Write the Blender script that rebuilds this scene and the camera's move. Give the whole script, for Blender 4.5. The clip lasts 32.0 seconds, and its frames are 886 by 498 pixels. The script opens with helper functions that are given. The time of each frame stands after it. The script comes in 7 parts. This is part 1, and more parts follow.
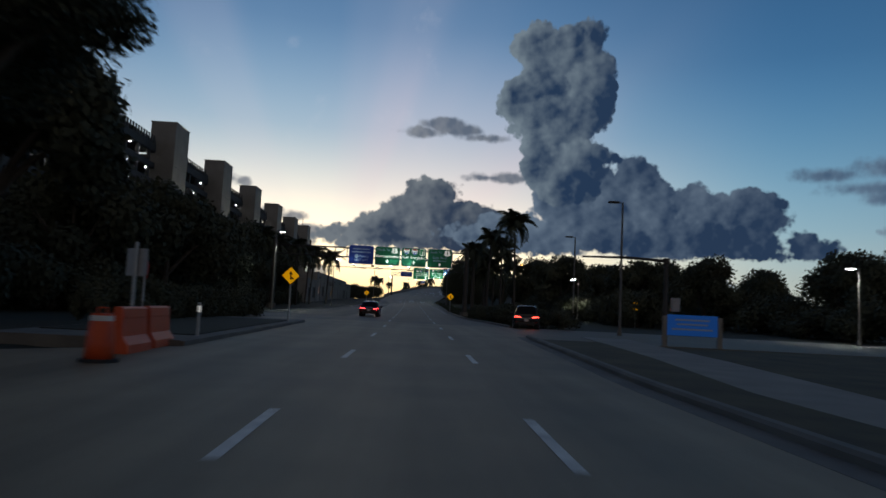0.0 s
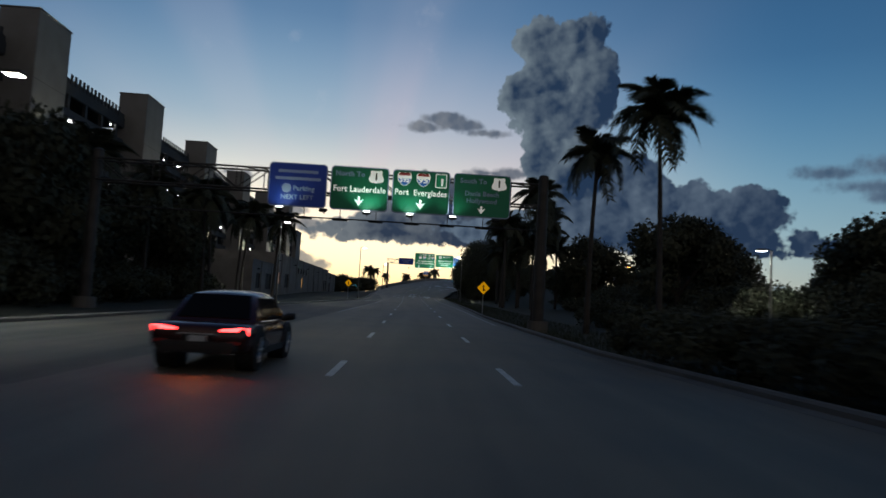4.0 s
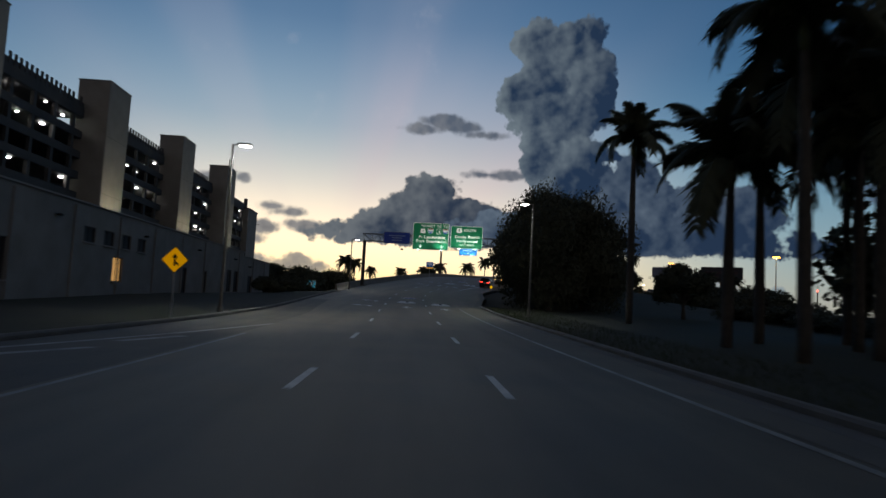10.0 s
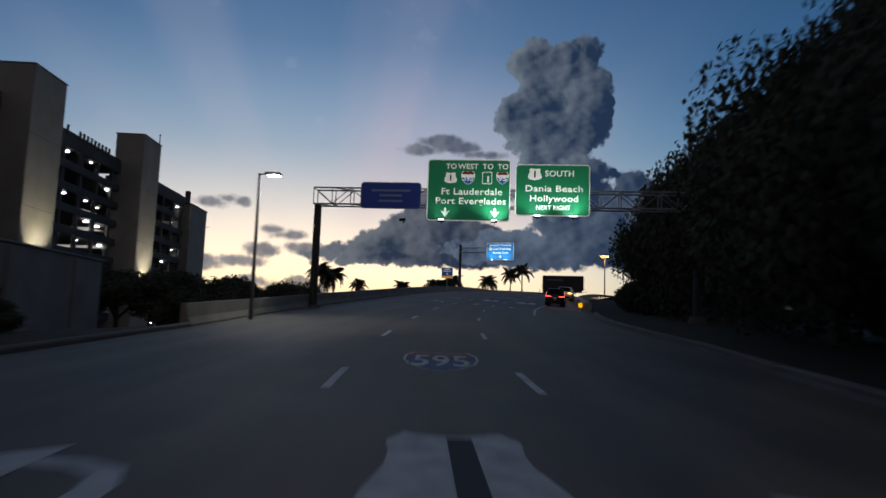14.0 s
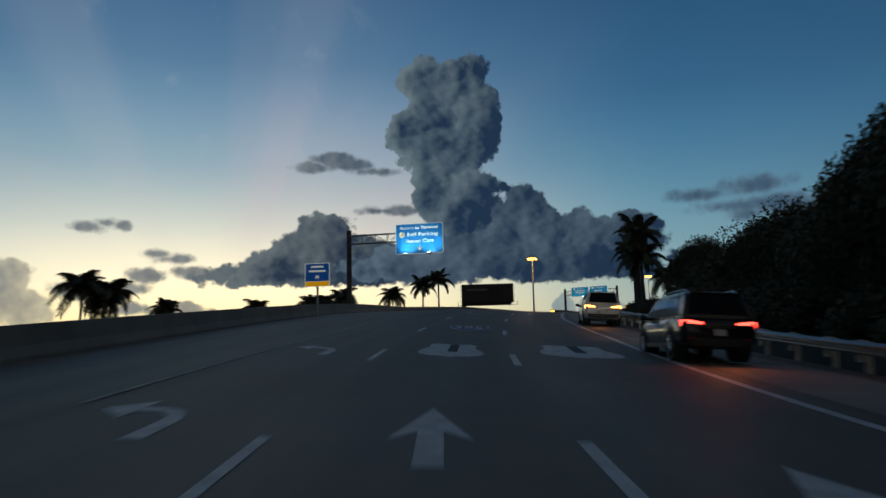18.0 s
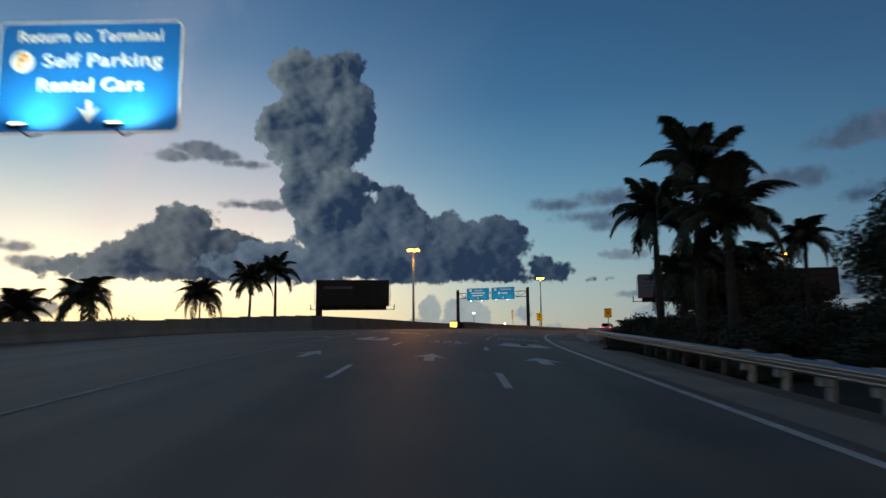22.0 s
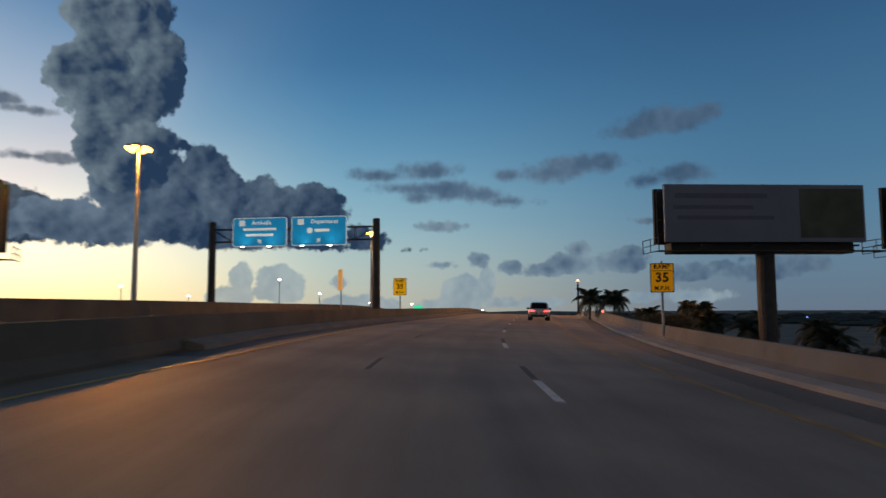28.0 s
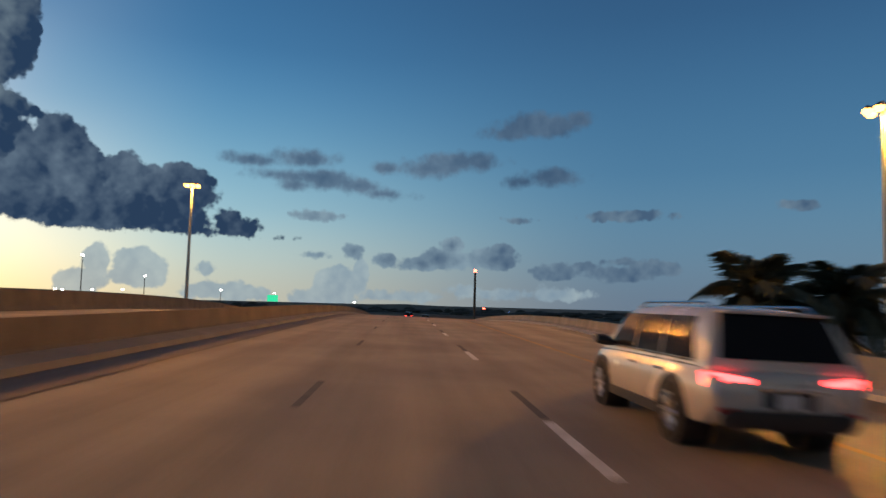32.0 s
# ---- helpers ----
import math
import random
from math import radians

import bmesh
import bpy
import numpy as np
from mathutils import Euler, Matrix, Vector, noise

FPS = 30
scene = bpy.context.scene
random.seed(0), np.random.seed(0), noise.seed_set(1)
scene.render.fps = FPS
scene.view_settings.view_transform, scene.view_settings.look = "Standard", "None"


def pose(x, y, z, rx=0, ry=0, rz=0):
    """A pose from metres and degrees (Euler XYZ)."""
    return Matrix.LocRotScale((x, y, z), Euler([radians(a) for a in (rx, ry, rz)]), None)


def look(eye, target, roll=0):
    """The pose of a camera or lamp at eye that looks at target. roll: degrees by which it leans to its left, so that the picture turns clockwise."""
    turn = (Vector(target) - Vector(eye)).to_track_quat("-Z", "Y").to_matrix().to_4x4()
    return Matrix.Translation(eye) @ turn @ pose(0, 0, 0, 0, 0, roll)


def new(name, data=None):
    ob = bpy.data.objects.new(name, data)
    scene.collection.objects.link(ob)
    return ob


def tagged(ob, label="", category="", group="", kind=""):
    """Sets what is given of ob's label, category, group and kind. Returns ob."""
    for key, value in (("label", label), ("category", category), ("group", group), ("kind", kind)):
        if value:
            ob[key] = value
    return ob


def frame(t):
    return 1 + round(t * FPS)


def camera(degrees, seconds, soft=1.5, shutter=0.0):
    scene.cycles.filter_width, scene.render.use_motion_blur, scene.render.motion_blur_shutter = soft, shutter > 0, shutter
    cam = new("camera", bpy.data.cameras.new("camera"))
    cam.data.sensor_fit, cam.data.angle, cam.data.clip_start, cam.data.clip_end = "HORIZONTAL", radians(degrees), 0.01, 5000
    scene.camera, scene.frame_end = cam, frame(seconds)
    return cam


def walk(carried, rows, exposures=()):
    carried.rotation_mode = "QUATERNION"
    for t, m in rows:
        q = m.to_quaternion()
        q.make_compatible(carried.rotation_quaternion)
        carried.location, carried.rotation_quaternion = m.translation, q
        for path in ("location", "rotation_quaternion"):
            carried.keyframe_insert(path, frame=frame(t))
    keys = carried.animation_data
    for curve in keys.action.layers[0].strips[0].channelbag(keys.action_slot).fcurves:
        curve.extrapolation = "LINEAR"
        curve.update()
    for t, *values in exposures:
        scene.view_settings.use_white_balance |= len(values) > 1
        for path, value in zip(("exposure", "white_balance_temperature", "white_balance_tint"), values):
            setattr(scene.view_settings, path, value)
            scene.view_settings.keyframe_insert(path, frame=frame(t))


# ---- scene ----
cam = camera(65.3, 32.0, shutter=0.7)
PATH = [
    (0.0, (0.000, 0.000, 1.500), (0.076, 9.961, 2.384), 2.79),
    (0.5, (-0.179, 6.268, 1.582), (-0.143, 16.237, 2.367), 2.81),
    (1.0, (-0.395, 12.598, 1.635), (-0.430, 22.569, 2.401), 2.93),
    (1.5, (-0.649, 18.990, 1.688), (-0.721, 28.957, 2.507), 2.98),
    (2.0, (-0.928, 25.447, 1.753), (-1.017, 35.412, 2.581), 3.08),
    (2.5, (-1.209, 31.969, 1.819), (-1.256, 41.934, 2.643), 3.17),
    (3.0, (-1.475, 38.556, 1.879), (-1.484, 48.523, 2.689), 3.18),
    (3.5, (-1.725, 45.207, 1.935), (-1.695, 55.174, 2.743), 3.17),
    (4.0, (-1.955, 51.922, 1.994), (-1.882, 61.888, 2.807), 3.17),
    (4.5, (-2.163, 58.698, 2.061), (-2.042, 68.664, 2.878), 3.23),
    (5.0, (-2.358, 65.535, 2.141), (-2.225, 75.499, 2.975), 3.39),
    (5.5, (-2.557, 72.431, 2.233), (-2.442, 82.395, 3.069), 3.51),
    (6.0, (-2.765, 79.384, 2.332), (-2.662, 89.350, 3.156), 3.66),
    (6.5, (-2.976, 86.397, 2.440), (-2.868, 96.361, 3.282), 3.56),
    (7.0, (-3.178, 93.470, 2.563), (-3.055, 103.432, 3.430), 3.58),
    (7.5, (-3.363, 100.601, 2.695), (-3.202, 110.563, 3.549), 3.52),
    (8.0, (-3.537, 107.788, 2.827), (-3.371, 117.750, 3.686), 3.25),
    (8.5, (-3.718, 115.030, 2.960), (-3.576, 124.992, 3.816), 3.12),
    (9.0, (-3.926, 122.326, 3.092), (-3.826, 132.288, 3.955), 3.08),
    (9.5, (-4.157, 129.674, 3.225), (-4.065, 139.636, 4.089), 3.07),
    (10.0, (-4.403, 137.072, 3.349), (-4.311, 147.036, 4.190), 3.04),
    (10.5, (-4.667, 144.514, 3.465), (-4.602, 154.479, 4.301), 3.19),
    (11.0, (-4.965, 151.994, 3.580), (-4.959, 161.959, 4.409), 3.40),
    (11.5, (-5.308, 159.498, 3.711), (-5.360, 169.459, 4.585), 3.19),
    (12.0, (-5.696, 167.012, 3.881), (-5.820, 176.966, 4.827), 3.15),
    (12.5, (-6.113, 174.512, 4.095), (-6.242, 184.460, 5.100), 2.81),
    (13.0, (-6.532, 181.975, 4.345), (-6.654, 191.919, 5.397), 2.41),
    (13.5, (-6.925, 189.383, 4.621), (-7.002, 199.324, 5.705), 2.30),
    (14.0, (-7.248, 196.717, 4.923), (-7.182, 206.653, 6.053), 1.92),
    (14.5, (-7.464, 203.967, 5.253), (-7.252, 213.895, 6.434), 1.56),
    (15.0, (-7.559, 211.122, 5.611), (-7.190, 221.040, 6.838), 1.20),
    (15.5, (-7.513, 218.181, 5.995), (-6.978, 228.086, 7.260), 0.83),
    (16.0, (-7.281, 225.141, 6.398), (-6.428, 235.020, 7.693), 0.03),
    (16.5, (-6.847, 232.004, 6.822), (-5.733, 241.851, 8.159), -0.24),
    (17.0, (-6.246, 238.775, 7.261), (-4.948, 248.598, 8.616), -0.53),
    (17.5, (-5.522, 245.467, 7.707), (-4.085, 255.269, 9.064), -0.95),
    (18.0, (-4.699, 252.088, 8.156), (-3.140, 261.871, 9.526), -1.37),
    (18.5, (-3.761, 258.644, 8.611), (-2.003, 268.390, 9.995), -1.02),
    (19.0, (-2.676, 265.131, 9.071), (-0.630, 274.820, 10.463), -0.69),
    (19.5, (-1.435, 271.546, 9.536), (0.822, 281.188, 10.934), -0.37),
    (20.0, (-0.035, 277.886, 10.012), (2.545, 287.442, 11.435), -0.14),
    (20.5, (1.521, 284.147, 10.496), (4.322, 293.638, 11.939), -0.45),
    (21.0, (3.222, 290.329, 10.971), (6.306, 299.739, 12.362), -0.70),
    (21.5, (5.050, 296.438, 11.426), (8.334, 305.784, 12.792), -0.68),
    (22.0, (6.962, 302.487, 11.861), (10.345, 311.801, 13.203), -0.61),
    (22.5, (8.934, 308.499, 12.263), (12.400, 317.792, 13.533), -0.29),
    (23.0, (10.977, 314.481, 12.620), (14.546, 323.746, 13.809), 0.02),
    (23.5, (13.126, 320.437, 12.930), (16.878, 329.636, 14.066), -0.03),
    (24.0, (15.419, 326.366, 13.199), (19.382, 335.485, 14.267), -0.00),
    (24.5, (17.866, 332.276, 13.435), (22.017, 341.314, 14.472), 0.09),
    (25.0, (20.474, 338.177, 13.649), (24.828, 347.122, 14.669), 0.25),
    (25.5, (23.243, 344.076, 13.851), (27.777, 352.931, 14.867), 0.14),
    (26.0, (26.190, 349.970, 14.042), (30.974, 358.695, 15.037), 0.04),
    (26.5, (29.325, 355.851, 14.219), (34.345, 364.445, 15.190), -0.11),
    (27.0, (32.642, 361.716, 14.380), (37.887, 370.178, 15.323), -0.28),
    (27.5, (36.137, 367.557, 14.524), (41.604, 375.881, 15.435), -0.43),
    (28.0, (39.820, 373.357, 14.650), (45.552, 381.504, 15.529), -0.32),
    (28.5, (43.701, 379.094, 14.758), (49.703, 387.047, 15.602), -0.28),
    (29.0, (47.765, 384.764, 14.849), (53.981, 392.556, 15.659), -0.24),
    (29.5, (51.984, 390.387, 14.929), (58.332, 398.072, 15.738), 0.16),
    (30.0, (56.349, 395.968, 15.006), (62.859, 403.517, 15.808), 0.58),
    (30.5, (60.877, 401.497, 15.081), (67.569, 408.885, 15.882), 0.87),
    (31.0, (65.575, 406.969, 15.152), (72.439, 414.197, 15.956), 1.08),
    (31.5, (70.435, 412.390, 15.218), (77.439, 419.483, 16.013), 1.31),
    (32.0, (75.429, 417.782, 15.277), (82.538, 424.770, 16.069), 1.51),
]
walk(cam, [(t, look(eye, target, roll)) for t, eye, target, roll in PATH], [(0, 0.15, 6750, 13.5), (5, 0.03, 6800, 13), (9, -0.05, 6980, 13), (12, -0.15, 6800, 20), (13, -0.12, 6750, 20), (16, -0.08, 6720, 18), (17, -0.14, 6550, 15), (18, -0.14, 6720, 4.5), (19, -0.1, 6760, 7), (20, 0.12, 6950, 10.5), (22, 0.12, 7000, 11.5), (24, 0.14, 6880, 10.5), (28, 0.25, 6720, 9.5), (30, 0.31, 6720, 7), (31, 0.34, 6650, 6), (32, 0.4, 6720, 9)])

# ---- world: dusk sky, sun just set ahead on the left, cumulus in front of it ----
TOWER = [(11.9, 22.3, 1.36, 1.38), (7.8, 21.5, 2.15, 1.75), (10.1, 19.5, 3.86, 2.77), (12.2, 17.9, 1.98, 2.84), (7.3, 17.5, 2.81, 2.09), (9.5, 15.7, 3.79, 1.94),
    (10.2, 22.5, 0.98, 0.83), (9.6, 13.6, 2.72, 1.76), (8.3, 11.8, 1.69, 1.76), (11.9, 13.0, 1.94, 1.10), (10.4, 10.7, 2.41, 1.66), (12.0, 12.9, 2.07, 0.82)]
BANK = [(5.4, 6.9, 2.6, 1.3), (4.2, 6.3, 3.4, 0.9), (8.0, 6.4, 4.0, 1.5), (19.0, 6.4, 8.0, 1.7), (9.7, 9.9, 1.95, 2.31), (12.2, 10.6, 2.29, 2.07), (13.1, 8.1, 4.96, 2.20), (15.9, 11.4, 1.60, 1.45), (15.8, 9.7, 2.65, 2.03), (18.0, 8.6, 2.59, 1.88),
    (20.3, 9.7, 1.18, 0.88), (21.8, 8.6, 2.06, 1.53), (24.6, 9.0, 2.06, 1.46), (23.4, 7.5, 3.61, 1.56), (15.4, 6.6, 8.37, 1.09), (11.4, 6.5, 4.32, 1.15),
    (26.3, 7.7, 0.77, 0.63), (28.8, 5.5, 1.83, 0.83), (28.0, 6.2, 0.93, 0.58), (26.9, 5.0, 3.40, 0.42)]
DOME = [(-3.0, 5.6, 6.4, 0.9), (1.5, 6.2, 5.0, 1.4), (-0.6, 9.6, 2.09, 1.31), (-1.9, 8.0, 2.60, 1.41), (-3.5, 6.9, 3.53, 1.12), (-5.8, 6.3, 2.42, 0.79), (0.7, 7.4, 4.16, 1.69), (3.6, 7.6, 1.98, 1.12),
    (-7.2, 6.2, 1.48, 0.51), (-1.6, 6.2, 5.65, 0.56)]
SCUD = [(0.1, 15.3, 1.65, 0.56), (1.5, 14.9, 1.36, 0.42), (-1.8, 14.6, 1.36, 0.33), (3.7, 14.3, 1.06, 0.19), (6.0, 11.1, 1.70, 0.37), (3.9, 11.1, 1.33, 0.19),
    (-13.7, 7.4, 0.80, 0.23), (-10.8, 6.0, 1.09, 0.55), (-12.0, 6.1, 0.72, 0.37), (-9.5, 5.7, 1.19, 0.23), (-17.3, 9.6, 0.56, 0.27), (-16.1, 9.5, 0.48, 0.32),
    (-14.2, 5.7, 1.4, 0.5), (-16.2, 4.8, 1.7, 0.42), (-19.0, 4.6, 1.5, 0.6), (-15.5, 3.2, 1.1, 0.42), (-18.4, 9.2, 1.3, 0.42), (-12.2, 7.0, 1.2, 0.32)]
WEST = [(-23.6, 5.6, 1.5, 1.1), (-24.8, 4.0, 2.6, 2.0), (-22.2, 3.2, 1.7, 1.3), (-27.5, 5.0, 2.4, 2.2), (-31.0, 3.6, 3.0, 1.8), (-11.2, 3.1, 1.1, 0.6), (-12.5, 2.8, 1.3, 0.42), (-9.8, 2.7, 0.8, 0.35)]
EAST = [(33.8, 11.4, 2.25, 0.60), (29.5, 11.1, 1.71, 0.33), (35.4, 10.0, 2.23, 0.74), (32.4, 10.0, 1.98, 0.33), (38.4, 9.5, 1.27, 0.50), (33.3, 9.3, 1.12, 0.33),
    (40.4, 8.9, 1.07, 0.18), (46.7, 11.8, 2.78, 0.66), (44.1, 11.1, 2.25, 0.58), (40.5, 11.0, 0.76, 0.36), (48.4, 11.5, 1.15, 0.43), (53.4, 14.7, 2.89, 0.92),
    (56.4, 15.2, 0.95, 0.53), (50.5, 14.1, 1.29, 0.39), (54.2, 10.6, 2.09, 0.58), (52.2, 10.2, 1.23, 0.38)]
FAR = [(35.1, 7.0, 1.20, 0.28), (38.1, 4.1, 0.79, 0.56), (40.6, 3.5, 0.84, 0.51), (34.9, 3.7, 1.04, 0.28), (45.6, 3.7, 1.97, 0.84), (46.2, 4.8, 0.89, 0.75),
    (43.5, 3.3, 1.50, 0.56), (49.5, 3.7, 1.96, 0.84), (50.2, 4.5, 1.03, 0.56), (54.9, 2.8, 1.65, 0.60), (59.6, 2.7, 2.21, 0.55), (62.6, 3.3, 1.97, 0.58),
    (56.9, 3.3, 0.90, 0.28), (60.9, 3.7, 1.31, 0.23), (35.0, 6.8, 1.28, 0.32), (51.7, 7.0, 0.70, 0.23), (60.5, 7.4, 2.38, 0.32), (73.1, 8.0, 1.12, 0.29)]
PALE = [(37.0, 1.3, 1.93, 1.39), (38.8, 2.3, 0.60, 1.02), (35.2, 0.3, 2.27, 0.55), (21.9, 2.1, 1.97, 1.46), (18.9, 2.5, 0.83, 1.26), (17.8, 0.9, 1.65, 1.04),
    (28.2, 0.6, 2.99, 0.63), (42.6, 0.5, 3.27, 0.28), (49.1, 1.0, 2.80, 0.37), (54.7, 1.1, 2.29, 0.46), (26.7, 2.2, 0.56, 0.38)]


def lin(r, g, b):
    return tuple((c / 255 / 12.92 if c < 10 else ((c / 255 + 0.055) / 1.055) ** 2.4) for c in (r, g, b)) + (1.0,)


world = bpy.data.worlds.new("dusk_sky")
scene.world = world
world.use_nodes = True
wt = world.node_tree
wt.nodes.clear()


def wmath(op, a, b=None, c=None, clamp=False):
    n = wt.nodes.new("ShaderNodeMath")
    n.operation, n.use_clamp = op, clamp
    for i, v in enumerate((a, b, c)):
        if v is None:
            continue
        if isinstance(v, (int, float)):
            n.inputs[i].default_value = v
        else:
            wt.links.new(v, n.inputs[i])
    return n.outputs[0]


def wramp(fac, stops, mode="B_SPLINE"):
    n = wt.nodes.new("ShaderNodeValToRGB")
    n.color_ramp.interpolation = mode
    while len(n.color_ramp.elements) < len(stops):
        n.color_ramp.elements.new(0.5)
    for e, (p, col) in zip(n.color_ramp.elements, stops):
        e.position, e.color = p, col
    wt.links.new(fac, n.inputs[0])
    return n.outputs[0]


def wmix(fac, a, b):
    n = wt.nodes.new("ShaderNodeMix")
    n.data_type = "RGBA"
    for v, s in ((fac, n.inputs[0]), (a, n.inputs[6]), (b, n.inputs[7])):
        if isinstance(v, (int, float, tuple)):
            s.default_value = v
        else:
            wt.links.new(v, s)
    return n.outputs[2]


def srange(v, a, b, to0=0.0, to1=1.0, smooth=True):
    n = wt.nodes.new("ShaderNodeMapRange")
    n.interpolation_type = "SMOOTHSTEP" if smooth else "LINEAR"
    wt.links.new(v, n.inputs[0])
    for i, x in enumerate((a, b, to0, to1)):
        n.inputs[i + 1].default_value = x
    return n.outputs[0]


tc = wt.nodes.new("ShaderNodeTexCoord")
sp = wt.nodes.new("ShaderNodeSeparateXYZ")
wt.links.new(tc.outputs["Generated"], sp.inputs[0])
DEG = 180 / math.pi
az = wmath("MULTIPLY", wmath("ARCTAN2", sp.outputs[0], sp.outputs[1]), DEG)
el = wmath("MULTIPLY", wmath("ARCSINE", sp.outputs[2]), DEG)
el01 = wmath("DIVIDE", wmath("MAXIMUM", el, 0.0), 90.0)
# sky colour by height, towards the afterglow, beside it and away from it
glow = wramp(el01, [(0.0, lin(255, 212, 128)), (0.03, lin(255, 236, 184)), (0.065, lin(252, 236, 206)), (0.105, lin(216, 216, 206)), (0.16, lin(150, 182, 203)),
                    (0.25, lin(78, 122, 166)), (0.40, lin(40, 72, 112)), (1.0, lin(22, 38, 66))])
side = wramp(el01, [(0.0, lin(178, 174, 156)), (0.035, lin(172, 186, 180)), (0.08, lin(134, 174, 190)), (0.15, lin(84, 136, 172)), (0.22, lin(54, 104, 148)),
                    (0.36, lin(36, 72, 112)), (1.0, lin(22, 38, 68))])
away = wramp(el01, [(0.0, lin(92, 106, 124)), (0.05, lin(90, 122, 144)), (0.12, lin(66, 112, 146)), (0.25, lin(42, 80, 120)), (0.45, lin(28, 50, 78)), (1.0, lin(26, 36, 56))])
# the sun has set here: the air above it is brighter than white
bright = wt.nodes.new("ShaderNodeVectorMath")
bright.operation = "SCALE"
wt.links.new(glow, bright.inputs[0])
wt.links.new(srange(el, 14, 3, 1.0, 1.42), bright.inputs["Scale"])
glow = bright.outputs[0]
off = wmath("ABSOLUTE", wmath("SUBTRACT", az, -9.0))
sky = wmix(srange(off, 5, 38), glow, side)
sky = wmix(srange(off, 30, 72), sky, away)
# the rosy belt opposite the afterglow, out of view, added to warm the road's light
belt = wramp(el01, [(0.0, lin(80, 86, 98)), (0.06, lin(108, 104, 108)), (0.14, lin(126, 118, 112)), (0.24, lin(114, 110, 105)), (0.40, lin(82, 84, 88)), (1.0, lin(28, 36, 54))])
sky = wmix(srange(off, 96, 140), sky, belt)

# clouds: soft unions of puffs, their edges broken by billows
flat = wt.nodes.new("ShaderNodeCombineXYZ")
wt.links.new(az, flat.inputs[0])
wt.links.new(el, flat.inputs[1])


def shifted(dx, dy):
    n = wt.nodes.new("ShaderNodeVectorMath")
    wt.links.new(flat.outputs[0], n.inputs[0])
    n.inputs[1].default_value = (dx, dy, 0)
    return n.outputs[0]


def billow(scale, vec, detail=2.0):
    n = wt.nodes.new("ShaderNodeTexVoronoi")
    n.voronoi_dimensions, n.feature = "2D", "SMOOTH_F1"
    n.inputs["Scale"].default_value, n.inputs["Smoothness"].default_value = scale, 0.25
    n.inputs["Detail"].default_value, n.inputs["Roughness"].default_value = detail, 0.45
    wt.links.new(vec, n.inputs["Vector"])
    return n.outputs["Distance"]


def grain(scale, vec, detail=5.0):
    n = wt.nodes.new("ShaderNodeTexNoise")
    n.noise_dimensions = "2D"
    n.inputs["Scale"].default_value, n.inputs["Detail"].default_value, n.inputs["Roughness"].default_value = scale, detail, 0.58
    wt.links.new(vec, n.inputs["Vector"])
    return n.outputs["Fac"]


here_vec, lit_vec = flat.outputs[0], shifted(-0.55, 0.12)


def lumps(vec):
    return wmath("MULTIPLY_ADD", billow(1.05, vec, 1.0), 0.42, wmath("MULTIPLY_ADD", grain(0.8, vec, 3.0), -0.5, billow(0.36, vec, 0.0)))


puffs, small_puffs, fine, broad = billow(0.55, here_vec, 0.0), billow(1.5, here_vec, 1.0), grain(1.1, here_vec, 3.0), grain(0.22, here_vec, 2.0)
# billows turned towards the glow are lighter
relief = wmath("SUBTRACT", lumps(lit_vec), lumps(here_vec))


def puff_field(rows, blend):
    field = None
    for a, e, ra, re in rows:
        n = wt.nodes.new("ShaderNodeVectorMath")
        n.operation = "MULTIPLY_ADD"
        wt.links.new(flat.outputs[0], n.inputs[0])
        n.inputs[1].default_value, n.inputs[2].default_value = (1 / ra, 1 / re, 0), (-a / ra, -e / re, 0)
        ln = wt.nodes.new("ShaderNodeVectorMath")
        ln.operation = "LENGTH"
        wt.links.new(n.outputs[0], ln.inputs[0])
        d = wmath("MULTIPLY_ADD", ln.outputs["Value"], re, -re)
        field = d if field is None else wmath("SMOOTH_MIN", field, d, blend)
    return field


def ball_light(rows, bumps):
    """Each puff is a ball lit from the side of the glow, laid over those before it."""
    light = None
    for a, e, ra, re in rows:
        n = wt.nodes.new("ShaderNodeVectorMath")
        n.operation = "MULTIPLY_ADD"
        wt.links.new(flat.outputs[0], n.inputs[0])
        n.inputs[1].default_value, n.inputs[2].default_value = (1 / ra, 1 / re, 0), (-a / ra, -e / re, 0)
        dt, ln = wt.nodes.new("ShaderNodeVectorMath"), wt.nodes.new("ShaderNodeVectorMath")
        ln.operation, dt.operation = "LENGTH", "DOT_PRODUCT"
        for q in (ln, dt):
            wt.links.new(n.outputs[0], q.inputs[0])
        dt.inputs[1].default_value = (-0.85, 0.30, 0)
        turn = wmath("MINIMUM", wmath("MAXIMUM", dt.outputs["Value"], -0.9), 0.9)
        if light is None:
            light = turn
            continue
        over = srange(wmath("ADD", wmath("MULTIPLY_ADD", ln.outputs["Value"], re, -re), bumps), 0.45, -0.1)
        light = wmath("MULTIPLY_ADD", wmath("SUBTRACT", turn, light), over, light)
    return light


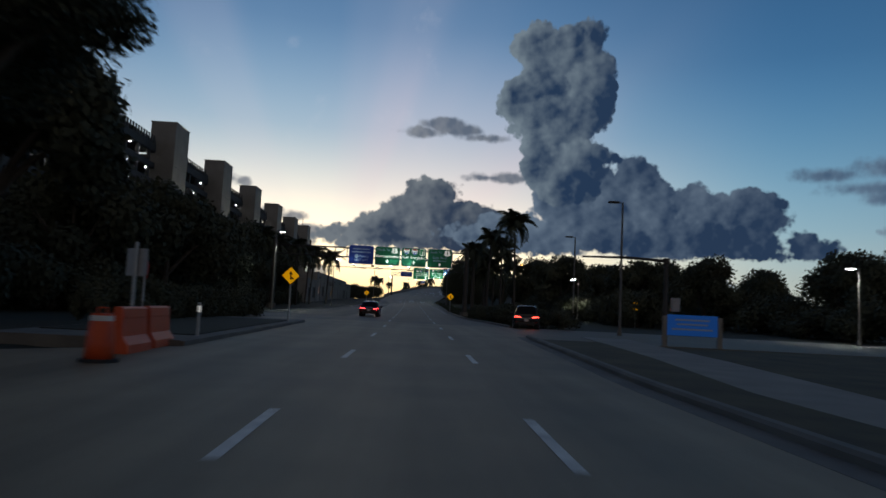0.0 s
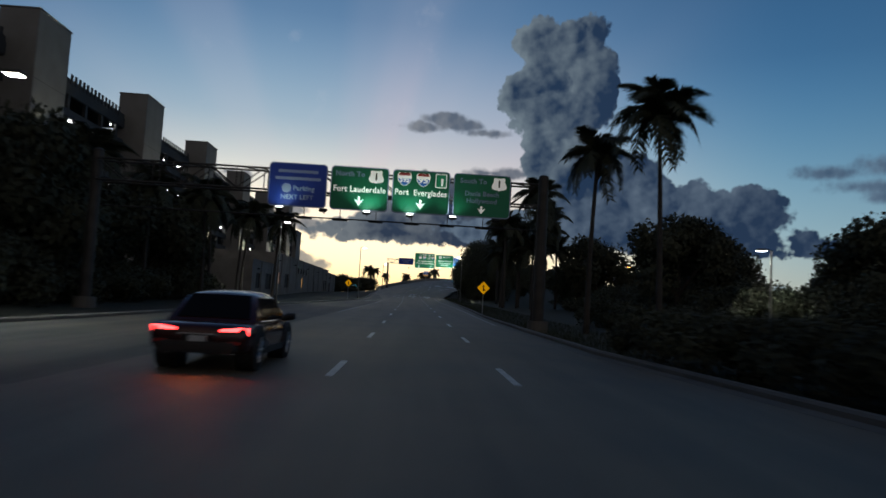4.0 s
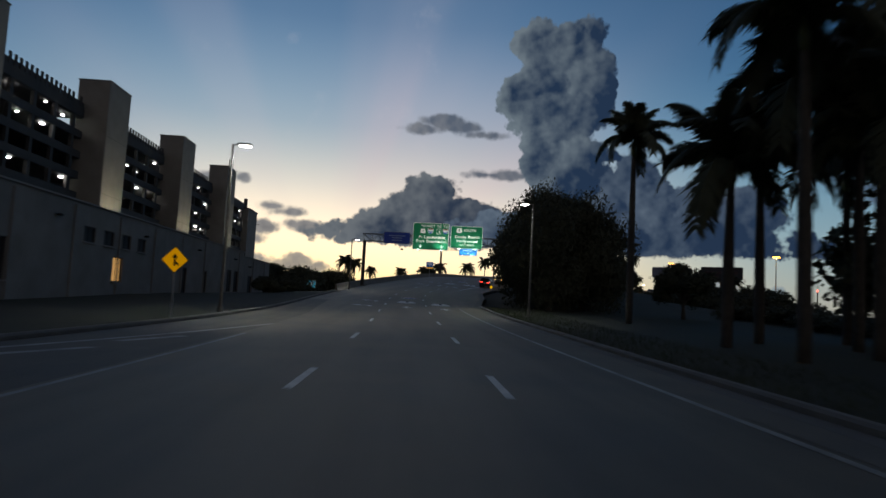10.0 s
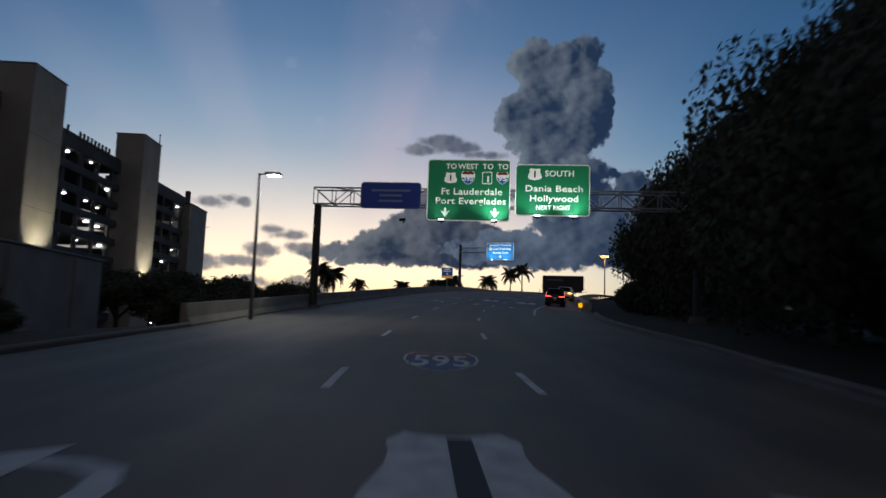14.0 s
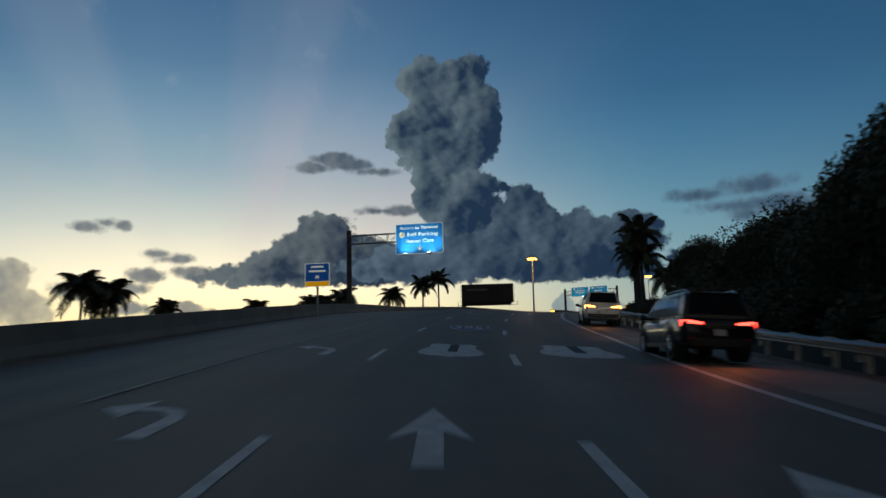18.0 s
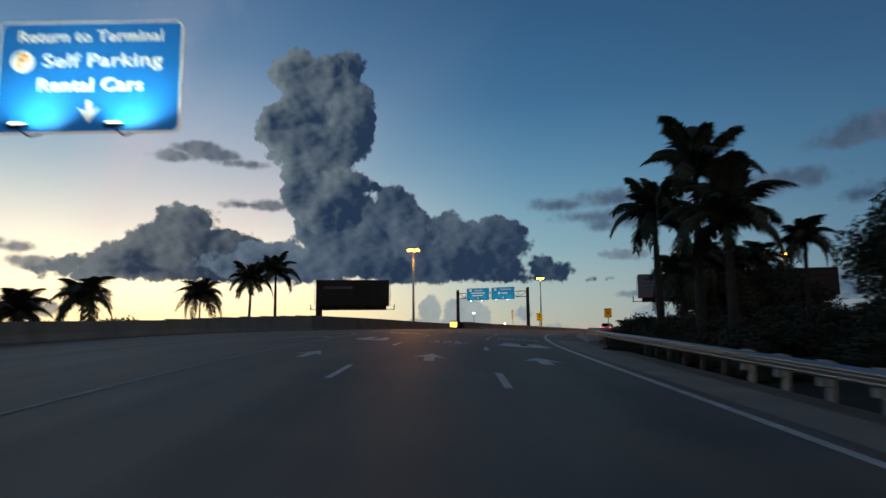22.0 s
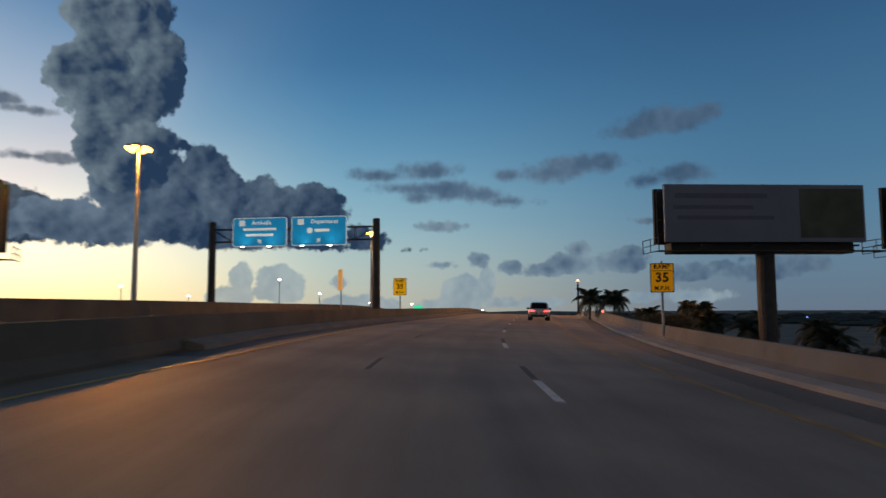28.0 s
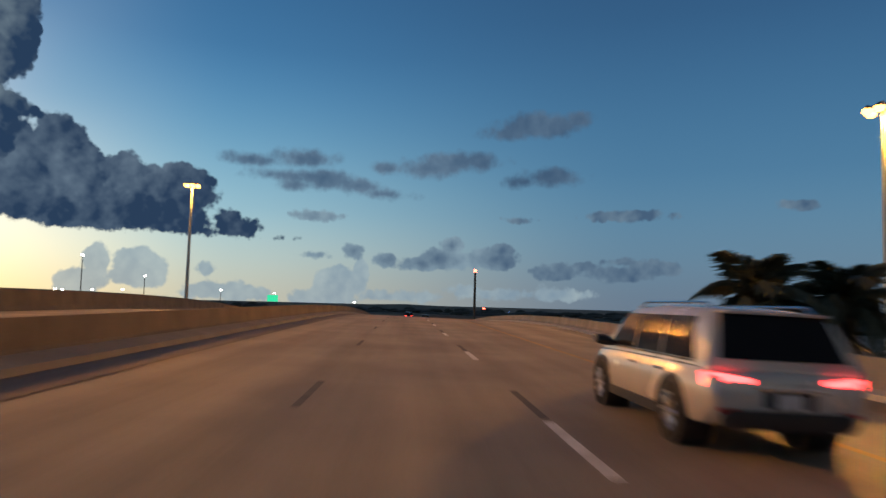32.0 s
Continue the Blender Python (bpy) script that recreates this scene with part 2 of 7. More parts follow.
def clouds_over(below, rows, rough, soft, dark, pale, haze, blend=0.35, rim=0.45, tilt=8.0, base=None, depth=1.0, balls=()):
    bumps = wmath("MULTIPLY", wmath("SUBTRACT", puffs, 0.60), rough * 0.7)
    bumps = wmath("MULTIPLY_ADD", wmath("SUBTRACT", small_puffs, 0.55), rough * 0.34, bumps)
    bumps = wmath("MULTIPLY_ADD", wmath("SUBTRACT", fine, 0.56), rough * 0.34, bumps)
    f = wmath("ADD", puff_field(rows, blend), bumps)
    if base is not None:
        # a level foot, as warm air condenses at one height
        foot = wmath("MULTIPLY_ADD", wmath("SUBTRACT", fine, 0.5), 1.1, wmath("SUBTRACT", base, el))
        f = wmath("SMOOTH_MAX", f, foot, 0.25)
    cover = srange(f, soft, -soft)
    edge = wmath("MULTIPLY", wmath("MULTIPLY", srange(f, -1.1 * rough - 0.2, 0.05), rim), srange(az, tilt + 5.0, tilt - 4.0, 0.15, 1.2))
    light = wmath("MULTIPLY_ADD", relief, 0.58 * depth, edge)
    if balls:
        light = wmath("MULTIPLY_ADD", ball_light(balls, bumps), 0.3 * depth, light)
    light = wmath("ADD", light, wmath("MULTIPLY_ADD", broad, 1.0, -0.27), clamp=True)
    body = wmix(light, dark, pale)
    return wmix(wmath("MULTIPLY", cover, haze), below, body)


# faint rays fanning out from the sunken sun
ray_angle = wt.nodes.new("ShaderNodeCombineXYZ")
wt.links.new(wmath("ARCTAN2", el, wmath("ADD", az, 9.0)), ray_angle.inputs[0])
rays = srange(grain(2.6, ray_angle.outputs[0], 1.0), 0.42, 0.66)
sky = wmix(wmath("MULTIPLY", wmath("MULTIPLY", rays, srange(el, 3, 12)), srange(off, 40, 10, 0.0, 0.09)), sky, lin(206, 198, 208))
# a rosy veil to the right of the glow
veil = wmath("MULTIPLY", wmath("MULTIPLY", srange(el, 5, 10), srange(el, 24, 13)), srange(wmath("ABSOLUTE", wmath("SUBTRACT", az, 2.0)), 15, 2, 0.0, 0.3))
sky = wmix(wmath("MULTIPLY", veil, wmath("MULTIPLY_ADD", rays, 0.5, 0.5)), sky, lin(224, 188, 200))

streak = srange(grain(0.22, here_vec, 6.0), 0.60, 0.78)
sky = wmix(wmath("MULTIPLY", wmath("MULTIPLY", streak, srange(el, 9, 13)), wmath("MULTIPLY", srange(off, 16, 5), 0.1)), sky, lin(206, 206, 216))
sky = clouds_over(sky, PALE, 0.8, 0.16, lin(112, 134, 152), lin(150, 166, 172), 0.75)
sky = clouds_over(sky, WEST, 0.7, 0.2, lin(104, 112, 124), lin(190, 182, 162), 0.85, tilt=-14.0)
sky = clouds_over(sky, FAR, 0.55, 0.13, lin(58, 80, 106), lin(112, 134, 150), 0.92, 0.2, tilt=50.0, depth=0.8)
sky = clouds_over(sky, EAST, 0.6, 0.34, lin(54, 76, 102), lin(86, 108, 130), 0.92, 0.3, tilt=46.0, depth=0.7)
sky = clouds_over(sky, SCUD, 0.45, 0.2, lin(72, 86, 104), lin(132, 138, 144), 0.9, 0.2, tilt=-6.0)
sky = clouds_over(sky, DOME, 0.85, 0.14, lin(44, 58, 78), lin(104, 114, 122), 1.0, tilt=-1.0, base=4.9, balls=DOME[2:8])
sky = clouds_over(sky, BANK, 0.95, 0.16, lin(35, 54, 79), lin(90, 108, 126), 1.0, base=4.9, balls=BANK[2:16])
sky = clouds_over(sky, TOWER, 0.9, 0.13, lin(33, 53, 79), lin(104, 121, 133), 1.0, balls=TOWER)
bg = wt.nodes.new("ShaderNodeBackground")
bg.inputs["Strength"].default_value = 1.0
wt.links.new(sky, bg.inputs[0])
wo = wt.nodes.new("ShaderNodeOutputWorld")
wt.links.new(bg.outputs[0], wo.inputs[0])

# ---- plan: the line of the middle lane, by distance driven ----
ROAD = [(0.0, 0.00, -0.00, -0.05), (24.4, -0.88, 24.38, 0.19), (48.8, -1.85, 48.76, 0.42), (73.2, -2.58, 73.15, 0.69), (97.6, -3.28, 97.54, 1.09), (122.0, -3.92, 121.94, 1.54), (146.4, -4.74, 146.32, 1.94), (170.8, -5.90, 170.69, 2.44), (195.2, -7.17, 195.06, 3.31), (219.6, -7.45, 219.45, 4.52), (244.0, -5.70, 243.78, 6.05), (268.4, -2.13, 267.91, 7.72), (292.8, 3.62, 291.62, 9.52), (317.2, 11.12, 314.83, 11.08), (341.6, 20.19, 337.48, 12.07), (366.0, 31.24, 359.22, 12.76), (390.4, 44.27, 379.84, 13.22), (414.8, 59.05, 399.25, 13.50)]

# the ramp runs on straight and comes over its top
for i, z in enumerate((13.72, 13.86, 13.9, 13.6, 12.9, 11.8, 10.6, 9.4, 8.2)):
    ROAD.append((ROAD[17][0] + 28 * (i + 1), ROAD[17][1] + 28 * (i + 1) * 0.676, ROAD[17][2] + 28 * (i + 1) * 0.737, z))
ROAD.insert(0, (-60.0, 1.68, -59.98, -0.5))
RS = np.array([r[0] for r in ROAD])
RP = np.array([r[1:] for r in ROAD])


def natural_spline(x, y):
    n = len(x)
    h = np.diff(x)
    a = np.eye(n)
    b = np.zeros_like(y)
    for i in range(1, n - 1):
        a[i, i - 1:i + 2] = h[i - 1], 2 * (h[i - 1] + h[i]), h[i]
        b[i] = 6 * ((y[i + 1] - y[i]) / h[i] - (y[i] - y[i - 1]) / h[i - 1])
    return np.linalg.solve(a, b)


RM = natural_spline(RS, RP)


def on_line(s):
    """Points of the lane's middle and their slopes at the distances s."""
    s = np.asarray(s, float)
    i = np.clip(np.searchsorted(RS, s) - 1, 0, len(RS) - 2)
    h = (RS[i + 1] - RS[i])[..., None]
    a, b = ((RS[i + 1] - s)[..., None]) / h, ((s - RS[i])[..., None]) / h
    p = a * RP[i] + b * RP[i + 1] + ((a ** 3 - a) * RM[i] + (b ** 3 - b) * RM[i + 1]) * h * h / 6
    d = (RP[i + 1] - RP[i]) / h + (-(3 * a * a - 1) * RM[i] + (3 * b * b - 1) * RM[i + 1]) * h / 6
    return p, d


def at(s, d=0.0, up=0.0):
    """The point d metres right of the line and up above the road, s metres along."""
    p, v = on_line(s)
    w = v[..., :2] / np.linalg.norm(v[..., :2], axis=-1, keepdims=True)
    return np.stack([p[..., 0] + w[..., 1] * d, p[..., 1] - w[..., 0] * d, p[..., 2] + up], -1)


def heading(s):
    v = on_line(float(s))[1]
    return math.degrees(math.atan2(-v[0], v[1]))


def here(s, d=0.0, up=0.0, turn=0.0):
    """A pose on the road that faces along it."""
    return pose(*at(float(s), d, up), 0, 0, heading(s) + turn)


BANK_ROWS = ((235, 0.0), (255, 0.03), (272, 0.065), (300, 0.07), (335, 0.065), (360, 0.065), (395, 0.066), (425, 0.05), (450, 0.03), (700, 0.02))


def fall(s, d):
    """How far the banked road lies below its middle line."""
    return np.interp(s, [r[0] for r in BANK_ROWS], [r[1] for r in BANK_ROWS]) * np.clip(d, -5.0, 12.0)


def spread(s, d):
    """Offsets on the level plan taken over to the banked road."""
    d = np.asarray(d, float)
    w = d
    for _ in range(14):
        w = d * (1.0 + fall(s, w) / 1.55)
    return w


def on(s, d=0.0, up=0.0):
    """A point of the banked road surface."""
    w = spread(s, d)
    return at(s, w, up - fall(s, w))


def on_here(s, d=0.0, up=0.0, turn=0.0, level=True):
    """A pose on the banked road; level offsets are taken over first."""
    w = float(spread(s, d)) if level else d
    slope = float(np.interp(s, [r[0] for r in BANK_ROWS], [r[1] for r in BANK_ROWS])) if abs(d) < 12 else 0.0
    return pose(*at(float(s), w, up - float(fall(s, w))), 0, 0, heading(s) + turn) @ Matrix.Rotation(math.atan(slope), 4, "Y")


def along(x, *rows):
    """A value that changes along the road, straight between rows of distance and value."""
    return np.interp(x, [r[0] for r in rows], [r[1] for r in rows])


# ---- building helpers ----
class Geo:
    def __init__(self):
        self.v, self.f, self.plan = [], [], None

    def add(self, verts, faces, m=None):
        k = len(self.v)
        self.v += [tuple(m @ Vector(p)) for p in verts] if m is not None else [tuple(p) for p in verts]
        self.f += [tuple(i + k for i in f) for f in faces]
        return self

    def box(self, c, size, m=None, bevel=0.0):
        x, y, z = (s / 2 for s in size)
        if bevel <= 0:
            vs = [(c[0] + i * x, c[1] + j * y, c[2] + k * z) for i in (-1, 1) for j in (-1, 1) for k in (-1, 1)]
            return self.add(vs, [(0, 1, 3, 2), (4, 6, 7, 5), (0, 4, 5, 1), (2, 3, 7, 6), (0, 2, 6, 4), (1, 5, 7, 3)], m)
        b = min(bevel, x * 0.9, y * 0.9, z * 0.9)
        vs, fs = [], []
        ring = [(-x + b, -y), (x - b, -y), (x, -y + b), (x, y - b), (x - b, y), (-x + b, y), (-x, y - b), (-x, -y + b)]
        for zz, k in ((-z, 0.0), (-z + b, 1.0), (z - b, 1.0), (z, 0.0)):
            for px, py in ring:
                q = 1.0 if k else 1 - b / max(x, y)
                vs.append((c[0] + px * (q if not k else 1), c[1] + py * (q if not k else 1), c[2] + zz))
        for r in range(3):
            for i in range(8):
                fs.append((r * 8 + i, r * 8 + (i + 1) % 8, r * 8 + 8 + (i + 1) % 8, r * 8 + 8 + i))
        fs += [tuple(range(7, -1, -1)), tuple(range(24, 32))]
        return self.add(vs, fs, m)

    def tube(self, pts, radii, n=8, cap=True, m=None):
        pts = [Vector(p) for p in pts]
        if isinstance(radii, (int, float)):
            radii = [radii] * len(pts)
        vs, fs, side = [], [], None
        for i, p in enumerate(pts):
            d = (pts[min(i + 1, len(pts) - 1)] - pts[max(i - 1, 0)]).normalized()
            if side is None:
                side = d.cross(Vector((0, 0, 1)) if abs(d.z) < 0.9 else Vector((1, 0, 0))).normalized()
            side = (side - d * side.dot(d)).normalized()
            up = d.cross(side)
            for k in range(n):
                a = 2 * math.pi * k / n
                vs.append(p + (side * math.cos(a) + up * math.sin(a)) * radii[i])
        for i in range(len(pts) - 1):
            for k in range(n):
                fs.append((i * n + k, i * n + (k + 1) % n, (i + 1) * n + (k + 1) % n, (i + 1) * n + k))
        if cap:
            fs += [tuple(range(n - 1, -1, -1)), tuple(range((len(pts) - 1) * n, len(pts) * n))]
        return self.add(vs, fs, m)

    def loft(self, rings, m=None, cap=True, closed=True):
        n, vs, fs = len(rings[0]), [p for r in rings for p in r], []
        for i in range(len(rings) - 1):
            for k in range(n if closed else n - 1):
                fs.append((i * n + k, i * n + (k + 1) % n, (i + 1) * n + (k + 1) % n, (i + 1) * n + k))
        if cap:
            fs += [tuple(range(n - 1, -1, -1)), tuple(range((len(rings) - 1) * n, len(rings) * n))]
        return self.add(vs, fs, m)

    def plate(self, outline, thick, m=None):
        """A flat outline in x and z, thick metres deep in y, its face at y = 0 towards -y."""
        n = len(outline)
        vs = [(x, 0, z) for x, z in outline] + [(x, thick, z) for x, z in outline]
        fs = [tuple(range(n)), tuple(range(2 * n - 1, n - 1, -1))] + [(i, i + n, (i + 1) % n + n, (i + 1) % n) for i in range(n)]
        return self.add(vs, fs, m)

    def mesh(self, name, mat, smooth=False):
        me = bpy.data.meshes.new(name)
        me.from_pydata(self.v, [], self.f)
        me.update()
        bm = bmesh.new()
        bm.from_mesh(me)
        bmesh.ops.recalc_face_normals(bm, faces=bm.faces)
        bm.to_mesh(me)
        bm.free()
        if smooth:
            me.polygons.foreach_set("use_smooth", [True] * len(me.polygons))
            if smooth != True:
                me.set_sharp_from_angle(angle=radians(smooth))
        if self.plan:
            lay = me.uv_layers.new(name="plan")
            idx = np.empty(len(me.loops), int)
            me.loops.foreach_get("vertex_index", idx)
            lay.uv.foreach_set("vector", np.array(self.plan, float)[idx].ravel())
        me.materials.append(mat)
        return me


def thing(name, m, label, category, group="", kind=""):
    """An empty at the base of a thing; its parts hang under it."""
    ob = new(name)
    ob.matrix_world = m
    ob.empty_display_size = 0.2
    return tagged(ob, label, category, group, kind)


def part(name, geo, mat, parent, label="", m=None, smooth=False):
    ob = new(name, geo.mesh(name, mat, smooth) if isinstance(geo, Geo) else geo)
    ob.parent = parent
    if m is not None:
        ob.matrix_basis = m
    return tagged(ob, label)


def solo(name, geo, mat, label, category, group="", kind="", m=None, smooth=False):
    ob = new(name, geo.mesh(name, mat, smooth) if isinstance(geo, Geo) else geo)
    if m is not None:
        ob.matrix_world = m
    return tagged(ob, label, category, group, kind)


def rounded(w, h, r=0.15, n=5):
    """A rounded rectangle, width by height, its middle at 0."""
    out = []
    for cx, cz, a0 in ((w / 2 - r, -h / 2 + r, -90), (w / 2 - r, h / 2 - r, 0), (-w / 2 + r, h / 2 - r, 90), (-w / 2 + r, -h / 2 + r, 180)):
        for i in range(n):
            a = radians(a0 + 90 * i / (n - 1))
            out.append((cx + r * math.cos(a), cz + r * math.sin(a)))
    return out


def letters_of(vs, fs):
    """The letters of a word one by one, as (points, faces)."""
    spans = []
    for f in sorted(fs, key=lambda q: min(vs[i][0] for i in q)):
        a, b = min(vs[i][0] for i in f), max(vs[i][0] for i in f)
        if spans and a < spans[-1][1] - 1e-4:
            spans[-1][1] = max(b, spans[-1][1])
            spans[-1][2].append(f)
        else:
            spans.append([a, b, [f]])
    for _, _, faces in spans:
        used = sorted({i for f in faces for i in f})
        index = {i: n for n, i in enumerate(used)}
        yield [vs[i] for i in used], [tuple(index[i] for i in f) for f in faces]


def words(text, height, bold=0.0, spacing=1.0):
    """Letters as a flat mesh in x and y, their capitals height tall, centred."""
    cu = bpy.data.curves.new("letters", "FONT")
    cu.body, cu.align_x, cu.align_y, cu.size, cu.offset, cu.space_character = text, "CENTER", "CENTER", height / 0.69, bold, spacing
    cu.resolution_u = 3
    ob = bpy.data.objects.new("letters", cu)
    scene.collection.objects.link(ob)
    bpy.context.view_layer.update()
    me = ob.evaluated_get(bpy.context.evaluated_depsgraph_get()).to_mesh()
    vs, fs = [tuple(v.co) for v in me.vertices], [tuple(p.vertices) for p in me.polygons]
    bpy.data.objects.remove(ob)
    bpy.data.curves.remove(cu)
    return vs, fs


# ---- materials ----
def material(name, colour, rough=0.6, metal=0.0, vary=0.15, scale=3.0, fine=40.0, bump=0.0, spec=0.5, per_object=0.0, second=None, streak=0.0):
    m = bpy.data.materials.new(name)
    m.use_nodes = True
    t = m.node_tree
    p = t.nodes["Principled BSDF"]
    p.inputs["Roughness"].default_value, p.inputs["Metallic"].default_value = rough, metal
    p.inputs["Specular IOR Level"].default_value = spec
    co = t.nodes.new("ShaderNodeTexCoord")
    big, small = t.nodes.new("ShaderNodeTexNoise"), t.nodes.new("ShaderNodeTexNoise")
    for n, s, d in ((big, scale, 4.0), (small, fine, 3.0)):
        n.inputs["Scale"].default_value, n.inputs["Detail"].default_value = s, d
        t.links.new(co.outputs["Object"], n.inputs["Vector"])
    ad = t.nodes.new("ShaderNodeMath")
    ad.operation = "MULTIPLY_ADD"
    ad.inputs[1].default_value = 0.35
    t.links.new(small.outputs["Fac"], ad.inputs[0])
    t.links.new(big.outputs["Fac"], ad.inputs[2])
    fac = ad.outputs[0]
    if streak:
        # wear that runs along the lanes, by distance and offset
        uv, sc = t.nodes.new("ShaderNodeUVMap"), t.nodes.new("ShaderNodeVectorMath")
        uv.uv_map, sc.operation = "plan", "MULTIPLY"
        sc.inputs[1].default_value = (0.035, 0.75, 1.0)
        wear = t.nodes.new("ShaderNodeTexNoise")
        wear.inputs["Scale"].default_value, wear.inputs["Detail"].default_value = 1.0, 5.0
        t.links.new(uv.outputs[0], sc.inputs[0])
        t.links.new(sc.outputs[0], wear.inputs["Vector"])
        a3 = t.nodes.new("ShaderNodeMath")
        a3.operation, a3.inputs[1].default_value = "MULTIPLY_ADD", streak
        t.links.new(wear.outputs["Fac"], a3.inputs[0])
        sb = t.nodes.new("ShaderNodeMath")
        sb.operation, sb.inputs[1].default_value = "SUBTRACT", streak * 0.5
        t.links.new(fac, a3.inputs[2])
        t.links.new(a3.outputs[0], sb.inputs[0])
        fac = sb.outputs[0]
    if per_object:
        oi = t.nodes.new("ShaderNodeObjectInfo")
        a2 = t.nodes.new("ShaderNodeMath")
        a2.operation, a2.inputs[1].default_value = "MULTIPLY_ADD", per_object
        t.links.new(oi.outputs["Random"], a2.inputs[0])
        t.links.new(fac, a2.inputs[2])
        fac = a2.outputs[0]
    cr = t.nodes.new("ShaderNodeValToRGB")
    lo = second or tuple(c * (1 - vary) for c in colour)
    hi = tuple(min(1.0, c * (1 + vary)) for c in colour)
    cr.color_ramp.elements[0].position, cr.color_ramp.elements[0].color = 0.42, (*lo, 1)
    cr.color_ramp.elements[1].position, cr.color_ramp.elements[1].color = 0.92, (*hi, 1)
    t.links.new(fac, cr.inputs[0])
    t.links.new(cr.outputs[0], p.inputs["Base Color"])
    rr = t.nodes.new("ShaderNodeMapRange")
    rr.inputs[3].default_value, rr.inputs[4].default_value = max(0.03, rough - 0.1), min(1.0, rough + 0.1)
    t.links.new(big.outputs["Fac"], rr.inputs[0])
    t.links.new(rr.outputs[0], p.inputs["Roughness"])
    if bump:
        b = t.nodes.new("ShaderNodeBump")
        b.inputs["Strength"].default_value, b.inputs["Distance"].default_value = bump, 0.02
        t.links.new(small.outputs["Fac"], b.inputs["Height"])
        t.links.new(b.outputs[0], p.inputs["Normal"])
    return m


def lamp_glow(name, colour, strength, base=0.06):
    m = bpy.data.materials.new(name)
    m.use_nodes = True
    p = m.node_tree.nodes["Principled BSDF"]
    p.inputs["Base Color"].default_value = (*[c * base for c in colour], 1)
    p.inputs["Emission Color"].default_value = (*colour, 1)
    p.inputs["Emission Strength"].default_value = strength
    return m


ASPHALT = material("asphalt", (0.16, 0.132, 0.09), 0.62, vary=0.28, scale=0.35, fine=55, bump=0.35, streak=1.1)
# worn asphalt in a paler copy that carries the headlight on it
HEADLIT_ASPHALT = material("headlit_worn_asphalt", (0.26, 0.21, 0.135), 0.65, vary=0.28, scale=0.35, fine=55, bump=0.35, streak=1.1)
CONCRETE_DECK = material("deck_concrete", (0.25, 0.22, 0.165), 0.7, vary=0.3, scale=0.3, fine=30, bump=0.25, streak=1.2)
CONCRETE = material("barrier_concrete", (0.24, 0.22, 0.185), 0.8, vary=0.25, scale=0.6, fine=18, bump=0.3)
KERB = material("kerb_concrete", (0.15, 0.142, 0.125), 0.85, vary=0.3, scale=0.8, fine=15, bump=0.3)
PAVING = material("pavement_concrete", (0.25, 0.23, 0.2), 0.85, vary=0.2, scale=0.7, fine=20, bump=0.2)
# pale shoulder concrete, its colour raised further for the stopped car's headlights
PAVING_HEADLIT = material("headlit_concrete_shoulder", (0.3, 0.27, 0.21), 0.75, vary=0.25, scale=0.5, fine=30, bump=0.25)
# darker copy of the barrier concrete, for walls that stand in dim light
DIM_CONCRETE = material("dim_barrier_concrete", (0.16, 0.138, 0.108), 0.85, vary=0.3, scale=0.6, fine=18, bump=0.3)
PAVING_ROAD = material("shoulder_concrete", (0.165, 0.145, 0.11), 0.75, vary=0.22, scale=0.5, fine=30, bump=0.25)
FRESH_CONCRETE = material("fresh_kerb_concrete", (0.42, 0.40, 0.35), 0.8, vary=0.2, scale=0.7, fine=20, bump=0.2)
DARK_ASPHALT = material("dark_asphalt", (0.112, 0.094, 0.068), 0.7, vary=0.4, scale=0.3, fine=45, bump=0.35, streak=1.2)
PAINT_WHITE = material("road_paint_white", (0.62, 0.62, 0.58), 0.6, vary=0.35, scale=3.0, fine=25)
PAINT_YELLOW = material("road_paint_yellow", (0.62, 0.36, 0.05), 0.6, vary=0.3, scale=3.0, fine=25)
PAINT_BLACK = material("road_paint_black", (0.02, 0.02, 0.02), 0.7, vary=0.3)
PAINT_RED = material("road_paint_red", (0.32, 0.05, 0.04), 0.6, vary=0.3, scale=3)
PAINT_BLUE = material("road_paint_blue", (0.03, 0.06, 0.22), 0.6, vary=0.3, scale=3)
FIELD = material("dry_field", (0.15, 0.118, 0.08), 0.95, vary=0.4, scale=0.05, fine=2, bump=0.5)
GRASS = material("grass_ground", (0.024, 0.026, 0.012), 0.95, vary=0.45, scale=0.25, fine=9, bump=0.6)
STEEL = material("galvanised_steel", (0.42, 0.43, 0.43), 0.45, 0.85, vary=0.15, scale=4, fine=30)
STEEL_DARK = material("weathered_dark_steel", (0.075, 0.07, 0.065), 0.6, 0.4, vary=0.3, scale=2, fine=20)

# ---- road, kerbs, barriers, ground ----
LEFT = ((-60, -12.5), (14, -12.0), (20, -6.3), (44, -6.3), (48, -13), (58, -13.5), (100, -11.6), (140, -9.7), (168, -8.4), (184, -8.0), (222, -8.8), (256, -11.2), (278, -13.3), (319, -18.3), (348, -22), (440, -26), (700, -44))
RIGHT = ((-60, 4.8), (15, 5.0), (24, 5.5), (34, 6.0), (52, 7.6), (60, 7.2), (74, 5.8), (105, 5.3), (134, 5.9), (169, 7.05), (199, 7.0), (220, 9.0), (256, 8.4), (262, 7.6), (272, 7.2), (285, 6.5), (296, 6.0), (304, 6.0), (322, 6.0), (340, 6.2), (352, 6.4), (397, 6.5), (430, 7.2), (452, 8.1), (474, 9.2), (500, 10.5), (560, 11.5), (700, 12.0))
DECK = 357.0  # where the asphalt ends and the bridge deck begins


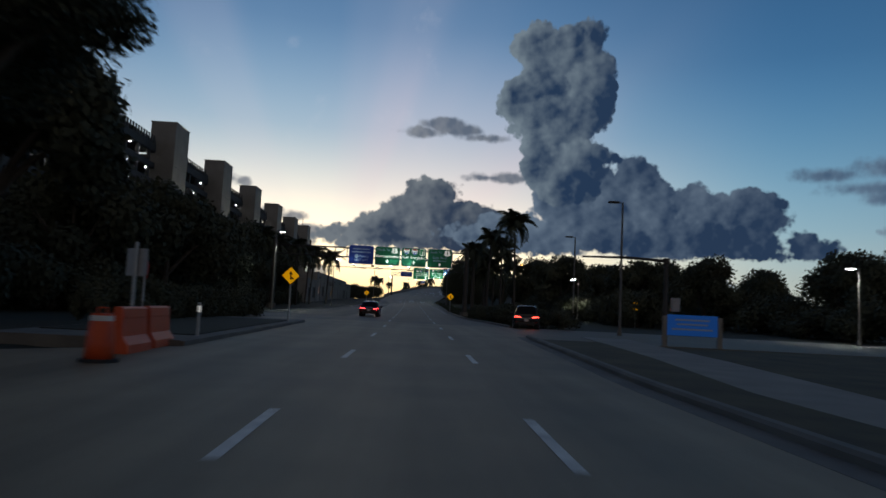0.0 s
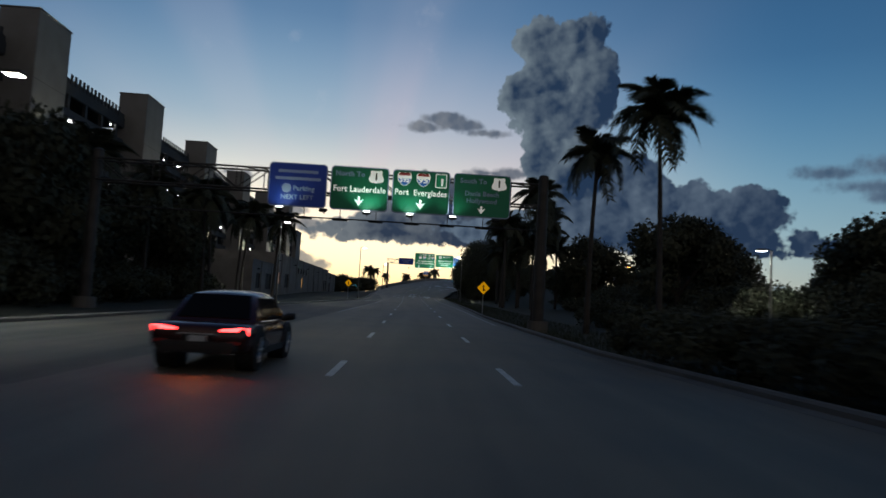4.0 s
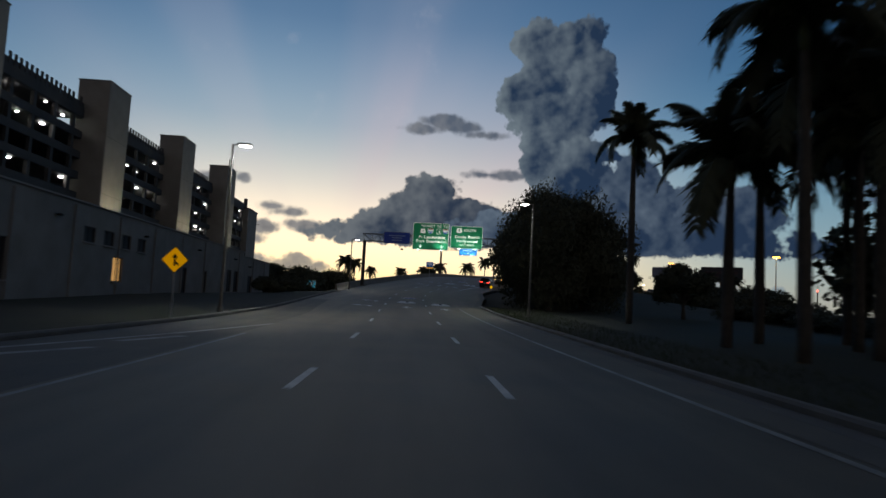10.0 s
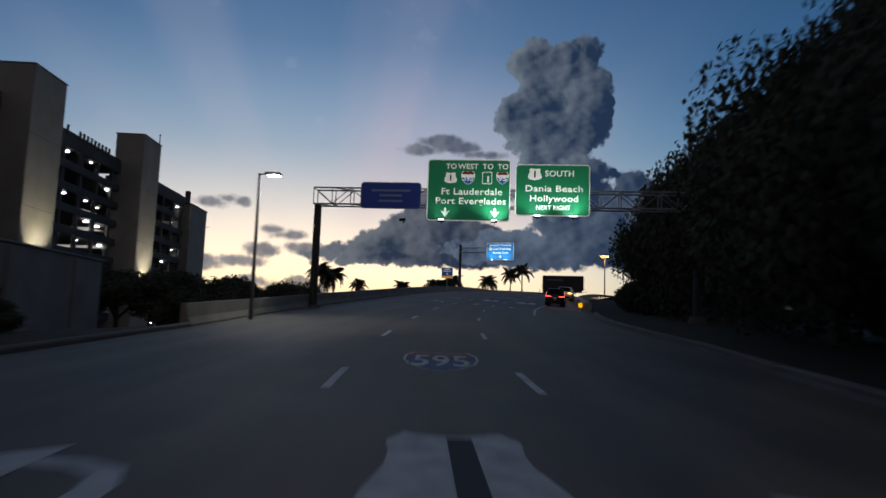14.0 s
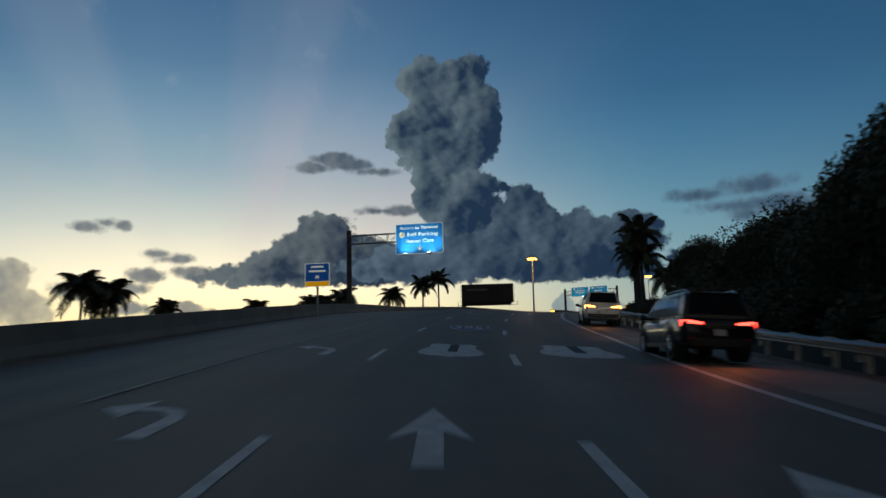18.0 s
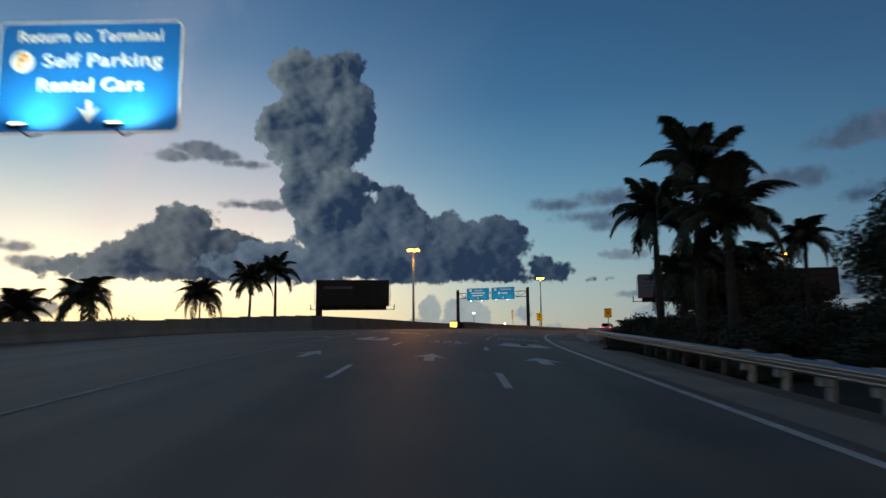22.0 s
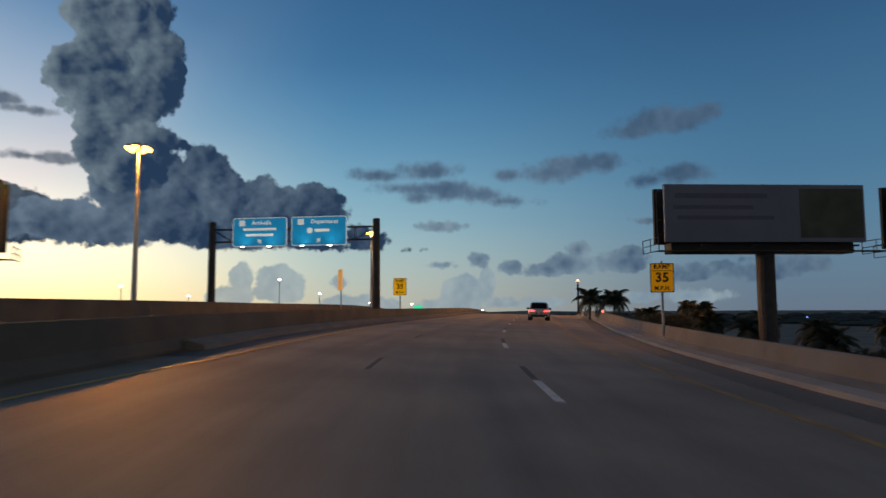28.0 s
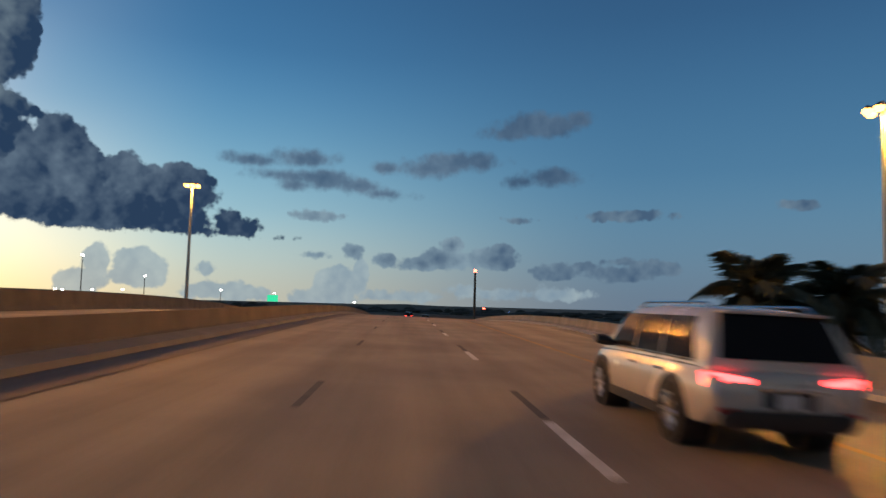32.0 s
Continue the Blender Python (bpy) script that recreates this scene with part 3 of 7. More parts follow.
def ribbon(s0, s1, left, right, up=0.0, step=2.0, across=6):
    """A strip of the road between two offsets, which may be rows along it."""
    ss = np.linspace(s0, s1, max(2, int((s1 - s0) / step) + 1))
    l = along(ss, *left) if isinstance(left, tuple) else np.full(len(ss), left)
    r = along(ss, *right) if isinstance(right, tuple) else np.full(len(ss), right)
    g = Geo()
    cols = [on(ss, l + (r - l) * k / across, up) for k in range(across + 1)]
    n = across + 1
    vs = [tuple(cols[k][i]) for i in range(len(ss)) for k in range(n)]
    g.plan = [(float(ss[i]), float(l[i] + (r[i] - l[i]) * k / across)) for i in range(len(ss)) for k in range(n)]
    g.add(vs, [(i * n + k, i * n + k + 1, (i + 1) * n + k + 1, (i + 1) * n + k) for i in range(len(ss) - 1) for k in range(across)])
    return g


def swept(s0, s1, offset, profile, step=2.0, up=0.0):
    """A profile of (right, up) points carried along the road at an offset."""
    ss = np.linspace(s0, s1, max(2, int((s1 - s0) / step) + 1))
    o = along(ss, *offset) if isinstance(offset, tuple) else np.full(len(ss), offset)
    cols = [on(ss, o + px, pz + up) for px, pz in profile]
    return Geo().loft([[tuple(c[i]) for c in cols] for i in range(len(ss))])


solo("road_start", ribbon(-60, 52, LEFT, RIGHT, 0, 2, 14), HEADLIT_ASPHALT, "pale worn asphalt before the junction, brightened for headlight", "road", kind="structure", smooth=True)
solo("road_approach", ribbon(52, DECK, LEFT, RIGHT, 0, 2, 14), ASPHALT, "dark worn asphalt of the approach road", "road", kind="structure", smooth=True)
solo("road_deck", ribbon(DECK + 0.12, 660, LEFT, RIGHT, 0, 3, 14), CONCRETE_DECK, "pale concrete deck of the ramp", "road", kind="structure", smooth=True)
solo("deck_joint", ribbon(DECK, DECK + 0.12, LEFT, RIGHT, -0.03, 0.1, 2), STEEL_DARK, "dark steel joint across the deck", "road", kind="structure")

# the ground: flat land, raised to the road along the ramp
gx = np.unique(np.concatenate([np.linspace(-4600, -200, 12), np.arange(-200, -60, 14), np.arange(-60, 150, 3.5), np.arange(150, 400, 12), np.linspace(400, 4600, 12)]))
gy = np.unique(np.concatenate([np.linspace(-4600, -120, 10), np.arange(-120, -40, 16), np.arange(-40, 480, 4.0), np.arange(480, 800, 14), np.linspace(800, 4800, 12)]))
line_s = np.arange(-60, 660, 2.0)
line_p = at(line_s, 0.0)
GX, GY = np.meshgrid(gx, gy)
pts = np.stack([GX.ravel(), GY.ravel()], 1)
gz = np.zeros(len(pts))
for i0 in range(0, len(pts), 2000):
    q = pts[i0:i0 + 2000]
    dist = ((q[:, None, :] - line_p[None, :, :2]) ** 2).sum(2)
    j = dist.argmin(1)
    s_near, far = line_s[j], np.sqrt(dist.min(1))
    dirs = on_line(s_near)[1]
    rightside = (q - line_p[j][:, :2])
    lat = (rightside[:, 0] * dirs[:, 1] - rightside[:, 1] * dirs[:, 0]) / np.linalg.norm(dirs[:, :2], axis=1)
    zr = line_p[j][:, 2]
    edge_l, edge_r = -spread(s_near, along(s_near, *LEFT)), spread(s_near, along(s_near, *RIGHT))
    zr = zr - fall(s_near, np.clip(lat, -edge_l, edge_r))
    # shoulder of earth beside the road, then a bank down to the plain
    keep_r = along(s_near, (0, 60), (140, 60), (230, 30), (330, 16), (352, 2.0), (700, 2.0))
    keep_l = along(s_near, (0, 60), (150, 40), (215, 6), (235, 1.5), (700, 1.5))
    out = np.where(lat > 0, far - edge_r - keep_r, far - edge_l - keep_l)
    base = np.minimum(zr, along(s_near, (0, 0.3), (150, 1.6), (300, 1.8), (440, 1.5), (700, 1.0)))
    base = np.where(far > 260, 0.0, base)
    slope = np.where((lat > 0) & (s_near > 345), 0.9, np.where((lat < 0) & (s_near > 220), 0.7, 0.12))
    gz[i0:i0 + 2000] = np.maximum(base, zr - np.maximum(out, 0) * slope) - 0.16 - np.where(out < 0, 0.0, 0.02)
    inside = (lat > -edge_l - 1.5) & (lat < edge_r + 1.0)
    gz[i0:i0 + 2000] = np.where(inside, zr - 0.4, gz[i0:i0 + 2000])
nx = len(gx)
g = Geo()
g.v = [(float(a), float(b), float(c)) for (a, b), c in zip(pts, gz)]
g.f = [(r * nx + c, r * nx + c + 1, (r + 1) * nx + c + 1, (r + 1) * nx + c) for r in range(len(gy) - 1) for c in range(nx - 1)]
ground = solo("ground", g, GRASS, "dark grass and earth beside the road, a dry field beyond the ramp", "ground", kind="structure", smooth=True)
ground.data.materials.append(FIELD)
for face in ground.data.polygons:
    x, y = face.center.x, face.center.y
    if x > 88 + 7 * math.sin(y / 19) and y > 335 + 14 * math.sin(x / 27) and x - 99 > 1.15 * (y - 428):
        face.material_index = 1

KERB_R = [(0.0, -0.25), (0.0, 0.10), (0.05, 0.15), (0.22, 0.15), (0.24, 0.0), (0.24, -0.25)]
KERB_L = [(-x, z) for x, z in KERB_R]
GUTTER = [(-0.45, 0.004), (0.0, 0.006), (0.0, -0.05), (-0.45, -0.05)]
for s0, s1 in ((-60, 36), (52, 256)):
    solo("kerb", swept(s0, s1, RIGHT, KERB_R), KERB, "worn concrete kerb with a gutter", "kerb", kind="structure")
    solo("gutter", swept(s0, s1, RIGHT, GUTTER), KERB, "pale concrete gutter beside the kerb", "gutter", kind="structure")
solo("kerb", swept(58, 222, LEFT, KERB_L), KERB, "worn concrete kerb along the far edge", "kerb", kind="structure")
solo("traffic_island", swept(20, 43, -9.2, [(-2.9, -0.2), (-2.9, 0.13), (-2.7, 0.16), (2.7, 0.16), (2.9, 0.13), (2.9, -0.2)]), KERB, "raised traffic island with a pale concrete kerb", "traffic island", kind="structure")
solo("island_grass", swept(22.5, 40.5, -9.2, [(-2.4, 0.1), (-2.4, 0.19), (2.4, 0.19), (2.4, 0.1)]), GRASS, "dark grass on the traffic island", "grass", kind="structure")
solo("pavement", swept(-60, 40, ((-60, 6.2), (14, 7.2), (24, 8.6), (40, 10.2)), [(-0.1, -0.2), (-0.1, 0.02), (2.6, 0.02), (2.6, -0.2)]), PAVING, "pale concrete pavement beside the grass", "pavement", kind="structure")
solo("side_road", swept(34, 53, 6.0, [(0.3, -0.3), (0.3, 0.0), (34, -0.1), (34, -0.4)]), ASPHALT, "asphalt side road that leaves to the car park", "road", kind="structure")
solo("cross_street", swept(51.5, 58, -12.5, [(-60, -0.3), (-60, -0.02), (0.4, -0.004), (0.4, -0.3)]), ASPHALT, "asphalt side street that joins the road", "road", kind="structure")

DRY_GRASS = material("dry_grass", (0.075, 0.062, 0.03), 0.95, vary=0.5, scale=0.6, fine=12, bump=0.6)
solo("verge", ribbon(-60, 34, tuple((a, b + 0.25) for a, b in RIGHT), ((-60, 6.08), (14, 7.08), (24, 8.48), (40, 10.08)), 0.04, 2, 4), DRY_GRASS, "dry brown grass between kerb and pavement", "grass", kind="structure")
solo("lawn", ribbon(-60, 33.5, ((-60, 8.82), (14, 9.82), (24, 11.22), (40, 12.82)), ((-60, 30), (40, 34)), -0.05, 2, 4), DRY_GRASS, "dry grass beyond the pavement", "grass", kind="structure")

# barriers
PARAPET = [(0.0, -0.4), (0.0, 0.08), (0.18, 0.33), (0.24, 0.84), (0.44, 0.84), (0.44, -0.4)]
PARAPET_L = [(-x, z) for x, z in PARAPET]


def barrier(name, s0, s1, offset, profile, label, length=9.0, mat=CONCRETE):
    b = thing(name, Matrix.Identity(4), label, "barrier", kind="structure")
    n = max(1, round((s1 - s0) / length))
    for i in range(n):
        a0, a1 = s0 + (s1 - s0) * i / n, s0 + (s1 - s0) * (i + 1) / n
        part("panel", swept(a0, a1 - 0.025, offset, profile, 3.0), mat, b)
    return b


barrier("parapet_left", 222, 340, LEFT, PARAPET_L, "stained concrete parapet on the outer side of the ramp")
for k in range(8):
    barrier("parapet_left", 340 + 4 * k, 344 + 4 * k, LEFT, [(x, z if z < 0.5 else z + 0.0875 * k + 0.04) for x, z in PARAPET_L], "stained concrete parapet that grows taller", 4.0)
barrier("parapet_left", 372, 640, LEFT, [(x, z if z < 0.5 else z + 0.7) for x, z in PARAPET_L], "tall concrete parapet of the outer roadway, darkened for dim light", mat=DIM_CONCRETE)
barrier("parapet_right", 349, 640, RIGHT, PARAPET, "pale concrete parapet along the ramp")
GORE = ((391, -8.4), (396, -8.3), (408, -9.0), (424, -8.6), (437, -8.5), (455, -8.5), (547, -8.4), (640, -8.4))
barrier("gore_barrier", 391.4, 640, GORE, [(-0.3, -0.4), (-0.3, 0.08), (-0.14, 0.33), (-0.1, 0.9), (0.1, 0.9), (0.14, 0.33), (0.3, 0.08), (0.3, -0.4)], "brown concrete barrier that parts the two roadways, darkened for dim light", mat=DIM_CONCRETE)

# dark shoulders and the pale foot of the parapets on the deck
solo("shoulder", ribbon(398, 640, GORE, ((398, -6.7), (424, -6.35), (436, -6.15), (640, -6.05)), 0.008, 3, 1), DARK_ASPHALT, "dark asphalt shoulder beside the barrier", "road", kind="structure")
solo("shoulder", ribbon(358, 640, tuple((a, b - 1.1) for a, b in RIGHT), tuple((a, b - 0.3) for a, b in RIGHT), 0.008, 3, 1), ASPHALT, "dark asphalt strip beside the parapet", "road", kind="structure")
solo("shoulder", ribbon(262, 349, ((262, 5.3), (281, 5.1), (300, 4.5), (332, 4.6), (349, 4.8)), tuple((a, b - 0.5) for a, b in RIGHT), 0.005, 2, 1), PAVING_HEADLIT, "pale concrete shoulder beside the guard rail, brightened for headlights", "road", kind="structure")
# dark strip laid over the road for the part outside the headlights
solo("shoulder", ribbon(62, 200, LEFT, ((62, -5.6), (100, -5.45), (137, -5.2), (178, -5.35), (200, -6.5)), 0.004, 2, 3), DARK_ASPHALT, "outer shoulder asphalt, darkened where headlights miss it", "road", kind="structure")
solo("gutter_strip", ribbon(96, 200, ((96, 5.0), (200, 5.15)), tuple((a, b - 0.46) for a, b in RIGHT), 0.005, 2, 1), PAVING_ROAD, "paler concrete strip between the edge line and the kerb", "gutter", kind="structure")
solo("parapet_foot", swept(349, 640, RIGHT, [(-0.34, -0.05), (-0.34, 0.14), (-0.02, 0.19), (-0.02, -0.05)]), FRESH_CONCRETE, "pale concrete foot of the parapet", "kerb", kind="structure")
solo("barrier_foot", swept(400, 640, GORE, [(0.31, -0.05), (0.31, 0.27), (0.95, 0.15), (1.0, -0.05)]), PAVING, "pale concrete foot of the barrier", "kerb", kind="structure")

# ---- painted markings, 4 mm proud ----
CENTRE = ((-60, -0.05), (9, -0.05), (43, 0.35), (90, 0.17), (138, -0.15), (197, 0.45), (248, -0.25), (283, -0.2), (307, -0.45), (333, -0.13), (357, 0.03), (393, 0.1), (423, 0.0), (448, -0.3), (700, -0.3))
KNOWN = ((0, 8.2), (1, 20.0), (3, 43.4), (7, 89.4), (11, 137.8), (16, 197.1), (20, 247.1), (23, 281.5), (25, 306.5), (27, 331.5), (29, 356.6), (34, 421.5), (36, 447.5), (50, 625))
PAINT_NAVY = material("road_paint_dark_edge", (0.03, 0.03, 0.05), 0.6, vary=0.3, scale=3)
PAINT_WORN = material("road_paint_worn_white", (0.34, 0.33, 0.29), 0.65, vary=0.5, scale=1.2, fine=18)
PAINT_YELLOW_WORN = material("road_paint_worn_yellow", (0.36, 0.22, 0.05), 0.65, vary=0.5, scale=1.0, fine=18)
STAIN = material("worn_black_contrast_paint", (0.075, 0.066, 0.054), 0.7, vary=0.5, scale=2.0)
PAINTS = {"worn": PAINT_WORN, "worn_yellow": PAINT_YELLOW_WORN, "white": PAINT_WHITE, "yellow": PAINT_YELLOW, "black": PAINT_BLACK, "red": PAINT_RED, "blue": PAINT_BLUE, "navy": PAINT_NAVY}
paint = thing("road_paint", Matrix.Identity(4), "worn lines, arrows, shields and words painted on the road", "road marking", kind="structure")


def painted(kind, geo, name="edge_line"):
    part(name, geo, PAINTS[kind], paint)


def stripe(s0, s1, d, width=0.15, mat="white"):
    painted(mat, ribbon(s0, s1, tuple((a, b - width / 2) for a, b in d), tuple((a, b + width / 2) for a, b in d), 0.006, 2.0, 1))


def on_road(outline, s, d, mat, up=0.006):
    """A flat outline of (right, ahead) points painted on the road."""
    s = s + 15 * (float(spread(s, d)) / d - 1) if abs(d) > 1 else s
    vs = [tuple(on(s + y, d + x, up)) for x, y in outline]
    painted(mat, Geo().add(vs, [tuple(range(len(vs)))]), "painted_shape")


def road_words(text, s, d, height, width, mat="white", up=0.012):
    vs, fs = words(text, 1.0, 0.02)
    w = max(v[0] for v in vs) - min(v[0] for v in vs)
    s = s + 15 * (float(spread(s, d)) / d - 1) if abs(d) > 1 else s
    for lv, lf in letters_of(vs, fs):
        painted(mat, Geo().add([tuple(on(s + y * height, d + x * width / w, up)) for x, y, _ in lv], lf), "painted_letter")


lane = thing("lane_dashes", Matrix.Identity(4), "broken white lane lines of worn paint", "road marking", kind="structure")
for k in range(-4, 51):
    sc = along(k, *KNOWN) if k >= 0 else 8.2 + 12.0 * k
    for sgn, shift in ((-1, 0.0), (1, 0.0)):
        if sc > 372 and sgn < 0:
            continue
        off = 1.75 * sgn
        part("dash", ribbon(sc - 1.5, sc + 1.5, tuple((a, b + off - 0.075) for a, b in CENTRE), tuple((a, b + off + 0.075) for a, b in CENTRE), 0.006, 1.5, 1), PAINT_WHITE, lane)
for k in range(29, 51):
    sc = along(k, *KNOWN) + 3.2
    for off in (-1.75, 1.75):
        part("black_dash", ribbon(sc - 1.5, sc + 1.5, tuple((a, b + off - 0.065) for a, b in CENTRE), tuple((a, b + off + 0.065) for a, b in CENTRE), 0.005, 1.5, 1), STAIN, lane, "worn black contrast dash")

# solid lines
stripe(92, 194, ((92, 4.75), (105, 4.7), (138, 4.85), (195, 4.88)), 0.15, "worn")
stripe(243, 352, ((243, 4.87), (250, 4.85), (281, 4.7), (300, 4.15), (332, 4.3), (352, 4.45)))
stripe(352, 384, ((352, 4.45), (384, 4.6)))
stripe(100, 160, ((100, -5.3), (137, -5.05), (160, -5.1)), 0.12, "worn")
stripe(147, 166, ((147, -9.8), (154, -7.9), (160, -6.5), (166, -5.3)), 0.2, "worn")
for q in (150.5, 155.0):
    stripe(q, q + 2.6, ((q, along(q, (147, -8.6), (160, -6.2))), (q + 2.6, along(q, (147, -7.4), (160, -5.6)))), 0.3, "worn")
stripe(262, 392, ((262, -5.7), (300, -5.9), (329, -5.9), (364, -6.9), (392, -8.0)), 0.13, "worn")
stripe(330, 392, ((330, -8.8), (360, -8.6), (392, -8.3)), 0.13, "worn")
for k in range(8):
    s = 334 + 6.5 * k
    apex, inner, outer = s + 2.4, along(s, (330, -6.0), (364, -6.95), (392, -8.05)), along(s, (330, -8.75), (392, -8.25))
    middle = (inner + outer) / 2
    for edge in (inner, outer):
        painted("white", ribbon(s, apex, ((s, edge - 0.12), (apex, middle - 0.12)), ((s, edge + 0.12), (apex, middle + 0.12)), 0.006, 0.8, 1))
stripe(388, 426, ((388, -7.2), (394, -6.6), (398, -6.05), (426, -6.0)), 0.2, "yellow")
stripe(384, 640, ((384, 4.65), (640, 4.75)), 0.13, "worn_yellow")

def straight_arrow(s, d, size=1.0):
    on_road([(-0.15, -1.65 * size), (0.15, -1.65 * size), (0.15, 0.1), (-0.15, 0.1)], s, d, "white")
    on_road([(-0.48, -0.45 * size), (-0.15, 0.0), (0.15, 0.0), (0.48, -0.45 * size), (0, 1.65 * size)], s, d, "white", 0.008)


def turn_arrow(s, d):
    """An arrow whose stem bends to the left."""
    on_road([(0.5, -1.3), (0.8, -1.3), (0.78, -0.2), (0.6, 0.35), (0.2, 0.6), (-0.2, 0.62), (-0.2, 0.34), (0.15, 0.3), (0.42, 0.1), (0.5, -0.3)], s, d, "white")
    on_road([(-0.2, -0.15), (-0.2, 1.1), (-0.85, 0.48)], s, d, "white", 0.008)


def shield_outline(w, h):
    half = [(0.0, 0.95), (0.18, 0.97), (0.32, 1.0), (0.43, 0.9), (0.4, 0.78), (0.41, 0.66), (0.5, 0.46), (0.54, 0.3), (0.48, 0.16), (0.3, 0.07), (0.12, 0.06), (0.0, 0.0)]
    pts = half + [(-x, y) for x, y in reversed(half[1:-1])]
    return [(x * w, (y - 0.5) * h) for x, y in pts]


def us_shield(s, d, text="1"):
    on_road(shield_outline(1.68, 4.4), s, d, "white")
    road_words(text, s + 0.45, d + 0.06, 2.5, 0.27, "black")


def interstate(s, d):
    half = [(0.0, -0.5), (0.22, -0.4), (0.42, -0.18), (0.5, 0.06), (0.5, 0.3), (0.4, 0.5), (0.2, 0.44), (0.0, 0.48)]
    out = half + [(-x, y) for x, y in reversed(half[1:-1])]
    on_road([(x * 1.78, y * 4.2) for x, y in out], s, d, "white")
    on_road([(x * 1.66, y * 4.0) for x, y in out], s, d, "navy", 0.008)
    blue = [(x * 1.6, y * 3.85) for x, y in out if y < 0.25]
    on_road(blue, s, d, "blue", 0.010)
    on_road([(-0.82, 1.0), (0.82, 1.0), (0.68, 1.95), (0.32, 1.75), (-0.32, 1.75), (-0.68, 1.95)], s, d, "red", 0.010)
    road_words("595", s - 0.1, d, 2.3, 1.3)


for s, d in ((192.7, 0.5), (260.5, -0.1), (324.7, -0.15)):
    straight_arrow(s, d)
for s, d in ((192.1, 3.6), (256.6, 3.0), (323.6, 2.85), (325.5, -3.95)):
    straight_arrow(s, d, 0.85)
for s, d in ((192.3, -3.0), (202.6, -3.0), (262.8, -4.2), (273.0, -4.2)):
    turn_arrow(s, d)
us_shield(202.6, 0.45)
us_shield(200.4, 3.55)
us_shield(272.2, -0.05)
us_shield(271.2, 3.15)
us_shield(337.5, -3.75)
us_shield(334.6, 3.05)
interstate(213.0, 0.45)
interstate(284.2, 0.0)
interstate(335.9, 0.02)
road_words("NORTH", 348.9, -3.9, 2.7, 2.9)
road_words("SOUTH", 343.4, 3.03, 2.3, 1.75)

# raised pavement markers
STUD = Geo().box((0, 0, 0.01), (0.1, 0.1, 0.02)).add([(-0.04, -0.051, 0.004), (0.04, -0.051, 0.004), (0.04, -0.04, 0.018), (-0.04, -0.04, 0.018)], [(0, 1, 2, 3)]).mesh("road_stud", material("stud_ceramic", (0.8, 0.8, 0.76), 0.4))
studs = thing("road_studs", Matrix.Identity(4), "small pale ceramic studs between the lane dashes", "road stud", kind="structure")
for k in range(0, 40):
    for off in (-1.75, 1.75):
        for j in range(4):
            s = along(k, *KNOWN) + 5.4 + 0.42 * j
            if 345 < s < 372 and j < 3:
                part("stud", STUD, None, studs, m=on_here(s, along(s, *CENTRE) + off))

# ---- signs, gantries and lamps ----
def glow_sheet(name, colour, glow):
    """Reflecting sheet; the headlight it would return is put in as its own glow."""
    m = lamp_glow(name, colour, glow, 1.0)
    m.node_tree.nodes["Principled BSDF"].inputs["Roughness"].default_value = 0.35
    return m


# dim and lit copies: how brightly each sign is lit sits in colour and glow
SIGN_GREEN = glow_sheet("sign_green", (0.0, 0.17, 0.075), 0.25)
SIGN_GREEN_DIM = glow_sheet("sign_green_dim", (0.0, 0.11, 0.055), 0.12)
SIGN_BLUE = glow_sheet("sign_blue", (0.005, 0.10, 0.42), 0.2)
SIGN_BLUE_LIT = glow_sheet("sign_blue_lit", (0.006, 0.24, 0.48), 0.38)
SIGN_BLUE_DIM = glow_sheet("sign_blue_dim", (0.006, 0.03, 0.2), 0.16)
SIGN_WHITE = glow_sheet("sign_white", (0.8, 0.82, 0.78), 0.30)
SIGN_WHITE_DIM = glow_sheet("sign_white_dim", (0.22, 0.28, 0.42), 0.05)
SIGN_YELLOW = glow_sheet("sign_yellow", (0.85, 0.40, 0.0), 0.42)
SIGN_AMBER = glow_sheet("sign_amber", (0.75, 0.30, 0.0), 0.24)
SIGN_BLACK = material("sign_black", (0.015, 0.015, 0.015), 0.6)
SIGN_RED = material("sign_red", (0.4, 0.03, 0.03), 0.5)
SIGN_BACK = material("sign_back_aluminium", (0.35, 0.36, 0.37), 0.5, 0.7)


def lettering(parent, text, x, z, h, y, mat, bold=0.012, spacing=1.06, name="letters", width=None):
    vs, fs = words(text, h, bold, spacing)
    k = 1.0
    if width:
        k = width / (max(v[0] for v in vs) - min(v[0] for v in vs))
    for lv, lf in letters_of(vs, fs):
        part("letter" if name == "letters" else name, Geo().add([(x + a * k, y, z + b) for a, b, _ in lv], lf), mat, parent)


def down_arrow(parent, x, z, y, mat, size=0.6, turn=0):
    pts = [(-0.12, 0.5), (0.12, 0.5), (0.12, 0.05), (0.5, 0.2), (0.0, -0.5), (-0.5, 0.2), (-0.12, 0.05)]
    c, s = math.cos(radians(turn)), math.sin(radians(turn))
    part("arrow", Geo().plate([(x + (a * c - b * s) * size, z + (a * s + b * c) * size) for a, b in pts], 0.006, pose(0, y, 0)), mat, parent)


def bars(parent, x, z, w, h, y, mat, name="text_bar"):
    part(name, Geo().box((x, y, z), (w, 0.006, h)), mat, parent)


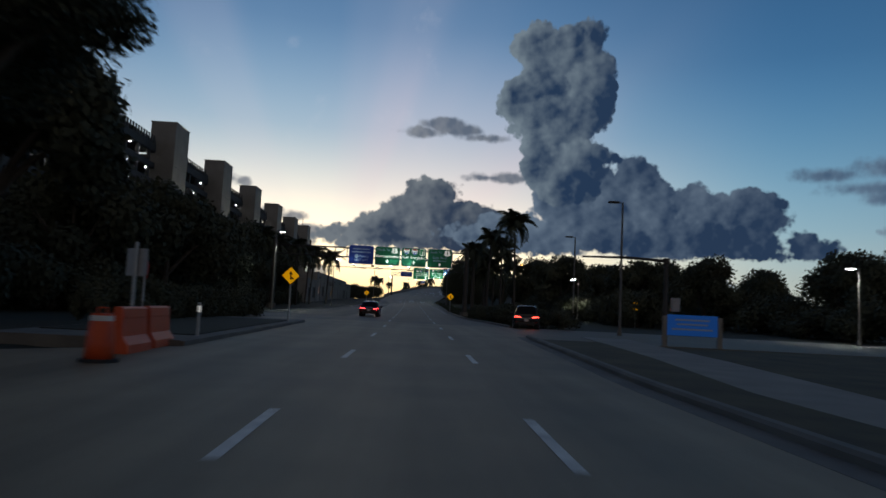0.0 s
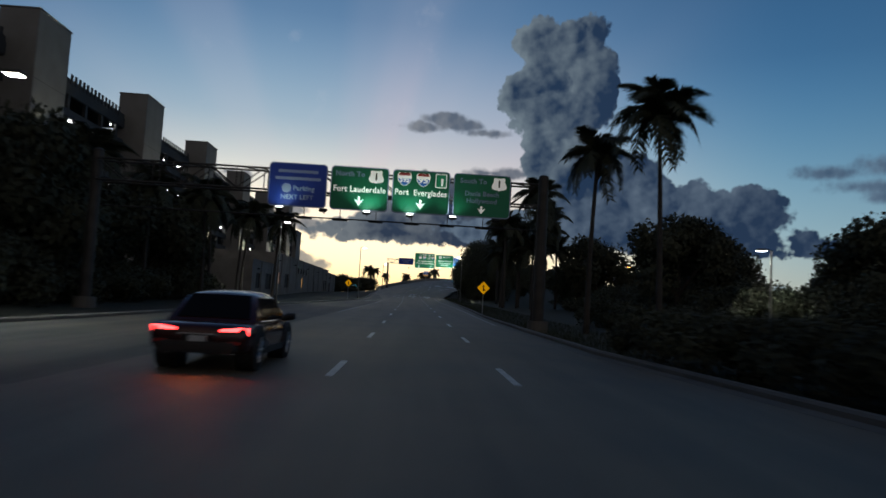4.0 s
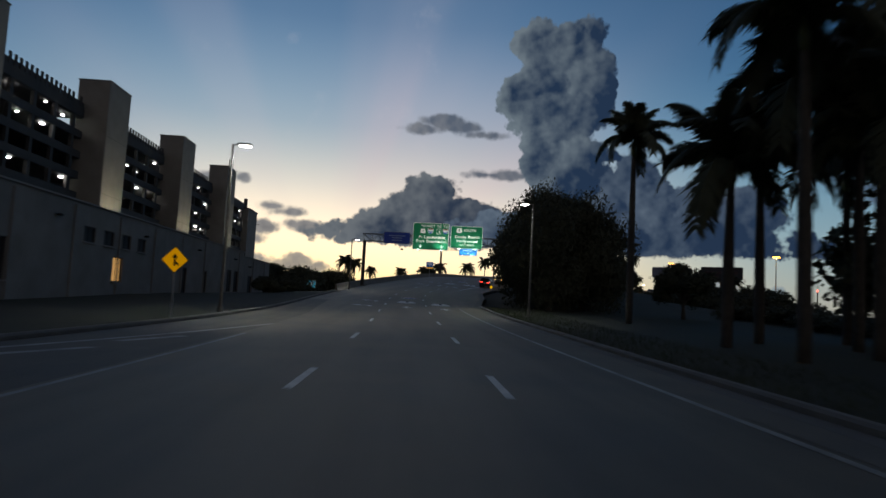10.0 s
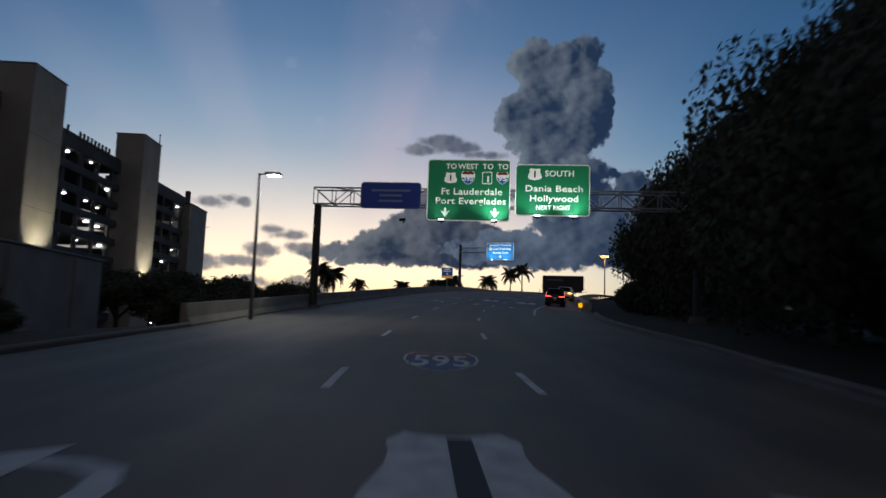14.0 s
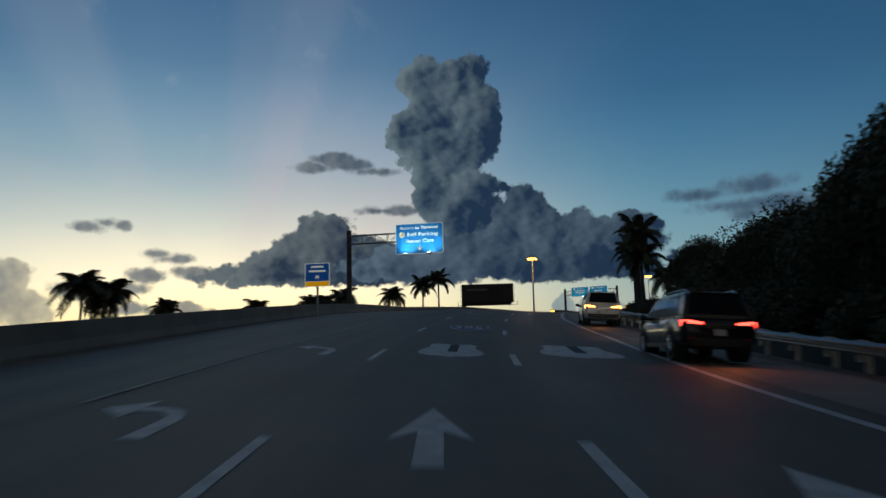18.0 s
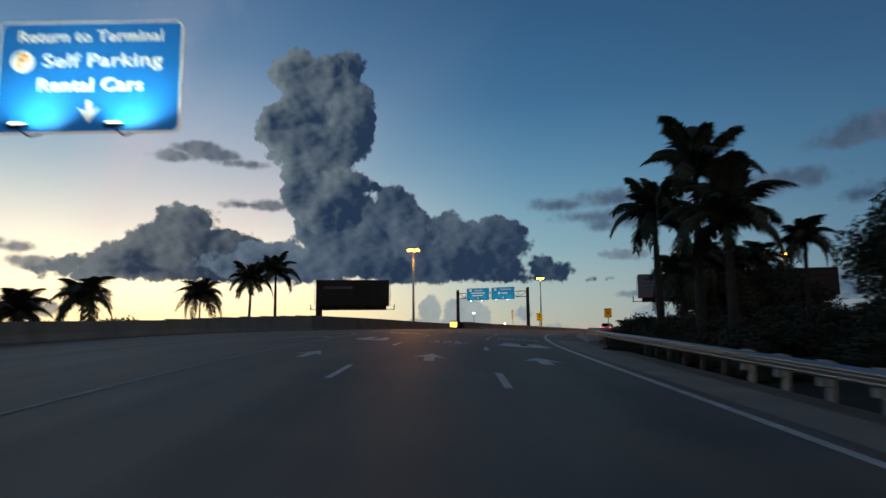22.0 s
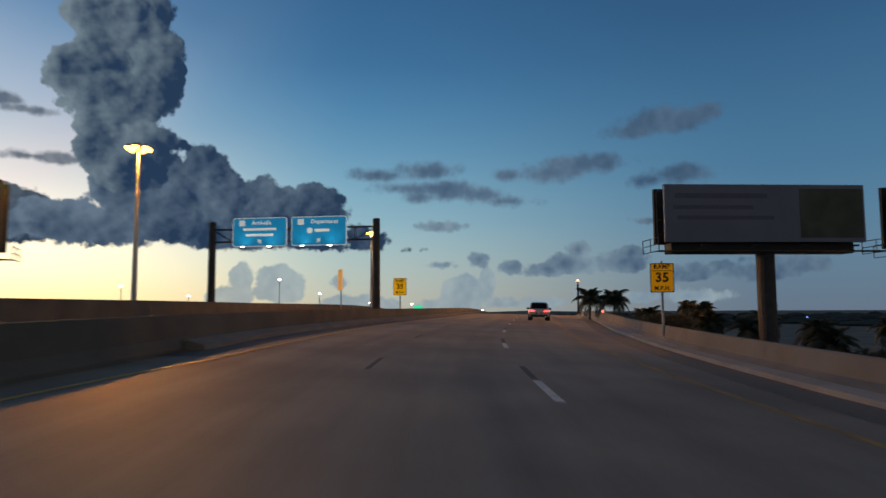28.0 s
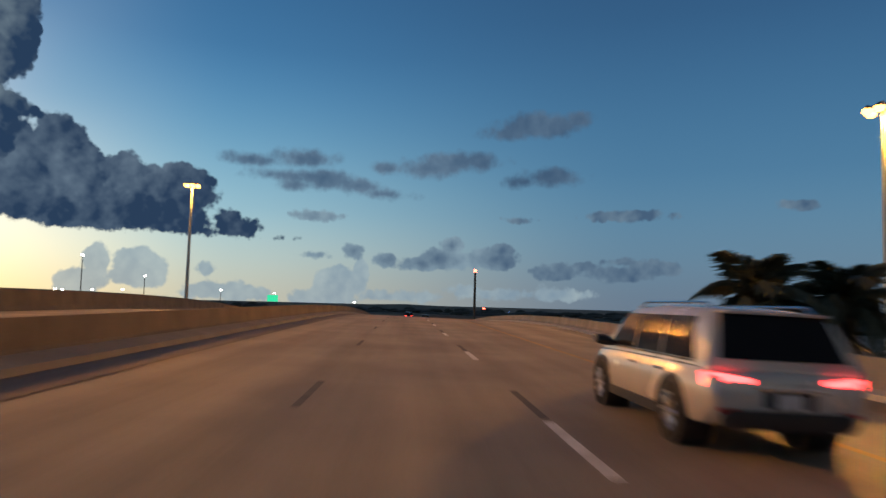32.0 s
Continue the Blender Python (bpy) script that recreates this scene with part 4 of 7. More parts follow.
def shield(parent, x, z, size, y, kind):
    if kind == "us":
        part("shield", Geo().plate([(x + a * size, z + b * size) for a, b in shield_outline(1.05, 1.0)], 0.006, pose(0, y, 0)), SIGN_WHITE, parent)
        lettering(parent, "1", x, z, size * 0.5, y - 0.008, SIGN_BLACK, 0.02)
    elif kind == "state":
        part("shield", Geo().plate([(x + a, z + b) for a, b in rounded(size * 0.8, size, 0.05)], 0.006, pose(0, y, 0)), SIGN_WHITE, parent)
        part("emblem", Geo().plate([(x + a, z + b) for a, b in rounded(size * 0.68, size * 0.86, 0.04)], 0.006, pose(0, y - 0.008, 0)), SIGN_GREEN, parent)
        bars(parent, x + size * 0.08, z - size * 0.1, size * 0.16, size * 0.5, y - 0.014, SIGN_WHITE, "emblem_bar")
    else:
        half = [(0.0, -0.5), (0.22, -0.4), (0.42, -0.18), (0.5, 0.06), (0.5, 0.3), (0.4, 0.5), (0.2, 0.44), (0.0, 0.48)]
        out = half + [(-a, b) for a, b in reversed(half[1:-1])]
        part("shield", Geo().plate([(x + a * size, z + b * size) for a, b in out], 0.006, pose(0, y, 0)), SIGN_WHITE, parent)
        part("shield_field", Geo().plate([(x + a * size * 0.9, z + b * size * 0.92 - 0.01) for a, b in out if b < 0.25], 0.006, pose(0, y - 0.008, 0)), SIGN_BLUE, parent)
        part("shield_band", Geo().plate([(x - 0.44 * size, z + 0.26 * size), (x + 0.44 * size, z + 0.26 * size), (x + 0.37 * size, z + 0.45 * size), (x - 0.37 * size, z + 0.45 * size)], 0.006, pose(0, y - 0.008, 0)), SIGN_RED, parent)
        lettering(parent, kind, x, z - 0.06 * size, size * 0.36, y - 0.016, SIGN_WHITE, 0.012, 1.0, width=size * 0.7)


def panel(parent, x, z, w, h, y, face, border=SIGN_WHITE, name="sign_panel"):
    """A sign panel with its rim; returns the y of its face."""
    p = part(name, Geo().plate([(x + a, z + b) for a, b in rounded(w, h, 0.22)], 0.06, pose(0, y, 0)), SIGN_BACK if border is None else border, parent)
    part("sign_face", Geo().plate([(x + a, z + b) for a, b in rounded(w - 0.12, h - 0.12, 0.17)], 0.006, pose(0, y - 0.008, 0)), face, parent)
    for k in (-0.3, 0.3):
        part("bracket", Geo().box((x + k * w, y + 0.13, z), (0.08, 0.12, h * 0.9)), STEEL, parent)
    return y - 0.012


def truss(parent, x0, x1, z0, z1, depth, mat, bay=1.5, r=0.055):
    """A box truss from x0 to x1: four chords and their lacing."""
    y0, y1 = 0.3, 0.3 + depth
    n = max(2, round(abs(x1 - x0) / bay))
    for y in (y0, y1):
        for z in (z0, z1):
            part("chord", Geo().tube([(x0, y, z), (x1, y, z)], r, 8), mat, parent)

    def brace(pts, k):
        part("brace", Geo().tube(pts, r * k, 6), mat, parent)

    for i in range(n):
        a, b = x0 + (x1 - x0) * i / n, x0 + (x1 - x0) * (i + 1) / n
        for y in (y0, y1):
            brace([(a, y, z0 if i % 2 else z1), (b, y, z1 if i % 2 else z0)], 0.6)
            brace([(a, y, z0), (a, y, z1)], 0.6)
        brace([(a, y0, z1 if i % 2 else z0), (b, y1, z1 if i % 2 else z0)], 0.6)
        brace([(a, y0, z0), (a, y1, z0)], 0.5)


def post(parent, x, z, r, y=0.55, foot=1.0, mat=STEEL_DARK):
    part("post", Geo().tube([(x, y, -0.6), (x, y, z)], [r, r * 0.86], 14), mat, parent, smooth=False)
    part("post_cap", Geo().tube([(x, y, z), (x, y, z + 0.08)], [r * 0.95, r * 0.6], 14), mat, parent)
    if foot:
        part("footing", Geo().tube([(x, y, -0.9), (x, y, 0.25)], [r * 1.9, r * 1.8], 16), KERB, parent, "round concrete footing")


LED_WHITE = lamp_glow("sign_lamp_glass", (0.85, 1.0, 0.95), 6.0)


def sign_lamp(parent, x, z, y, lit, reach=1.1):
    """A floodlight on an arm below a sign, turned up to its face."""
    part("lamp_arm", Geo().tube([(x, y + 0.25, z + 0.25), (x, y - reach * 0.5, z - 0.12), (x, y - reach, z - 0.05)], 0.025, 6), STEEL_DARK, parent)
    part("floodlight", Geo().box((0, 0, 0), (0.42, 0.3, 0.13), pose(x, y - reach, z, 25), 0.03), SIGN_BLACK, parent)
    if lit:
        part("floodlight_glass", Geo().box((0, 0.02, 0.07), (0.34, 0.2, 0.01), pose(x, y - reach, z, 25)), LED_WHITE, parent)
        la = bpy.data.lights.new("sign_light", "SPOT")
        la.energy, la.color, la.spot_size, la.spot_blend, la.shadow_soft_size = lit, (0.8, 1.0, 0.9), radians(125), 0.7, 0.08
        ob = new("sign_light", la)
        ob.parent = parent
        ob.matrix_basis = look((x, y - reach, z + 0.16), (x, y + 0.1, z + 2.2))


# gantry over the approach, four signs
ga = thing("sign_gantry", here(90.2, 0.0, 0.2), "steel sign gantry with one blue and three green road signs", "sign gantry")
truss(ga, -18.0, 6.6, 6.75, 7.95, 1.0, STEEL_DARK)
post(ga, 7.0, 8.5, 0.33, 0.8)
post(ga, -18.2, 8.5, 0.33, 0.8)
W = 3.22
for i, face in enumerate((SIGN_BLUE_DIM, SIGN_GREEN_DIM, SIGN_GREEN_DIM, SIGN_GREEN_DIM)):
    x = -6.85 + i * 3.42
    y = panel(ga, x, 7.05, W, 2.45, 0.0, face, SIGN_WHITE_DIM)
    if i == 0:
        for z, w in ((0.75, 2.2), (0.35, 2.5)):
            bars(ga, x, 7.05 + z, w, 0.16, y, SIGN_WHITE_DIM)
        part("parking_emblem", Geo().tube([(x - 0.6, y, 6.85), (x - 0.6, y - 0.006, 6.85)], 0.26, 18), SIGN_WHITE_DIM, ga)
        lettering(ga, "Parking", x + 0.35, 6.85, 0.26, y - 0.004, SIGN_WHITE_DIM)
        lettering(ga, "NEXT LEFT", x, 6.35, 0.24, y - 0.004, SIGN_WHITE_DIM)
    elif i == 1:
        lettering(ga, "North To", x - 0.55, 7.85, 0.27, y, SIGN_WHITE_DIM)
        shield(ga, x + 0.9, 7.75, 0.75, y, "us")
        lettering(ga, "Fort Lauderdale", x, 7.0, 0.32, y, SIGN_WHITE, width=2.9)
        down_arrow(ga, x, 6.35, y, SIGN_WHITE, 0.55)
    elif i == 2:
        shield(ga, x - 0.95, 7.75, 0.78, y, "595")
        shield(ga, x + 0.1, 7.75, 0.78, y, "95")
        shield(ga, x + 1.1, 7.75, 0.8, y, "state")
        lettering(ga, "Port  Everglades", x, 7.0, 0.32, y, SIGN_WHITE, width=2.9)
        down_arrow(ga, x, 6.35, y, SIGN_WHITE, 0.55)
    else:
        lettering(ga, "South To", x - 0.5, 7.85, 0.26, y, SIGN_WHITE_DIM)
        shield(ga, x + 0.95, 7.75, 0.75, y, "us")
        lettering(ga, "Dania Beach", x, 7.15, 0.25, y, SIGN_WHITE_DIM)
        lettering(ga, "Hollywood", x, 6.75, 0.25, y, SIGN_WHITE_DIM)
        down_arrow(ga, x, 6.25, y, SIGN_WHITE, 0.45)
for k, lit in enumerate((60, 0, 130, 130, 40, 0)):
    sign_lamp(ga, -7.6 + k * 2.35, 5.62, 0.1, lit, 0.9)
part("lamp_rail", Geo().tube([(-18, 1.35, 5.45), (6.6, 1.35, 5.45)], 0.04, 8), STEEL_DARK, ga)
for k in range(6):
    part("flat_fixture", Geo().box((-6.6 + k * 2.05, 1.35, 5.4), (0.85, 0.4, 0.1), None, 0.03), SIGN_BLACK, ga)
    part("fixture_arm", Geo().tube([(-6.6 + k * 2.05, 1.35, 5.45), (-6.6 + k * 2.05, 0.9, 6.75)], 0.025, 6), STEEL_DARK, ga)

# gantry at the foot of the ramp
gb = thing("sign_gantry", here(241.6), "light steel truss gantry with lit green and blue signs", "sign gantry")
truss(gb, -9.9, 15.5, 7.05, 8.15, 1.0, STEEL, 1.3)
post(gb, -9.7, 7.0, 0.28, 0.8)
post(gb, 15.3, 7.0, 0.3, 0.8)
y = panel(gb, -4.6, 7.62, 4.05, 1.78, 0.0, SIGN_BLUE_DIM, SIGN_BACK)
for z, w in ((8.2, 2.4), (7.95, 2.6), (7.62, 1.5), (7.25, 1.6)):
    bars(gb, -4.6, z, w, 0.14, y, SIGN_BLUE_DIM if z > 8 else SIGN_WHITE_DIM)
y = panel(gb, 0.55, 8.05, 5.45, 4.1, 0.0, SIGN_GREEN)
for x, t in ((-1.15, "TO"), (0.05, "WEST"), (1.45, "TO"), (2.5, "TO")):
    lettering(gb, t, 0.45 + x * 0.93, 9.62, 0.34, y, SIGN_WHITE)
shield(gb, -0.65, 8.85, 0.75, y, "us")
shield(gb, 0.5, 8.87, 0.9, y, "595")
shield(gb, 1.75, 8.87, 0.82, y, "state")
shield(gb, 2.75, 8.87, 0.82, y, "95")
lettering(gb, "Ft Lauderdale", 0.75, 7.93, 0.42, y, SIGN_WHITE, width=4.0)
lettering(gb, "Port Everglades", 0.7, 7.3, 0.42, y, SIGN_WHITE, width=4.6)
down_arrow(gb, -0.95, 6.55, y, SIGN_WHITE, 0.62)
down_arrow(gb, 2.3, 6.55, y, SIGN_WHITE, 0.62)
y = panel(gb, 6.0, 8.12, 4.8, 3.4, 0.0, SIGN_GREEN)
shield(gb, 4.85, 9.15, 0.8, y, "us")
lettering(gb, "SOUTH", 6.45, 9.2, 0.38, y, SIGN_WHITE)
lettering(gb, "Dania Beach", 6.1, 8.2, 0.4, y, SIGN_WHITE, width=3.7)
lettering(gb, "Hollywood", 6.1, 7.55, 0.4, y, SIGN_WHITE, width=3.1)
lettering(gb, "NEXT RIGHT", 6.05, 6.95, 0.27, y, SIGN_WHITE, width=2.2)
for x, z, lit in ((-3.6, 5.85, 0), (-1.1, 5.85, 60), (2.3, 5.85, 300), (5.0, 6.2, 170), (7.3, 6.2, 240)):
    sign_lamp(gb, x, z, 0.1, lit)

# cantilever sign
gc = thing("cantilever_sign", here(322.2), "dark steel mast with a lit blue sign on an arm", "road sign")
post(gc, -17.2, 9.1, 0.3, 0.5)
truss(gc, -17.2, -7.2, 7.7, 8.6, 0.5, STEEL, 1.4, 0.05)
y = panel(gc, -9.35, 7.85, 5.1, 3.2, 0.0, glow_sheet("sign_blue_bright", (0.004, 0.155, 0.5), 0.32))
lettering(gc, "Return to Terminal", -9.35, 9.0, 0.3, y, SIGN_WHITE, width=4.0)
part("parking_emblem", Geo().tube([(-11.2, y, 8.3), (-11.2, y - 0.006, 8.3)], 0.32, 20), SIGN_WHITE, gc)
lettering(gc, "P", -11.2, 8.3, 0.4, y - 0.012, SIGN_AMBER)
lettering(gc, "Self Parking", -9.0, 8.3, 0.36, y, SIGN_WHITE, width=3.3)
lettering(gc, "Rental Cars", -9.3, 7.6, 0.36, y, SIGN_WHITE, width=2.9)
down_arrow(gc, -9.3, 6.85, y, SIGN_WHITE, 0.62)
for x in (-10.6, -8.1):
    sign_lamp(gc, x, 6.15, 0.1, 420)

# gantry over the branch road
gd = thing("sign_gantry", here(439.4), "dark steel gantry with two blue airport signs", "sign gantry")
post(gd, -24.6, 8.7, 0.36, 0.5)
post(gd, -9.8, 8.7, 0.36, 0.5)
truss(gd, -24.6, -9.8, 7.0, 8.1, 0.5, STEEL_DARK, 1.8, 0.05)
for i, x in enumerate((-20.0, -14.7)):
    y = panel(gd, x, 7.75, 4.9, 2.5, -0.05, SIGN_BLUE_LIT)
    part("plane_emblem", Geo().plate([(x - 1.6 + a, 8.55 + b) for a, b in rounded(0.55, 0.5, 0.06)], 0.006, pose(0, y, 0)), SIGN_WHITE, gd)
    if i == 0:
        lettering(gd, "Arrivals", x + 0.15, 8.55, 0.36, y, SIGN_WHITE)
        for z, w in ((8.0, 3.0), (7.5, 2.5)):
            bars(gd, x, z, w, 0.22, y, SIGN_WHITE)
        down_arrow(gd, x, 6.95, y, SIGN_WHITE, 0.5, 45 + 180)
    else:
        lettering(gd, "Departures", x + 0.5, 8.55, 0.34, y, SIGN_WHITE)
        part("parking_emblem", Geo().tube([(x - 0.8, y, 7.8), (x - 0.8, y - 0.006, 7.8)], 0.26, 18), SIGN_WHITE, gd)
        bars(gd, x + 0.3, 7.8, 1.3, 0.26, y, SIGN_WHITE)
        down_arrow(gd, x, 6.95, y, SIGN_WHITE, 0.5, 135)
    for k in (-1.2, 1.2):
        sign_lamp(gd, x + k, 6.35, 0.0, 24, 0.8)


def post_sign(name, m, height, label, category="road sign", r=0.05, x=0.0):
    t = thing(name, m, label, category)
    part("pole", Geo().tube([(x, 0.08, -0.3), (x, 0.08, height)], r, 8), STEEL, t, "grey steel pole")
    return t


def diamond(s, d, up, size=0.92, up_ground=0.0, turn=0.0, kind="merge"):
    t = post_sign("warning_sign", here(s, d, up_ground, turn), up - up_ground + size * 0.6, "yellow diamond warning sign on a steel pole")
    h = size * 0.707
    zc = up - up_ground
    part("sign_plate", Geo().plate([(0, zc - h), (h, zc), (0, zc + h), (-h, zc)], 0.02), SIGN_BLACK, t)
    k = h * 0.93
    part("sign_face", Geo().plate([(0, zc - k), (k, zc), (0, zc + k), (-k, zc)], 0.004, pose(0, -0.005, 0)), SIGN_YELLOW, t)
    g = Geo()
    q = size / 0.92
    for outline in ([(-0.05, -0.3), (0.05, -0.3), (0.05, 0.1), (0.15, 0.08), (0.0, 0.32), (-0.15, 0.08), (-0.05, 0.1)], [(0.05, -0.08), (0.05, -0.2), (0.22, -0.3), (0.22, -0.18)]):
        g.plate([(a * q, zc + b * q) for a, b in outline], 0.004, pose(0, -0.010, 0))
    part("symbol", g, SIGN_BLACK, t)
    return t


diamond(37.5, -6.4, 2.65, 0.7, 0.15)
diamond(117.3, 6.35, 2.4, 0.92, 0.0)
diamond(171.0, -11.0, 2.5, 0.92, -0.1)
diamond(77.6, 25.4, 2.3, 0.92, -0.2)

# speed plates of the ramp
for s, d, up, w, h, face in ((416.2, 9.45, 2.6, 1.1, 1.38, SIGN_AMBER), (442.6, -8.3, 3.0, 1.15, 1.5, SIGN_YELLOW)):
    t = post_sign("speed_sign", here(s, d, 0.0), up + 0.8, "yellow ramp speed sign with black figures", r=0.06)
    part("sign_plate", Geo().plate([(a, up + b) for a, b in rounded(w, h, 0.06)], 0.02), SIGN_BLACK, t)
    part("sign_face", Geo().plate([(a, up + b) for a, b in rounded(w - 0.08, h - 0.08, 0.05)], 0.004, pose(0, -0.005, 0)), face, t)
    lettering(t, "RAMP", 0, up + 0.52, 0.2, -0.012, SIGN_BLACK, 0.01)
    lettering(t, "35", 0, up + 0.0, 0.42, -0.012, SIGN_BLACK, 0.02)
    lettering(t, "M.P.H.", 0, up - 0.5, 0.18, -0.012, SIGN_BLACK, 0.01)
    bars(t, 0, up + 0.33, w - 0.12, 0.03, -0.012, SIGN_BLACK)
t = post_sign("marker_sign", here(435.4, -11.6, 0.0, -55), 4.2, "narrow amber sign turned aside", r=0.05)
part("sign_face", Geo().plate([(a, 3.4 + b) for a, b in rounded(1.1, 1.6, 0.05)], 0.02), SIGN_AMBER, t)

# blue and yellow sign beside the ramp
t = post_sign("exit_sign", here(298, -11.4, 0.0), 4.0, "blue airport sign with a yellow strip below", r=0.08)
part("sign_plate", Geo().plate([(a, 3.2 + b) for a, b in rounded(1.75, 1.6, 0.08)], 0.03), SIGN_WHITE, t)
part("sign_face", Geo().plate([(a, 3.36 + b) for a, b in rounded(1.66, 1.2, 0.06)], 0.004, pose(0, -0.005, 0)), SIGN_BLUE, t)
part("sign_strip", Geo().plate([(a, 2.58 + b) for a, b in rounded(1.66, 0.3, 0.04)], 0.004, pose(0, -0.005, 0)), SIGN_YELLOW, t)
for z, w in ((3.75, 0.9), (3.45, 1.2)):
    bars(t, 0, z, w, 0.13, -0.012, SIGN_WHITE)
down_arrow(t, 0.0, 3.05, -0.012, SIGN_WHITE, 0.35, 135)
# small blue sign beyond the low building
t = post_sign("guide_sign", pose(-27.1, 264.0, 1.6, 0, 0, 6), 5.2, "small blue guide sign on a post", r=0.08)
part("sign_plate", Geo().plate([(a, 4.75 + b) for a, b in rounded(1.9, 1.25, 0.12)], 0.03, pose(0, 0.03, 0)), SIGN_WHITE, t)
part("sign_face", Geo().plate([(a, 4.75 + b) for a, b in rounded(1.78, 1.13, 0.1)], 0.02), glow_sheet("guide_blue", (0.02, 0.42, 0.62), 0.5), t)
bars(t, 0.0, 4.95, 1.3, 0.2, -0.018, SIGN_WHITE)
bars(t, -0.1, 4.58, 1.05, 0.2, -0.018, SIGN_WHITE)
# board on two posts and its neighbours near the start
t = thing("notice_board", here(34.6, 14.4, -0.1, -10), "blue notice board on two white posts", "sign board")
for x in (-1.35, 1.35):
    part("board_post", Geo().box((x, 0, 0.75), (0.22, 0.22, 1.7), None, 0.02), PAVING, t)
part("board", Geo().box((0, -0.02, 1.15), (2.48, 0.1, 1.05), None, 0.02), SIGN_BLUE, t)
for z, w in ((1.42, 1.7), (1.2, 1.5), (0.95, 2.0)):
    bars(t, 0, z, w, 0.09, -0.075, SIGN_WHITE_DIM)
t = thing("signal_mast", here(37.5, 14.1, -0.1), "dark steel mast arm of a traffic signal", "traffic signal")
part("mast", Geo().tube([(0, 0, -0.2), (0, 0, 4.75)], [0.14, 0.11], 12), STEEL_DARK, t)
part("arm", Geo().tube([(0, 0, 4.6), (-2.2, 0, 4.68), (-4.7, 0, 4.62)], [0.09, 0.075, 0.05], 10), STEEL_DARK, t)
part("elbow", Geo().box((0, 0, 4.6), (0.34, 0.34, 0.3), None, 0.05), STEEL_DARK, t)
part("controller_box", Geo().box((0.55, 0, 2.2), (0.45, 0.3, 0.75), None, 0.03), SIGN_BACK, t)
t = post_sign("traffic_sign", here(23, -8.95, 0.16, 165), 2.9, "road sign seen from its grey back", r=0.06)
part("sign_plate", Geo().plate([(a, 2.25 + b) for a, b in rounded(0.75, 0.9, 0.05)], 0.02), SIGN_BACK, t)
t = post_sign("stop_sign", here(30, -11.2, 0.16, 120), 2.6, "red octagonal sign on a pole", r=0.05)
part("sign_plate", Geo().plate([(0.4 * math.cos(radians(a)), 2.2 + 0.4 * math.sin(radians(a))) for a in range(22, 382, 45)], 0.02), SIGN_RED, t)
t = post_sign("delineator", here(22.1, -6.6, 0.16), 1.05, "pale flexible marker post", "marker post", 0.05)
part("band", Geo().tube([(0, 0.08, 0.75), (0, 0.08, 0.95)], 0.055, 10), SIGN_WHITE, t)

# ---- lamps ----
LAMP_WHITE = lamp_glow("led_glass", (0.92, 0.97, 1.0), 40.0)
LAMP_SODIUM = lamp_glow("sodium_glass", (1.0, 0.34, 0.05), 13.0)


POLE = material("dull_lamp_pole", (0.16, 0.155, 0.145), 0.7, 0.2, vary=0.25, scale=2, fine=20)


def street_lamp(x, y, z, ground, aim, lit=1.0):
    """A pole with a flat lamp head turned over the road."""
    t = thing("street_lamp", pose(x, y, ground, 0, 0, aim), "grey steel street lamp with a lit white head" if lit else "unlit steel street lamp with a flat head", "street lamp", "street lamps")
    h = z - ground
    part("base", Geo().tube([(0, 0, -0.3), (0, 0, 0.5)], [0.2, 0.16], 12), POLE, t)
    part("pole", Geo().tube([(0, 0, 0.3), (0, 0, h)], [0.1, 0.06], 10), POLE, t)
    part("arm", Geo().tube([(0, 0, h - 0.05), (0.35, 0, h + 0.02)], 0.04, 8), POLE, t)
    part("head", Geo().box((0.62, 0, h), (0.75, 0.36, 0.13), None, 0.04), STEEL_DARK, t)
    if lit:
        part("lens", Geo().box((0.66, 0, h - 0.08), (0.55, 0.28, 0.05), None, 0.01), LAMP_WHITE, t, "glowing white lens")
        la = bpy.data.lights.new("street_light", "SPOT")
        la.energy, la.color, la.spot_size, la.spot_blend, la.shadow_soft_size = 1350 * lit, (0.9, 1.0, 0.92), radians(130), 0.6, 0.2
        ob = new("street_light", la)
        ob.parent = t
        ob.matrix_basis = look((0.66, 0, h - 0.14), (1.4, 0, 0))
    return t


street_lamp(-17.8, 75.8, 9.3, 0.5, 0)
street_lamp(-18.4, 123.8, 9.8, 1.2, 0)
street_lamp(-15.5, 173.4, 11.4, 2.3, 0)
street_lamp(-15.6, 228.1, 11.7, 3.0, 0, 0.4)
street_lamp(3.0, 190.9, 11.8, 3.0, 180)
street_lamp(12.6, 47.1, 9.5, 0.2, 180, 0)
street_lamp(13.8, 69.2, 9.5, 0.4, 180, 0)
street_lamp(20.0, 97.1, 6.8, 0.8, 180, 0.5)
street_lamp(32.0, 52.0, 6.2, 0.2, 180, 0.5)
street_lamp(16.7, 271.4, 15.0, 6.5, 180, 0)


